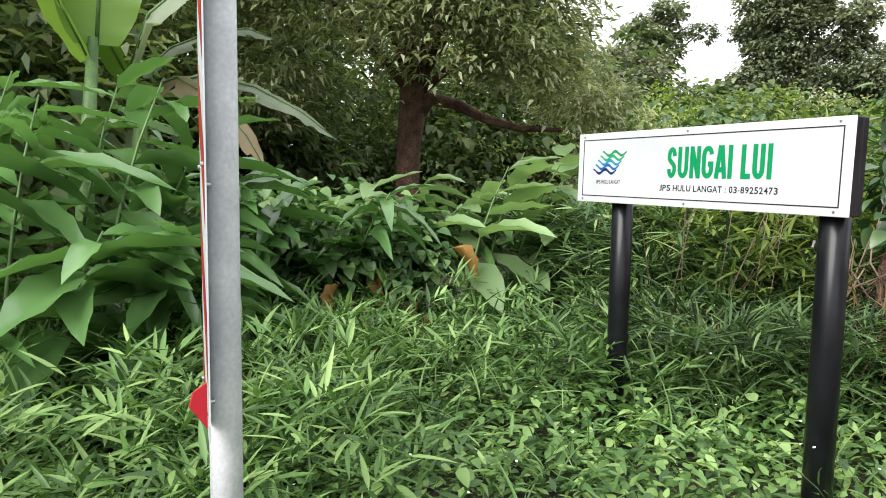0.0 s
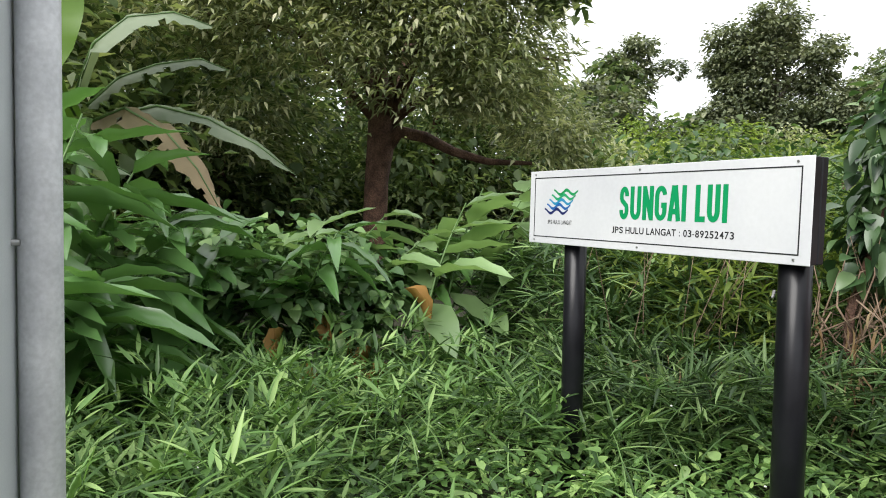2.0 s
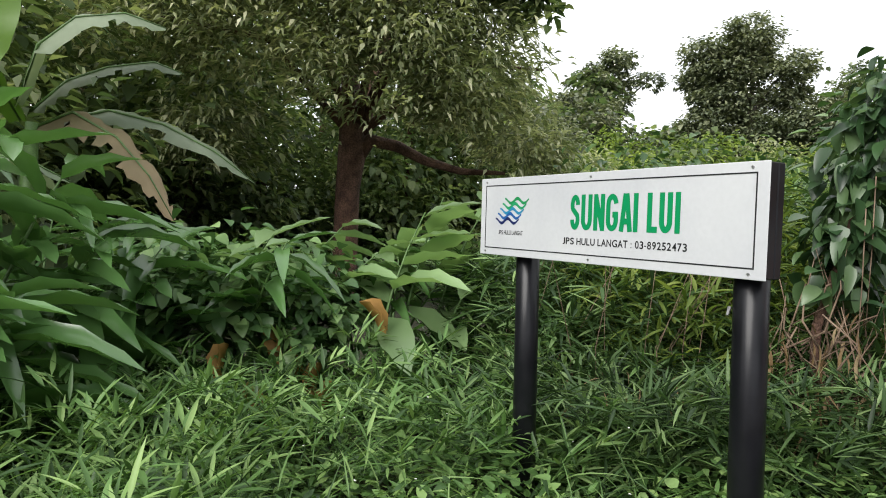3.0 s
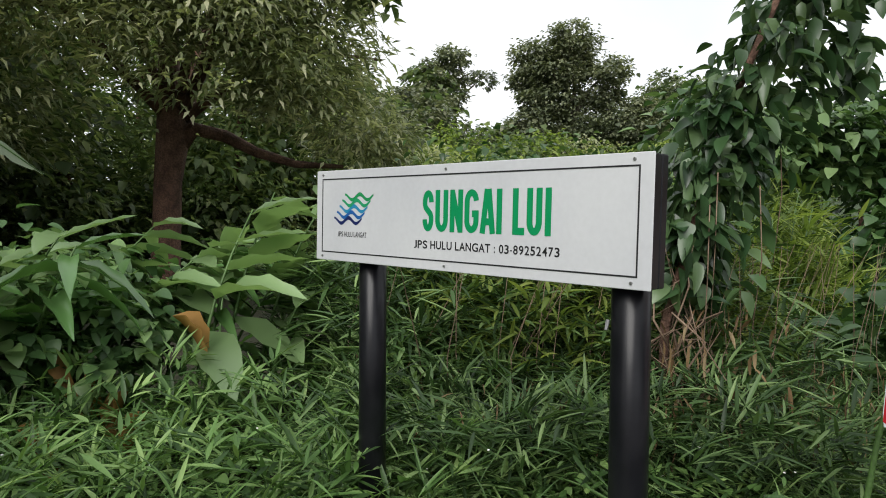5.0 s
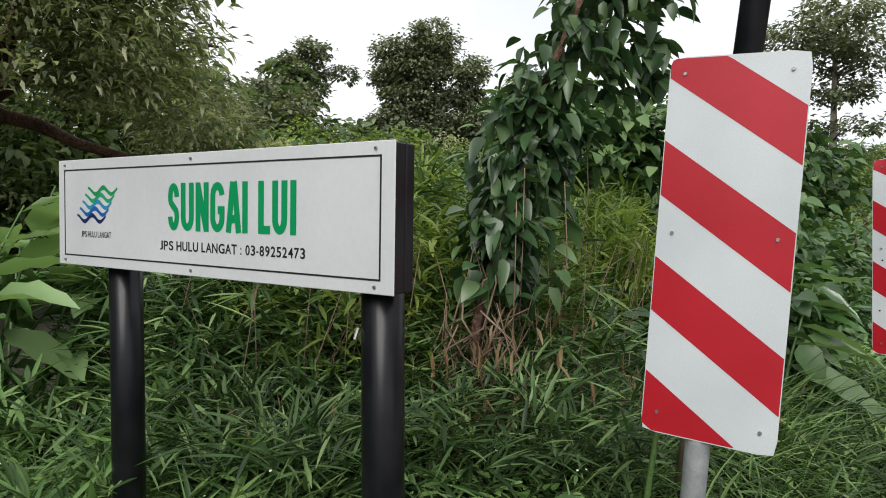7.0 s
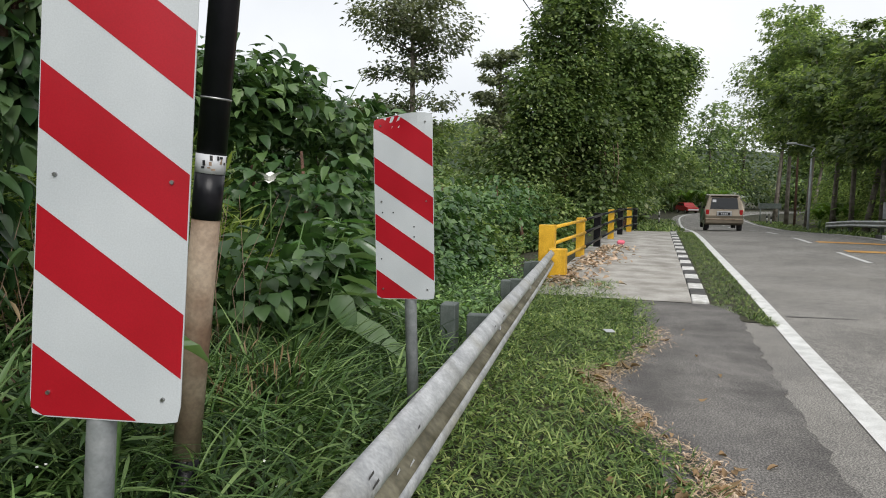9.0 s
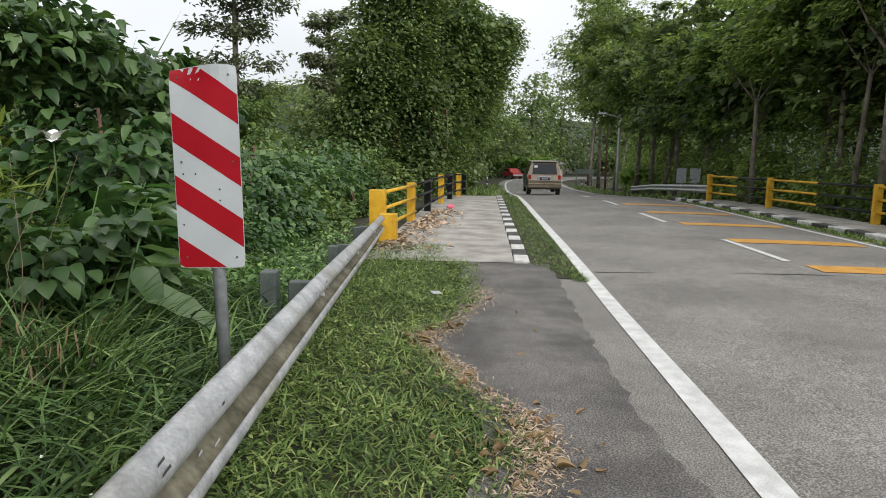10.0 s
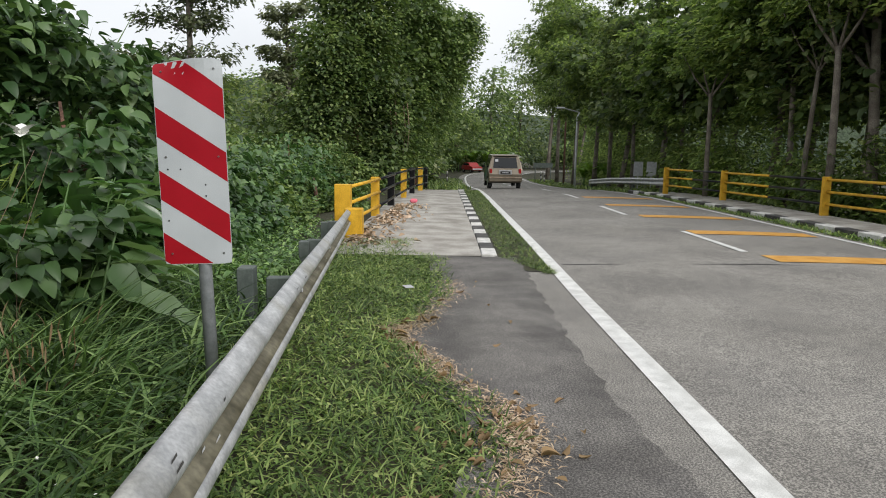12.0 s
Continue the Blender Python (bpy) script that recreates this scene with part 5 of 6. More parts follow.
for k in range(7):
    a = rng.uniform(0, 6.28)
    x0, y0 = 0.18 * math.cos(a), 0.18 * math.sin(a)
    z1 = rng.uniform(1.7, 2.6)
    xc = 0.45 * (z1 - 1.75)
    tube("tendril", [(xc + x0, y0, z1), (xc + x0 * 1.1, y0 * 1.1, z1 - 0.35), (xc + x0 - 0.03, y0, z1 - rng.uniform(0.6, 0.9))], [0.003, 0.003, 0.002], M_twig, lian, 5)


def clump_of(name, label, x, y, n, length, half, mat, spread, pitch=(0.8, 1.45), shape=L_tuft, z0=None):
    g0 = float(land(x, y)) if z0 is None else z0
    root = empty(name, Matrix.Translation((x, y, g0)), label, "grass clump", "grass clumps")
    p = np.column_stack([rng.normal(size=n) * spread, rng.normal(size=n) * spread, np.zeros(n)])
    yw = np.arctan2(-p[:, 0], p[:, 1]) + rng.normal(size=n) * 0.5
    leaf_cloud("foliage", shape, mat, p, yw, uni(*pitch, n), uni(-0.3, 0.3, n), length * uni(0.5, 1.15, n), half * uni(0.7, 1.2, n), root)
    return root


L_reed = leaf_shape(6, 0.03, 0.25, 0.45)
clump_of("reed_clump", "tall upright pale green reed clump", 9.6, 6.9, 40, 4.4, 0.04, M_bamboo, 0.22, (1.3, 1.53), L_reed)
for x, y, n, ln, sp in ((4.4, 3.4, 110, 0.6, 0.12), (4.75, 3.55, 100, 0.62, 0.13), (4.2, 3.15, 80, 0.45, 0.13), (3.7, 3.3, 70, 0.5, 0.15), (4.0, 3.7, 90, 0.62, 0.15), (5.1, 3.6, 60, 0.5, 0.12), (3.4, 2.9, 60, 0.35, 0.14)):
    clump_of("grass_clump", "tall arching grass clump beside the rail", x, y, n, ln, 0.009, M_bankgrass, sp, (0.75, 1.45), leaf_shape(6, 0.04, 0.7, 0.45))
shoots = field(6500, 2.2, 4.6, 4.2, 6.4, lambda x, y: (np.hypot(x - 3.4, y - 5.2) < 1.25))
n = len(shoots)
sz = land(shoots[:, 0], shoots[:, 1]) + uni(0.8, 1.8, n) * (1 - 0.35 * np.hypot(shoots[:, 0] - 3.4, shoots[:, 1] - 5.2))
tagged(leaf_cloud("bright_shoots", L_long, M_bright, np.column_stack([shoots, sz]), uni(0, 6.283, n), uni(-0.3, 1.2, n), uni(-0.5, 0.5, n), 0.17 * uni(0.6, 1.4, n), 0.011 * uni(0.7, 1.3, n)), "yellow-green cane shoots above the thicket", "cane grass", kind="stuff")

# ---- left of the guard rail ----
dome = empty("broadleaf_shrub", Matrix.Translation((8.6, 5.8, -0.4)), "domed shrub with broad pale-veined green leaves", "shrub")
crown("crown", [(-0.5, 0.25, 2.95, 1.0, 0.9, 0.4), (0.3, -0.3, 2.9, 0.9, 0.8, 0.4), (-1.2, 0.4, 3.0, 0.9, 0.9, 0.45), (0.9, -0.5, 2.7, 0.7, 0.7, 0.35), (-0.4, 0.5, 3.35, 0.8, 0.8, 0.3), (-1.8, 0.9, 3.15, 0.9, 0.8, 0.5)], 3600, 0.155, 0.055, M_broad, dome, L_heart, 9, 0.2, 0.05, 0.6)
for e in ((-0.6, 0.2, 2.3), (0.5, -0.2, 2.2), (-1.3, 0.5, 2.1)):
    tube("limb", [(0, 0.3, -0.4), (e[0] * 0.4, e[1] * 0.4 + 0.2, 1.0), e], [0.06, 0.045, 0.02], M_bark, dome, 8)
for x, y, h, ln, hd, n, sz in ((5.4, 3.75, 1.3, 0.35, -110, 10, 0.54), (5.3, 3.9, 1.35, 0.3, -90, 10, 0.54), (5.7, 3.95, 1.35, 0.4, -100, 10, 0.52), (6.0, 4.1, 1.35, 0.35, -110, 9, 0.48), (5.0, 4.15, 1.15, 0.3, -70, 9, 0.44)):
    ginger(x, y, h, ln, hd, n, sz, GINGER_LEAVES, 0.4, label="ginger plant with broad arching leaves behind the rail", z0=0.2)
ginger(2.85, 2.95, 1.12, 0.12, -140, 5, 0.3, YOUNG, 0.8, label="young ginger plant with pale leaves behind the marker")
for x, y, h, ln, hd, n, sz in ((5.05, 3.5, 1.25, 0.35, -100, 9, 0.48), (5.3, 3.65, 1.3, 0.4, -85, 9, 0.5)):
    ginger(x, y, h, ln, hd, n, sz, YOUNG, 0.5, label="ginger plant with broad arching leaves behind the rail", z0=0.2)
under = empty("broadleaf_shrub", Matrix.Translation((5.4, 3.9, 0.2)), "low shrub of large soft leaves beside the rail", "shrub")
for a in (0.3, 1.9, 3.4, 4.9):
    tube("stem", [(0.05 * math.cos(a), 0.05 * math.sin(a), -0.3), (0.16 * math.cos(a), 0.14 * math.sin(a), 0.4), (0.32 * math.cos(a), 0.25 * math.sin(a), 0.9)], [0.014, 0.011, 0.006], M_stem, under, 6)
crown("crown", [(0.0, 0, 0.95, 0.45, 0.4, 0.25), (0.35, -0.05, 0.85, 0.4, 0.35, 0.3), (-0.4, 0.1, 0.8, 0.4, 0.35, 0.3), (0.1, -0.1, 0.5, 0.5, 0.3, 0.3)], 520, 0.13, 0.048, M_broad, under, L_heart, 6, 0.25, 0.05, 0.4)
for k, (x, y, z) in enumerate(((5.15, 3.42, 0.95),)):
    d = new("broad_leaf", leaf_part(leaf_shape(6, 0.3, 0.3, 0.55, 0.02), 0.3, 0.085, M_broad))
    d.matrix_world = Matrix.Translation((x, y, z)) @ Euler((-0.9, 0.3, 2.6 - k)).to_matrix().to_4x4()
    tagged(d, "large soft leaf hanging beside the rail", "leaf", "broad leaves")
fl = empty("white_flower", Matrix.Translation((5.4, 4.05, 1.665)), "white trumpet flower above the leaves", "flower")
for k in range(6):
    a = k * 1.047
    me = leaf_part(leaf_shape(3, 0.3, 0.6, 0.6), 0.13 if k % 2 else 0.1, 0.042, M_flower)
    o = new("petal", me)
    o.parent = fl
    o.matrix_local = Euler((1.1 if k % 2 else 0.5, 0, a)).to_matrix().to_4x4()
tube("stalk", [(0, 0, -0.5), (0.01, 0, -0.2), (0, 0, 0.01)], [0.005, 0.005, 0.006], M_stem, fl, 6)

bankp = field(30000, 6.0, 14.5, 2.5, 7.0, lambda x, y: (y > 2.62 + 0.118 * (x - 4)) & (rng.random(len(x)) < np.clip(4.5 / x, 0.3, 1)))
stuff("bank_creeper", "bright low creepers and weeds on the river bank", "weeds", L_leaf, M_herb, bankp, 0.35, 0.07, 0.021, (-0.5, 0.6))
bankw = field(9000, 2.9, 6.8, 2.5, 5.2, lambda x, y: y > 2.5 + 0.118 * (x - 4))
stuff("bank_weeds", "small green weeds between grass on the bank", "weeds", L_leaf, M_herb, bankw, 0.22, 0.045, 0.013, (-0.4, 0.7))
bankg = field(8500, 2.9, 9.5, 2.5, 5.0, lambda x, y: (y > 2.55 + 0.118 * (x - 4)))
stuff("bank_grass", "long arching grass on the bank", "grass", L_tuft, M_bankgrass, bankg, 0.22, 0.26, 0.0068, (0.3, 1.2))
for x, y, r, h, n in ((7.2, 5.2, 0.8, 0.9, 1500), (8.6, 4.6, 0.8, 0.8, 1500), (10.2, 5.0, 1.0, 1.0, 1800), (6.3, 4.7, 0.6, 0.8, 1000), (12.2, 5.6, 1.3, 1.2, 2200), (10.4, 6.6, 1.2, 1.6, 2000), (7.0, 6.0, 1.0, 1.3, 1500), (9.6, 7.7, 1.6, 2.7, 3600), (12.2, 8.6, 1.8, 2.6, 3600), (7.6, 7.4, 1.4, 2.5, 3200), (6.0, 7.2, 1.4, 2.3, 3000), (10.8, 9.8, 2.0, 3.1, 3600), (5.0, 8.0, 1.5, 2.2, 3000), (8.4, 9.0, 1.8, 2.9, 3400), (14.2, 8.0, 1.6, 2.3, 3000), (6.6, 9.4, 1.7, 2.6, 3000)):
    g0 = float(land(x, y))
    sh = empty("vine_shrub", Matrix.Translation((x, y, g0)), "bushy shrub overgrown with vines on the bank", "shrub", "vine shrubs")
    tube("stem", [(0, 0, -0.2), (0.05, 0, h * 0.5), (0, 0.05, h)], [0.03, 0.025, 0.015], M_bark, sh, 7)
    crown("foliage", [(0, 0, h * 0.75, r, r * 0.85, h * 0.4), (r * 0.5, -r * 0.2, h * 0.45, r * 0.7, r * 0.7, h * 0.35), (-r * 0.5, 0, h * 0.5, r * 0.7, r * 0.7, h * 0.4)], n, 0.1, 0.035, M_vine, sh, L_leaf, 14, 0.2, 0.05, 0.4)
for x, y, r, h, n, mt in ((6.2, 5.9, 0.6, 1.9, 2000, M_bright), (7.2, 6.9, 1.0, 2.4, 2600, M_bright), (5.6, 5.3, 0.5, 1.5, 1300, M_bright), (5.0, 6.2, 0.7, 1.6, 1500, M_bamboo), (6.0, 7.4, 0.9, 2.2, 2000, M_bamboo)):
    g0 = float(land(x, y))
    sh = empty("cane_bush", Matrix.Translation((x, y, g0)), "tall yellow-green cane bush on the bank", "shrub", "cane bushes")
    for k in range(5):
        a = 1.257 * k
        tube("stem", [(0.1 * math.cos(a), 0.1 * math.sin(a), -0.2), (0.3 * r * math.cos(a), 0.3 * r * math.sin(a), h * 0.5), (0.6 * r * math.cos(a), 0.6 * r * math.sin(a), h)], [0.014, 0.011, 0.005], M_stem, sh, 6)
    crown("foliage", [(0, 0, h * 0.85, r * 0.8, r * 0.8, h * 0.2), (r * 0.3, -r * 0.2, h * 0.55, r, r * 0.9, h * 0.3), (-r * 0.3, 0, h * 0.35, r, r, h * 0.3)], n, 0.24, 0.014, mt, sh, L_lance, 9, 0.3, 0.05, 0.2, (-0.6, 1.2))
for x, y, r, h, n in ((7.5, 5.0, 0.9, 1.9, 1500), (9.0, 5.7, 1.1, 2.6, 2000), (10.2, 6.4, 1.2, 2.9, 2000), (11.6, 6.9, 1.3, 3.1, 2200), (12.6, 5.7, 1.1, 2.0, 1800), (14.4, 6.2, 1.3, 2.4, 2000), (16.6, 6.9, 1.4, 2.8, 2200), (13.6, 7.6, 1.4, 3.3, 2200), (19.0, 6.4, 1.3, 2.2, 2000), (22.0, 6.6, 1.5, 2.6, 2200)):
    g0 = float(land(x, y))
    sh = empty("vine_shrub", Matrix.Translation((x, y, g0)), "dark bushy shrub hung with broad-leaved vines", "shrub", "vine shrubs")
    tube("stem", [(0, 0, -0.2), (0.05, 0, h * 0.5), (0, 0.05, h)], [0.04, 0.03, 0.015], M_bark, sh, 7)
    crown("foliage", [(0, 0, h * 0.78, r, r * 0.85, h * 0.25), (r * 0.5, -r * 0.3, h * 0.5, r * 0.7, r * 0.7, h * 0.3), (-r * 0.5, 0.1, h * 0.55, r * 0.7, r * 0.7, h * 0.3), (0, -r * 0.4, h * 0.25, r * 0.9, r * 0.5, h * 0.25)], n, 0.15, 0.056, M_vine if n % 400 else M_broad, sh, L_heart, 12, 0.17, 0.1, 0.5)
DRAPES = [((15.5, 6.2), 1.9, 1.6, 5000), ((18.5, 7.6), 2.4, 2.8, 6000), ((22.5, 8.6), 2.8, 3.6, 7000), ((20.0, 5.4), 1.5, 1.0, 4000), ((26.0, 6.4), 2.0, 2.2, 5000), ((27.0, 10.5), 3.0, 4.0, 6000), ((16.5, 9.5), 2.4, 3.0, 5000), ((13.0, 8.2), 1.7, 2.2, 4000)]
for (x, y), r, h, n in DRAPES:
    g0 = float(land(x, y))
    sh = empty("creeper_mound", Matrix.Translation((x, y, g0)), "hummock of trees smothered in creeper", "shrub", "creeper mounds")
    tube("stem", [(0, 0, -0.2), (0.1, 0, h * 0.5), (0, 0.05, h)], [0.08, 0.06, 0.03], M_bark, sh, 7)
    crown("foliage", [(0, 0, h * 0.7, r * 0.8, r * 0.8, h * 0.45), (r * 0.4, -r * 0.3, h * 0.4, r * 0.8, r * 0.7, h * 0.45), (-r * 0.5, 0, h * 0.45, r * 0.7, r * 0.7, h * 0.45), (0, -r * 0.5, h * 0.2, r, r * 0.6, h * 0.35)], n, 0.17, 0.055, M_drape, sh, L_small, 40, 0.1, 0.2, 0.6)

# vine-draped trees over the end of the bridge
for (x, y), blobs, n in (((33.5, 6.2), [(33, 6.4, 7.2, 2.2, 2.2, 1.6), (33.5, 6.0, 4.6, 2.3, 2.2, 1.8), (34, 5.2, 2.6, 1.8, 1.5, 1.6), (31.5, 7.6, 3.2, 1.9, 1.7, 1.8), (31, 7.0, 5.6, 1.5, 1.5, 1.8), (33, 6.0, 9.3, 2.0, 2.0, 1.3), (33.5, 5.8, 11.0, 1.8, 1.8, 1.2), (30.5, 8.0, 1.6, 1.6, 1.4, 1.4), (33.0, 5.0, 1.2, 2.0, 1.0, 1.4), (35.0, 4.8, 3.4, 1.6, 0.8, 2.4)], 34000),
                         ((36.5, 4.4), [(36.5, 4.4, 6.6, 2.0, 1.9, 1.7), (37, 3.8, 8.6, 2.1, 1.9, 1.5), (36, 4.4, 4.2, 1.7, 1.5, 1.6), (38.5, 2.2, 7.2, 1.6, 1.6, 1.3), (36, 5.0, 2.4, 1.5, 1.3, 1.4), (39.5, 1.6, 8.4, 1.5, 1.5, 1.0), (38.0, 3.0, 5.4, 1.3, 1.2, 1.0), (37.5, 4.2, 2.6, 1.6, 0.9, 2.2), (40.0, 2.4, 6.2, 1.4, 1.3, 1.0)], 30000),
                         ((42.5, 4.2), [(42, 4.2, 5.5, 2.2, 2.2, 1.6), (43.5, 2.4, 6.4, 2.0, 1.8, 1.2), (44, 3.2, 4.0, 2.0, 1.6, 1.2), (43, 4.6, 2.2, 1.8, 1.6, 1.5), (46, 3.4, 5.6, 2.0, 2.0, 1.5)], 12000)):
    tree("vine_draped_tree", (x, y, float(land(x, y))), blobs, n, 0.19, 0.068, M_drape, "tall tree draped to the ground in creeper", 0.25, M_bark, "vine-draped trees", clump=34, spread=0.14, hang=0.55, shell=0.55)
for k in range(14):
    x, y, z = rng.uniform(32.6, 36.6), rng.uniform(3.6, 4.6), rng.uniform(3.5, 6.0)
    tv = tube("hanging_vine", [(x, y, z), (x + rng.normal() * 0.1, y - 0.1, z - 1.2), (x + rng.normal() * 0.2, y, z - rng.uniform(2.0, 3.4))], [0.025, 0.02, 0.01], M_twig, None, 5)
    tagged(tv, "dry brown vine hanging from the trees", "vine", "hanging vines")

# far left trees against the sky
for (x, y), tiers, n, mt in (((38.6, 16.1), [(12.6, 2.6), (12.0, 3.8), (11.2, 4.2), (10.0, 3.4), (8.4, 2.6), (6.6, 2.8), (5.0, 2.2)], 7500, M_far), ((45.2, 12.4), [(10.2, 1.6), (8.8, 1.4), (7.4, 1.9), (6.2, 1.7), (5.0, 1.8)], 5200, M_far), ((36.0, 20.5), [(6.2, 2.6), (5.0, 2.6), (3.6, 3.0)], 6000, M_far), ((44.0, 18.0), [(5.6, 3.0), (4.2, 3.0), (2.8, 3.2)], 6000, M_dark), ((32.0, 14.0), [(3.6, 2.6), (2.4, 2.8), (1.2, 3.0)], 6000, M_drape)):
    b = []
    for z, r in tiers:
        for k in range(5):
            a = 1.257 * k + rng.uniform(0, 0.8)
            b.append((x + 0.5 * r * math.cos(a), y + 0.5 * r * math.sin(a), z + rng.normal() * 0.2, r * 0.5, r * 0.5, 0.4))
    root = empty("tall_tree", None, "slender tall tree with tiers of foliage", "tree", "tall trees")
    zt = tiers[0][0]
    tube("trunk", [(x, y, float(land(x, y)) - 0.3), (x + 0.1, y, zt * 0.5), (x, y, zt)], [0.22, 0.17, 0.06], M_greybark, root, 8)
    for q in b:
        tube("limb", [(x, y, q[2] - 0.7), (q[0], q[1], q[2])], [0.06, 0.02], M_greybark, root, 5)
    crown("crown", b, n, 0.3, 0.09, mt, root, L_small, 24, 0.28, 0.0, 0.3)

# ---- woods on the far side of the road ----
RIGHT = [((21.5, -10.8), 9.5, 3.0, 9000), ((26.0, -10.4), 8.8, 3.0, 9000), ((31.0, -10.2), 9.0, 3.0, 9000), ((36.5, -9.8), 9.3, 3.0, 9000), ((43.0, -9.4), 9.8, 3.2, 9000), ((50.0, -9.2), 10.8, 3.2, 9000), ((57.0, -8.8), 13.0, 3.4, 9000), ((65.0, -8.6), 16.6, 3.8, 9000), ((75.0, -9.0), 16.6, 4.0, 8000), ((84.0, -14.0), 13.0, 3.6, 7000), ((88.0, -11.0), 21.0, 4.8, 9000),
         ((17.5, -12.0), 10.0, 3.2, 8000), ((24.0, -15.0), 10.2, 4.0, 8000), ((33.0, -15.5), 9.8, 4.2, 8000), ((44.0, -16.0), 10.6, 4.4, 8000), ((13.0, -14.0), 11.0, 3.6, 6000), ((56.0, -16.0), 12.0, 4.4, 7000), ((18.0, -19.0), 12.5, 4.5, 6000), ((28.0, -21.0), 10.6, 5.0, 6000), ((40.0, -22.0), 11.5, 5.0, 6000), ((9.0, -19.0), 13.0, 4.5, 5000)]
for k, ((x, y), h, r, n) in enumerate(RIGHT):
    b = [(x + rng.normal() * r * 0.35, y + rng.normal() * r * 0.25, h * q, r * s, r * s * 0.9, r * 0.42 * s) for q, s in ((0.95, 0.7), (0.82, 0.95), (0.68, 1.05), (0.55, 0.9), (0.42, 0.85), (0.75, 0.8))]
    tree("roadside_tree", (x + rng.normal() * 0.5, y + 0.6, float(land(x, y))), b, n, 0.26, 0.085, M_forest if k % 4 else M_dark, "tall dark roadside tree on the far side of the road", 0.16, M_greybark, "roadside trees", 0.8, clump=46, spread=0.1, shell=0.5)
for k, (x, y, h, r, n) in enumerate(((17.5, -10.8, 1.8, 2.0, 3500), (21.0, -10.2, 1.6, 1.8, 3500), (24.5, -9.9, 1.8, 1.9, 3500), (28.5, -9.4, 1.9, 1.9, 3500), (32.5, -9.6, 2.4, 2.0, 3500), (37.5, -10.2, 2.4, 2.2, 3500), (43.0, -10.4, 2.6, 2.4, 3500), (50.0, -10.6, 2.6, 2.6, 3500), (58.0, -10.8, 2.2, 2.6, 3500), (66.0, -11.5, 2.4, 2.8, 3000), (14.0, -11.0, 1.6, 2.0, 2500))):
    g0 = float(land(x, y))
    sh = empty("undergrowth_shrub", Matrix.Translation((x, y, g0)), "dark undergrowth beneath the roadside trees", "shrub", "undergrowth shrubs")
    tube("stem", [(0, 0, -0.2), (0.1, 0, h * 0.5), (0, 0.05, h)], [0.05, 0.04, 0.02], M_bark, sh, 6)
    crown("foliage", [(0, 0, h * 0.7, r, r * 0.7, h * 0.45), (r * 0.6, 0, h * 0.5, r * 0.8, r * 0.6, h * 0.5), (-r * 0.6, 0, h * 0.5, r * 0.8, r * 0.6, h * 0.5), (0, 0, h * 1.3, r, r * 0.6, h * 0.5)], n, 0.22, 0.065, M_forest, sh, L_small, 18, 0.2, 0.15, 0.4)
for x, y, h, r, lx in ((26.9, -7.95, 5.2, 0.09, 0.15), (24.0, -9.6, 6.5, 0.1, 0.5), (22.6, -9.4, 6.0, 0.08, -0.5), (20.8, -9.2, 6.4, 0.11, 0.3), (33.0, -9.0, 6.0, 0.09, 0.1), (46.0, -8.6, 7.0, 0.1, 0.1), (47.0, -8.9, 7.0, 0.1, 0.0), (41.5, -9.0, 6.5, 0.12, 0.9), (52.0, -9.0, 7.0, 0.12, 0.2)):
    root = empty("slender_tree", Matrix.Translation((x, y, float(land(x, y)))), "slender pale trunk forking into thin limbs", "tree", "slender trees")
    tube("trunk", [(0, 0, -0.3), (0.04, 0, h * 0.3), (lx * 0.3, 0, h * 0.55), (lx * 0.6, 0, h * 0.75)], [r * 1.2, r, r * 0.9, r * 0.75], M_greybark, root, 9)
    for a in (-0.5, -0.15, 0.25, 0.6):
        tube("limb", [(lx * 0.6, 0, h * 0.72), (lx * 0.6 + a * 0.6, a * 0.8, h * 0.86), (lx * 0.6 + a * 1.3, a * 1.5, h * 1.05)], [r * 0.5, r * 0.35, r * 0.15], M_greybark, root, 6)
    crown("crown", [(lx * 0.6, 0, h * 1.1, 1.5, 1.3, 0.6), (lx * 0.6 - 1, 0, h * 1.0, 0.9, 0.9, 0.45), (lx * 0.6 + 1, 0.3, h * 1.0, 0.9, 0.9, 0.45)], 1800, 0.2, 0.06, M_forest, root, L_small, 16, 0.22, 0.05, 0.3)
# the bend is closed by trees
for k, (x, y, h, r) in enumerate(((100, 6, 13, 4.5), (108, 1, 10, 4.5), (118, -5, 17, 5.5), (128, -10, 18, 6), (126, -20, 10, 5), (90, 8, 9, 4), (78, 8, 9, 3.6), (66, 7, 9, 3.4), (56, 7.5, 9, 3.2), (136, 2, 13, 6), (120, 12, 12, 6), (100, 18, 12, 6), (80, 20, 12, 6), (62, 16, 10, 5), (140, -24, 13, 6), (104, -26, 12, 5), (96, -21, 11, 4.5))):
    b = [(x + rng.normal() * r * 0.3, y + rng.normal() * r * 0.3, -1 + h * q, r * s, r * s, r * 0.45 * s) for q, s in ((0.9, 0.6), (0.72, 0.9), (0.52, 1.0), (0.3, 1.0), (0.14, 1.0))]
    tree("roadside_tree", (x, y, float(land(x, y))), b, 3600, 0.5, 0.16, M_dark if k % 2 else M_drape, "leafy trees closing the bend of the road", 0.25, M_greybark, "roadside trees", 0.7, clump=20, spread=0.2, shell=0.5)

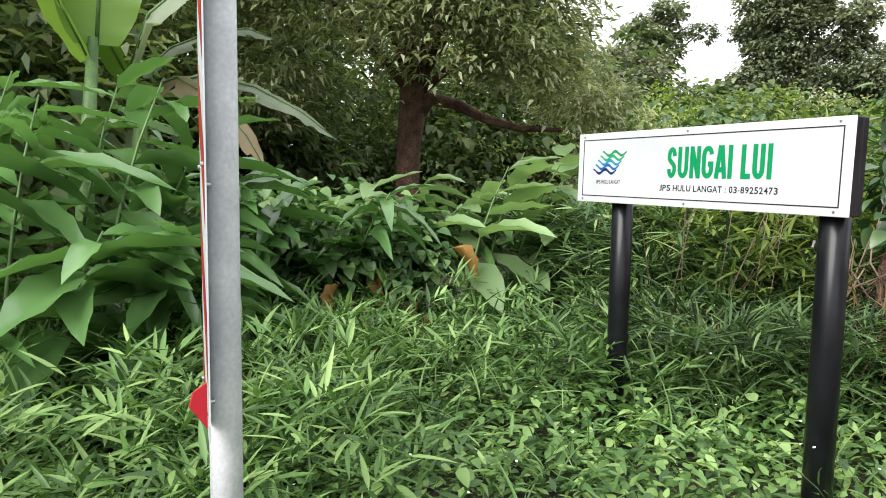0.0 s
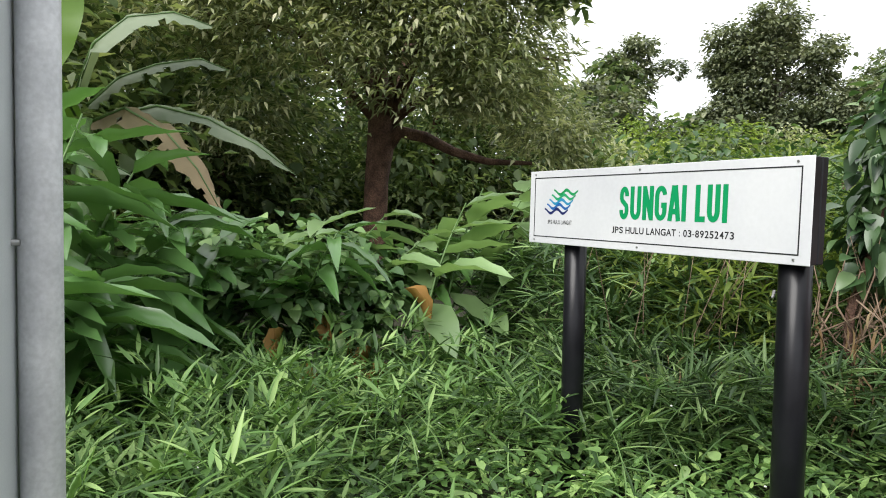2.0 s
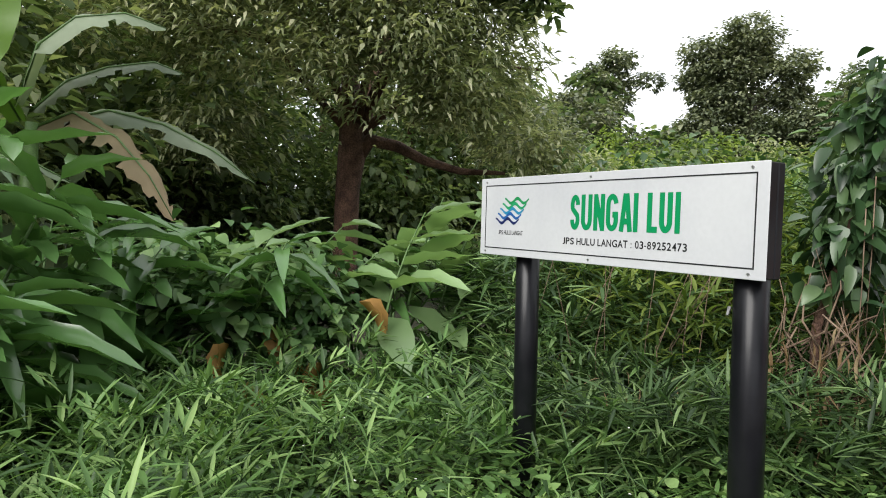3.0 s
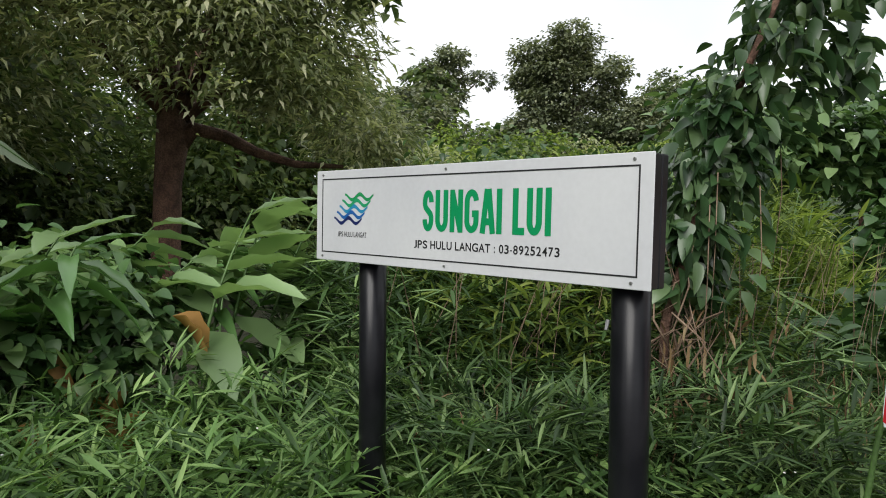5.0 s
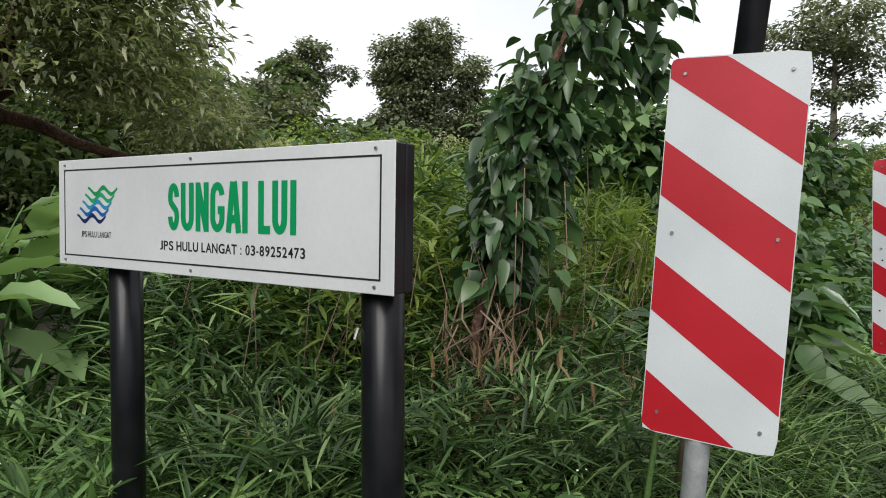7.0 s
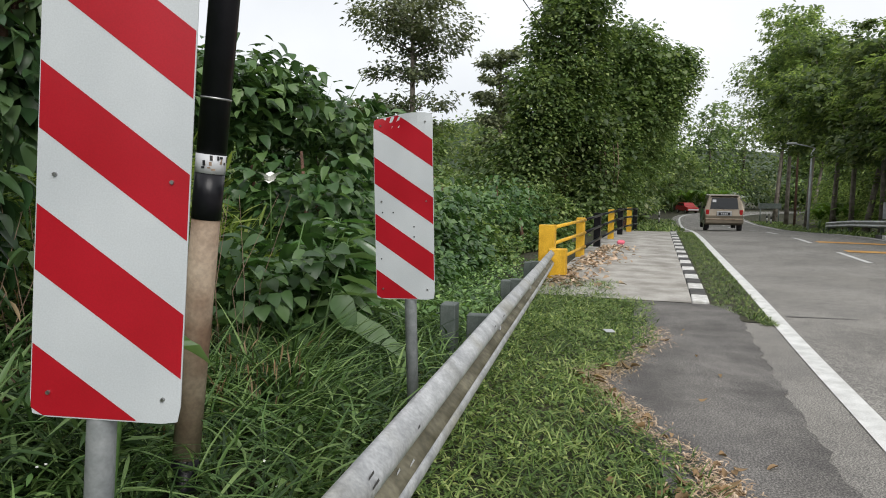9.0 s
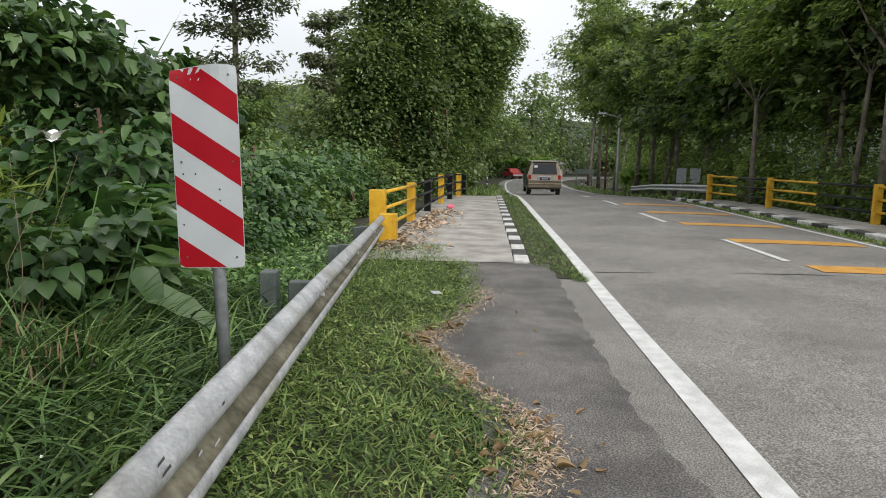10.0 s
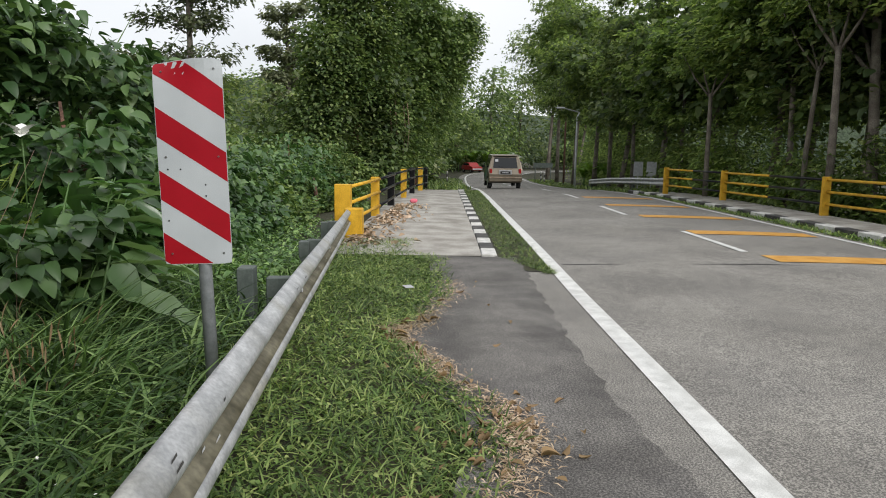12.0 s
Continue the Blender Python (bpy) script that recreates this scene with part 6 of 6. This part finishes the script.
# ---- grass strip beside the kerb, litter ----
strip_soil = strip("ground_strip", [0.04, 0.4, 0.69], M_soil, 0.012, 10.4, 31.5, fine=1.0)
tagged(strip_soil, "narrow strip of soil between kerb and road", "ground", kind="structure")
gs = field(10000, 10.2, 31.0, 0.0, 1.2)
off = np.array([0.06 + 0.6 * rng.random() ** 1.2 for _ in range(len(gs))])
gy2 = np.array([guide_at(float(x))[0].y for x in gs[:, 0]]) + off * np.clip((gs[:, 0] - 9.9) / 1.6, 0.3, 1)
n = len(gs)
tagged(leaf_cloud("kerb_grass", L_blade, M_lawn, np.column_stack([gs[:, 0], gy2, 0.012 + drop(gs[:, 0])]), uni(0, 6.283, n), uni(0.1, 1.2, n), uni(-0.5, 0.5, n), 0.065 * uni(0.5, 1.3, n), 0.006 * uni(0.7, 1.3, n)), "short grass between the kerb and the road", "grass", kind="stuff")
gs = field(5000, 8.0, 29.0, 0.0, 1.0)
gy2 = np.array([guide_at(float(x))[0].y for x in gs[:, 0]]) - 6.35 - 0.4 * gs[:, 1]
n = len(gs)
tagged(leaf_cloud("far_kerb_grass", L_blade, M_lawn, np.column_stack([gs[:, 0], gy2, 0.0 + drop(gs[:, 0])]), uni(0, 6.283, n), uni(0.1, 1.2, n), uni(-0.5, 0.5, n), 0.13 * uni(0.5, 1.3, n), 0.012 * uni(0.7, 1.3, n)), "grass along the far kerb", "grass", kind="stuff")

# straw and fallen leaves along the edge of the asphalt
n = 4600
lx = np.concatenate([rng.normal(6.8, 0.45, 2000), rng.normal(5.0, 0.35, 800), uni(3.6, 9.5, n - 2800)])
ly = np.array([float(edge_y(x)) for x in lx]) + rng.normal(size=n) * 0.09 - 0.02
lz = np.maximum(0.02, land(lx, ly) + 0.02) + uni(0, 0.025, n)
tagged(leaf_cloud("straw_litter", L_small, M_straw, np.column_stack([lx, ly, lz]), uni(0, 6.283, n), uni(-0.2, 0.2, n), uni(-0.4, 0.4, n), 0.058 * uni(0.4, 1.5, n), 0.0036 * uni(0.6, 1.8, n)), "pale dry straw along the edge of the asphalt", "litter", kind="stuff")
FALLEN = [leaf_part(leaf_shape(4, f, d, 0.7), 0.1, 0.024, M_dry) for f, d in ((1.2, 0.3), (-0.8, -0.3), (0.6, 0.15))]


def fallen(x, y, size=1.0, label="brown fallen leaf lying at the road's edge"):
    z = max(0.02, float(land(x, y)) + 0.03)
    o = new("fallen_leaf", FALLEN[int(rng.integers(3))])
    o.matrix_world = Matrix.Translation((x, y, z + 0.01)) @ Euler((rng.normal() * 0.2, rng.normal() * 0.3, rng.uniform(0, 6.28))).to_matrix().to_4x4() @ Matrix.Diagonal((size, size, size, 1))
    tagged(o, label, "dry leaf", "fallen leaves")


for k in range(70):
    x = rng.choice([rng.normal(5.0, 0.35), rng.normal(6.8, 0.5), rng.uniform(4.2, 9.0)])
    fallen(x, float(edge_y(x)) + rng.normal() * 0.1 - 0.02, rng.uniform(0.6, 1.3))
for x, y in ((5.95, 1.35), (7.6, 0.95), (5.6, 0.75), (8.3, 1.1), (5.1, 0.72), (6.8, 1.15), (9.5, 1.2), (4.8, 0.8)):
    fallen(x, y, rng.uniform(0.5, 0.9))
for k in range(45):
    x = rng.uniform(2.8, 6.5)
    fallen(x, float(edge_y(x)) + rng.uniform(0.1, 0.7), rng.uniform(0.5, 1.0), "brown fallen leaf lying in the verge grass")
n = 480
lx, ly = uni(12.2, 21.0, n), None
ly = 3.35 - 0.03 * (lx - 14) - np.abs(rng.normal(size=n)) * 0.38
tagged(leaf_cloud("leaf_litter", L_leaf, M_straw, np.column_stack([lx, ly, 0.06 + uni(0, 0.04, n)]), uni(0, 6.283, n), uni(-0.3, 0.3, n), uni(-0.6, 0.6, n), 0.13 * uni(0.5, 1.4, n), 0.04 * uni(0.6, 1.3, n)), "pale dead leaves heaped along the bridge fence", "litter", kind="stuff")
bag = box("plastic_bag", (0.3, 0.22, 0.12), (21.6, 2.75, 0.12), plain("pink_plastic", (0.75, 0.16, 0.22), 0.4), None, 0.04)
tagged(bag, "crumpled pink plastic bag on the footpath", "litter")
scrap = box("paper_scrap", (0.14, 0.1, 0.008), (8.6, 1.98, 0.14), M_white, None, 0.002, "", 20)
tagged(scrap, "white scrap of paper in the grass", "litter")
wf = field(160, -2.5, 3.5, 2.4, 4.8)
n = len(wf)
tagged(leaf_cloud("tiny_flowers", leaf_shape(2, 0.2, 0.1, 0.6), M_flower, np.column_stack([wf, land(wf[:, 0], wf[:, 1]) + uni(0.25, 0.4, n)]), uni(0, 6.28, n), uni(-0.3, 0.8, n), uni(-0.5, 0.5, n), np.full(n, 0.012), np.full(n, 0.005)), "tiny white flowers among the weeds", "flowers", kind="stuff")


# ---- vehicles ----
def profile_body(name, prof, w_low, w_high, z_split, mat, parent, label=""):
    """A side outline (y forward, z up) drawn out across the car, narrower above the waist."""
    v, f, n = [], [], len(prof)
    for s in (-1, 1):
        for y, z in prof:
            t = max(0.0, min(1.0, (z - z_split) / 0.7))
            v.append((s * (w_low + (w_high - w_low) * t), y, z))
    f = [(i, (i + 1) % n, n + (i + 1) % n, n + i) for i in range(n)] + [tuple(range(n))[::-1], tuple(range(n, 2 * n))]
    ob = mesh_ob(name, v, f, mat, parent, label)
    bv = ob.modifiers.new("edges", "BEVEL")
    bv.width, bv.segments, bv.limit_method, bv.angle_limit = 0.05, 3, "ANGLE", radians(25)
    return ob


M_gold = surface("champagne_paint", (0.2, 0.165, 0.122), (0.25, 0.21, 0.16), 2, 0.3, 0.35, 200, 0.0, 0.001, 0.05)
M_glass = plain("tinted_glass", (0.012, 0.014, 0.016), 0.08)
M_tyre = surface("tyre_rubber", (0.012, 0.012, 0.012), (0.03, 0.03, 0.03), 20, 0.85)
M_lamp = plain("red_lamp_lens", (0.35, 0.01, 0.012), 0.2)
M_alloy = plain("alloy_wheel", (0.55, 0.55, 0.56), 0.3, 0.8)
M_redcar = plain("red_car_paint", (0.4, 0.02, 0.02), 0.3, 0.1)
M_teal = plain("green_side_film", (0.02, 0.3, 0.2), 0.35)


def wheel(parent, x, y, r=0.33):
    s = 1 if x > 0 else -1
    hub = tube("wheel", [(x - 0.1 * s, y, r), (x + 0.09 * s, y, r)], [r * 0.95, r * 0.95], M_tyre, parent, 20, "black tyre")
    mesh_ob("rim", *tube_data([(x + 0.085 * s, y, r), (x + 0.1 * s, y, r)], [r * 0.62, r * 0.55], 16), M_alloy, hub, "silver alloy rim")
    return hub


van = empty("family_van", Matrix.Translation((37.3, -0.95, float(drop(35.3)))) @ Matrix.Rotation(radians(-89), 4, "Z"), "champagne van with a green and white side pattern, driving away", "car")
# local: y forward, rear at y = -2.1
profile_body("body", [(-2.12, 0.42), (-2.15, 0.75), (-2.08, 0.98), (-1.9, 1.62), (-1.72, 1.72), (0.25, 1.74), (0.5, 1.68), (1.15, 1.1), (2.0, 0.92), (2.12, 0.7), (2.1, 0.4), (1.75, 0.3), (-1.8, 0.3)], 0.83, 0.68, 0.95, M_gold, van, "champagne painted body")
mesh_ob("rear_window", [(-0.62, -2.075, 1.06), (0.62, -2.075, 1.06), (0.55, -1.935, 1.58), (-0.55, -1.935, 1.58)], [(0, 1, 2, 3)], M_glass, van, "dark tinted rear window")
for s in (-1, 1):
    for y0, y1, y2, y3 in ((-1.8, -0.85, -0.85, -1.65), (-0.78, 0.05, 0.02, -0.78), (0.12, 0.95, 0.38, 0.09)):
        xx = [0.835 - 0.15 * (z - 0.95) / 0.7 for z in (1.06, 1.55)]
        mesh_ob("side_window", [(s * (xx[0] + 0.012), y0, 1.06), (s * (xx[0] + 0.012), y1, 1.06), (s * (xx[1] + 0.012), y2, 1.55), (s * (xx[1] + 0.012), y3, 1.55)], [(0, 1, 2, 3)], M_glass, van, "dark tinted side window")
    box("tail_lamp", (0.14, 0.07, 0.3), (s * 0.73, -2.1, 0.88), M_lamp, van, 0.02, "red tail lamp")
    wheel(van, s * 0.75, -1.35)
    wheel(van, s * 0.75, 1.3)
    box("door_mirror", (0.16, 0.08, 0.13), (s * 0.94, 0.75, 1.1), M_blackpaint, van, 0.03, "black door mirror")
    box("mud_flap", (0.2, 0.02, 0.26), (s * 0.72, -1.75, 0.24), M_tyre, van, 0.004, "black mud flap")
box("rear_bumper", (1.68, 0.18, 0.26), (0, -2.13, 0.5), M_gold, van, 0.05, "champagne bumper")
box("bumper_trim", (1.6, 0.03, 0.05), (0, -2.23, 0.58), M_rust, van, 0.01, "brown bumper strip")
box("number_plate", (0.5, 0.02, 0.13), (0, -2.18, 0.84), M_ink, van, 0.004, "black number plate")
for k in range(4):
    box("plate_mark", (0.06, 0.004, 0.06), (-0.12 + 0.08 * k, -2.192, 0.84), M_white, van, 0.0, "white plate character")
box("plate_surround", (0.66, 0.02, 0.22), (0, -2.165, 0.85), M_alloy, van, 0.01, "chrome surround")
box("roof_spoiler", (1.2, 0.22, 0.04), (0, -1.88, 1.68), M_gold, van, 0.015, "roof spoiler")
tube("wiper", [(0.0, -2.1, 1.06), (-0.35, -2.04, 1.16)], [0.012, 0.008], M_ink, van, 6)
mesh_ob("window_sticker", [(-0.52, -2.03, 1.38), (-0.36, -2.03, 1.38), (-0.36, -1.995, 1.5), (-0.52, -1.995, 1.5)], [(0, 1, 2, 3)], M_white, van, "white window sticker")
for s in (-1, 1):
    mesh_ob("green_stripe", [(s * 0.842, -1.0, 1.0), (s * 0.842, -0.2, 1.0), (s * 0.842, 1.0, 0.62), (s * 0.842, 0.6, 0.5)], [(0, 1, 2, 3)], M_teal, van, "green side stripe")
    mesh_ob("white_stripe", [(s * 0.843, -1.5, 1.0), (s * 0.843, -1.0, 1.0), (s * 0.843, 0.6, 0.5), (s * 0.843, 0.1, 0.38)], [(0, 1, 2, 3)], M_reflwhite, van, "white side stripe")

small = empty("small_car", Matrix.Translation((97.0, -0.7, -1.3)) @ Matrix.Rotation(radians(115), 4, "Z"), "small red and white car parked at the bend", "car")
profile_body("body", [(-1.8, 0.35), (-1.85, 0.8), (-1.6, 1.0), (-1.2, 1.4), (0.3, 1.42), (0.9, 0.95), (1.75, 0.8), (1.8, 0.35)], 0.78, 0.62, 0.9, M_redcar, small, "red painted body")
profile_body("cabin_glass", [(-1.5, 0.98), (-1.15, 1.34), (0.25, 1.36), (0.8, 0.98)], 0.785, 0.64, 0.9, M_glass, small, "dark windows")
box("bumper", (1.5, 0.1, 0.2), (0, 1.8, 0.5), M_white, small, 0.04, "white bumper")
for sx in (-0.7, 0.7):
    for sy in (-1.15, 1.15):
        wheel(small, sx, sy, 0.29)

# ---- far roadside things ----
lamp = empty("street_lamp", Matrix.Translation((48.9, -6.9, float(drop(48.9)) - 0.1)), "grey street lamp with a single arm", "street lamp")
tube("pole", [(0, 0, -0.3), (0, 0, 2.5), (0, 0, 5.0), (-0.02, -0.15, 5.35)], [0.08, 0.07, 0.055, 0.05], M_galv, lamp, 12)
tube("arm", [(-0.02, -0.15, 5.33), (-0.1, 0.5, 5.5), (-0.2, 1.0, 5.6)], [0.04, 0.035, 0.03], M_galv, lamp, 8)
box("lamp_head", (0.22, 0.6, 0.12), (-0.22, 1.2, 5.62), M_white, lamp, 0.05, "pale lamp housing")
up = empty("utility_pole", Matrix.Translation((62, -8.2, -1.2)), "dark utility pole at the roadside", "pole")
tube("pole", [(0, 0, -0.3), (0, 0, 3.5), (0, 0, 7.0)], [0.1, 0.09, 0.07], M_bark, up, 10)
wire = tube("overhead_wire", [(18.0, 9.5, 13.0), (24.0, 8.2, 10.6), (30.0, 6.9, 8.6), (35.5, 5.7, 7.0)], [0.018] * 4, M_ink, None, 6)
tagged(wire, "black overhead wire running into the trees", "wire")
house = empty("house", Matrix.Translation((122, -8.4, -1.6)) @ Matrix.Diagonal((0.8, 0.8, 0.95, 1)), "small white-roofed house far beyond the bend", "house")
box("wall", (5, 4, 2.4), (0, 0, 1.2), M_concrete, house, 0.02)
mesh_ob("roof", [(-3, -2.6, 2.3), (3, -2.6, 2.3), (3, 2.6, 2.3), (-3, 2.6, 2.3), (-3, 0, 3.4), (3, 0, 3.4)], [(0, 1, 5, 4), (2, 3, 4, 5), (0, 4, 3), (1, 2, 5), (3, 2, 1, 0)], M_white, house, "pale metal roof")
box("window", (0.06, 1.0, 0.9), (-2.52, 0.8, 1.4), M_glass, house, 0.01)
for x, y, rz in ((36.2, -7.9, 8), (36.1, -8.55, -4)):
    g0 = float(land(x, y))
    sb = empty("road_sign", Matrix.Translation((x, y, g0)) @ Matrix.Rotation(radians(rz), 4, "Z"), "grey back of a road sign on a thin post", "road sign", "road signs")
    box("plate", (0.02, 0.5, 0.75), (0, 0, 1.15), M_galv, sb, 0.005, "bare grey metal back")
    tube("post", [(0.03, 0, -0.2), (0.03, 0, 1.45)], [0.03, 0.03], M_galv, sb, 8)
sb = empty("information_sign", Matrix.Translation((72, -7.6, -1.2)), "low dark green board on two posts", "sign")
box("board", (0.05, 2.0, 0.5), (0, 0, 1.5), M_greypost, sb, 0.01)
for y0 in (-0.8, 0.8):
    tube("post", [(0.05, y0, -0.2), (0.05, y0, 1.3)], [0.05, 0.05], M_greypost, sb, 8)
for x, y in ((62.0, 2.3), (68.0, -6.9), (64.5, -6.8)):
    bo = empty("bollard", Matrix.Translation((x, y, float(drop(x)))), "short black and white striped bollard", "bollard", "bollards")
    for i in range(4):
        tube("band", [(0, 0, 0.25 * i), (0, 0, 0.25 * i + 0.25)], [0.07, 0.07], M_kerbwhite if i % 2 else M_kerbblack, bo, 10)
gr = empty("guard_rail", None, "far galvanised guard rail curving beside the trees", "guard rail")
line = [(29.4, -7.2, 0.62), (33.0, -7.0, 0.5), (38.0, -6.9, 0.3), (43.5, -6.9, -0.02), (45.5, -7.3, -0.35)]
v, f, k = [], [], len(SECT)
for i in range(25):
    p = along(line, 4 * i / 24)
    v += [(p.x, p.y + o, p.z + dz) for o, dz in SECT]
f = [(i * k + j, i * k + j + 1, (i + 1) * k + j + 1, (i + 1) * k + j) for i in range(24) for j in range(k - 1)]
bm_ = mesh_ob("beam", v, f, M_rail, gr, "weathered zinc beam", True)
bm_.modifiers.new("sheet", "SOLIDIFY").thickness = 0.004
for t in (0.2, 1.2, 2.2, 3.2):
    p = along(line, t)
    box("post", (0.12, 0.12, 1.0), (p.x, p.y - 0.12, p.z - 0.45), M_greypost, gr, 0.005)
# banana plants by the far rail
for x, y, h in ((52.0, -9.0, 1.9), (54.5, -9.4, 1.7), (50.5, -9.6, 1.6), (56.5, -9.0, 1.5), (104.0, -1.0, 3.2), (107.0, -3.0, 3.0), (110.0, -5.5, 3.2), (101.0, 1.2, 2.8)):
    g0 = float(land(x, y))
    bp = empty("banana_plant", Matrix.Translation((x, y, g0)), "banana plant with bright broad leaves by the road", "banana plant", "roadside banana plants")
    tube("stem", [(0, 0, -0.1), (0, 0, h * 0.5)], [0.1, 0.07], M_stem, bp, 8)
    for q in range(8):
        a = q * 0.785 + rng.normal() * 0.2
        d = Vector((math.cos(a), math.sin(a), 0))
        big_leaf(bp, [Vector((0, 0, h * 0.5)), d * h * 0.22 + Vector((0, 0, h * 0.85)), d * h * 0.5 + Vector((0, 0, h * 1.0)), d * h * 0.8 + Vector((0, 0, h * 0.85))], 0.14 * h, M_banana, 0.1)
# verge beyond the bridge
vg = field(9000, 31.0, 72.0, 0.0, 1.0)
left = rng.random(len(vg)) < 0.5
gy3 = np.array([guide_at(float(x))[0].y for x in vg[:, 0]]) + np.where(left, 0.3 + 3.6 * vg[:, 1], -6.5 - 2.6 * vg[:, 1])
n = len(vg)
tagged(leaf_cloud("far_verge_grass", L_blade, M_lawn, np.column_stack([vg[:, 0], gy3, land(vg[:, 0], gy3)]), uni(0, 6.283, n), uni(0.1, 1.2, n), uni(-0.5, 0.5, n), 0.3 * uni(0.5, 1.3, n), 0.03 * uni(0.7, 1.3, n)), "short green grass on the far verges", "grass", kind="stuff")
M_hill = surface("wooded_hill", (0.03, 0.055, 0.028), (0.07, 0.1, 0.05), 0.06, 0.95, 0, 0.8, 1.0, 1.5, 0.5)
v, f = [], []
for i in range(73):
    a = 2 * math.pi * i / 72
    hgt = 17 + 8 * math.sin(2.3 * a + 1) + 5 * math.sin(5 * a) + 3 * math.sin(11 * a)
    for r, z in ((170, -4), (190, hgt * 0.5), (220, hgt * 0.9), (260, hgt), (330, hgt * 0.8)):
        v.append((20 + r * math.cos(a), r * math.sin(a), z + rng.normal() * 0.8))
f = [(i * 5 + j, (i + 1) * 5 + j, (i + 1) * 5 + j + 1, i * 5 + j + 1) for i in range(72) for j in range(4)]
tagged(mesh_ob("backdrop_hills", v, f, M_hill, None, "", True), "low wooded hills in the distance", "hills", kind="structure")
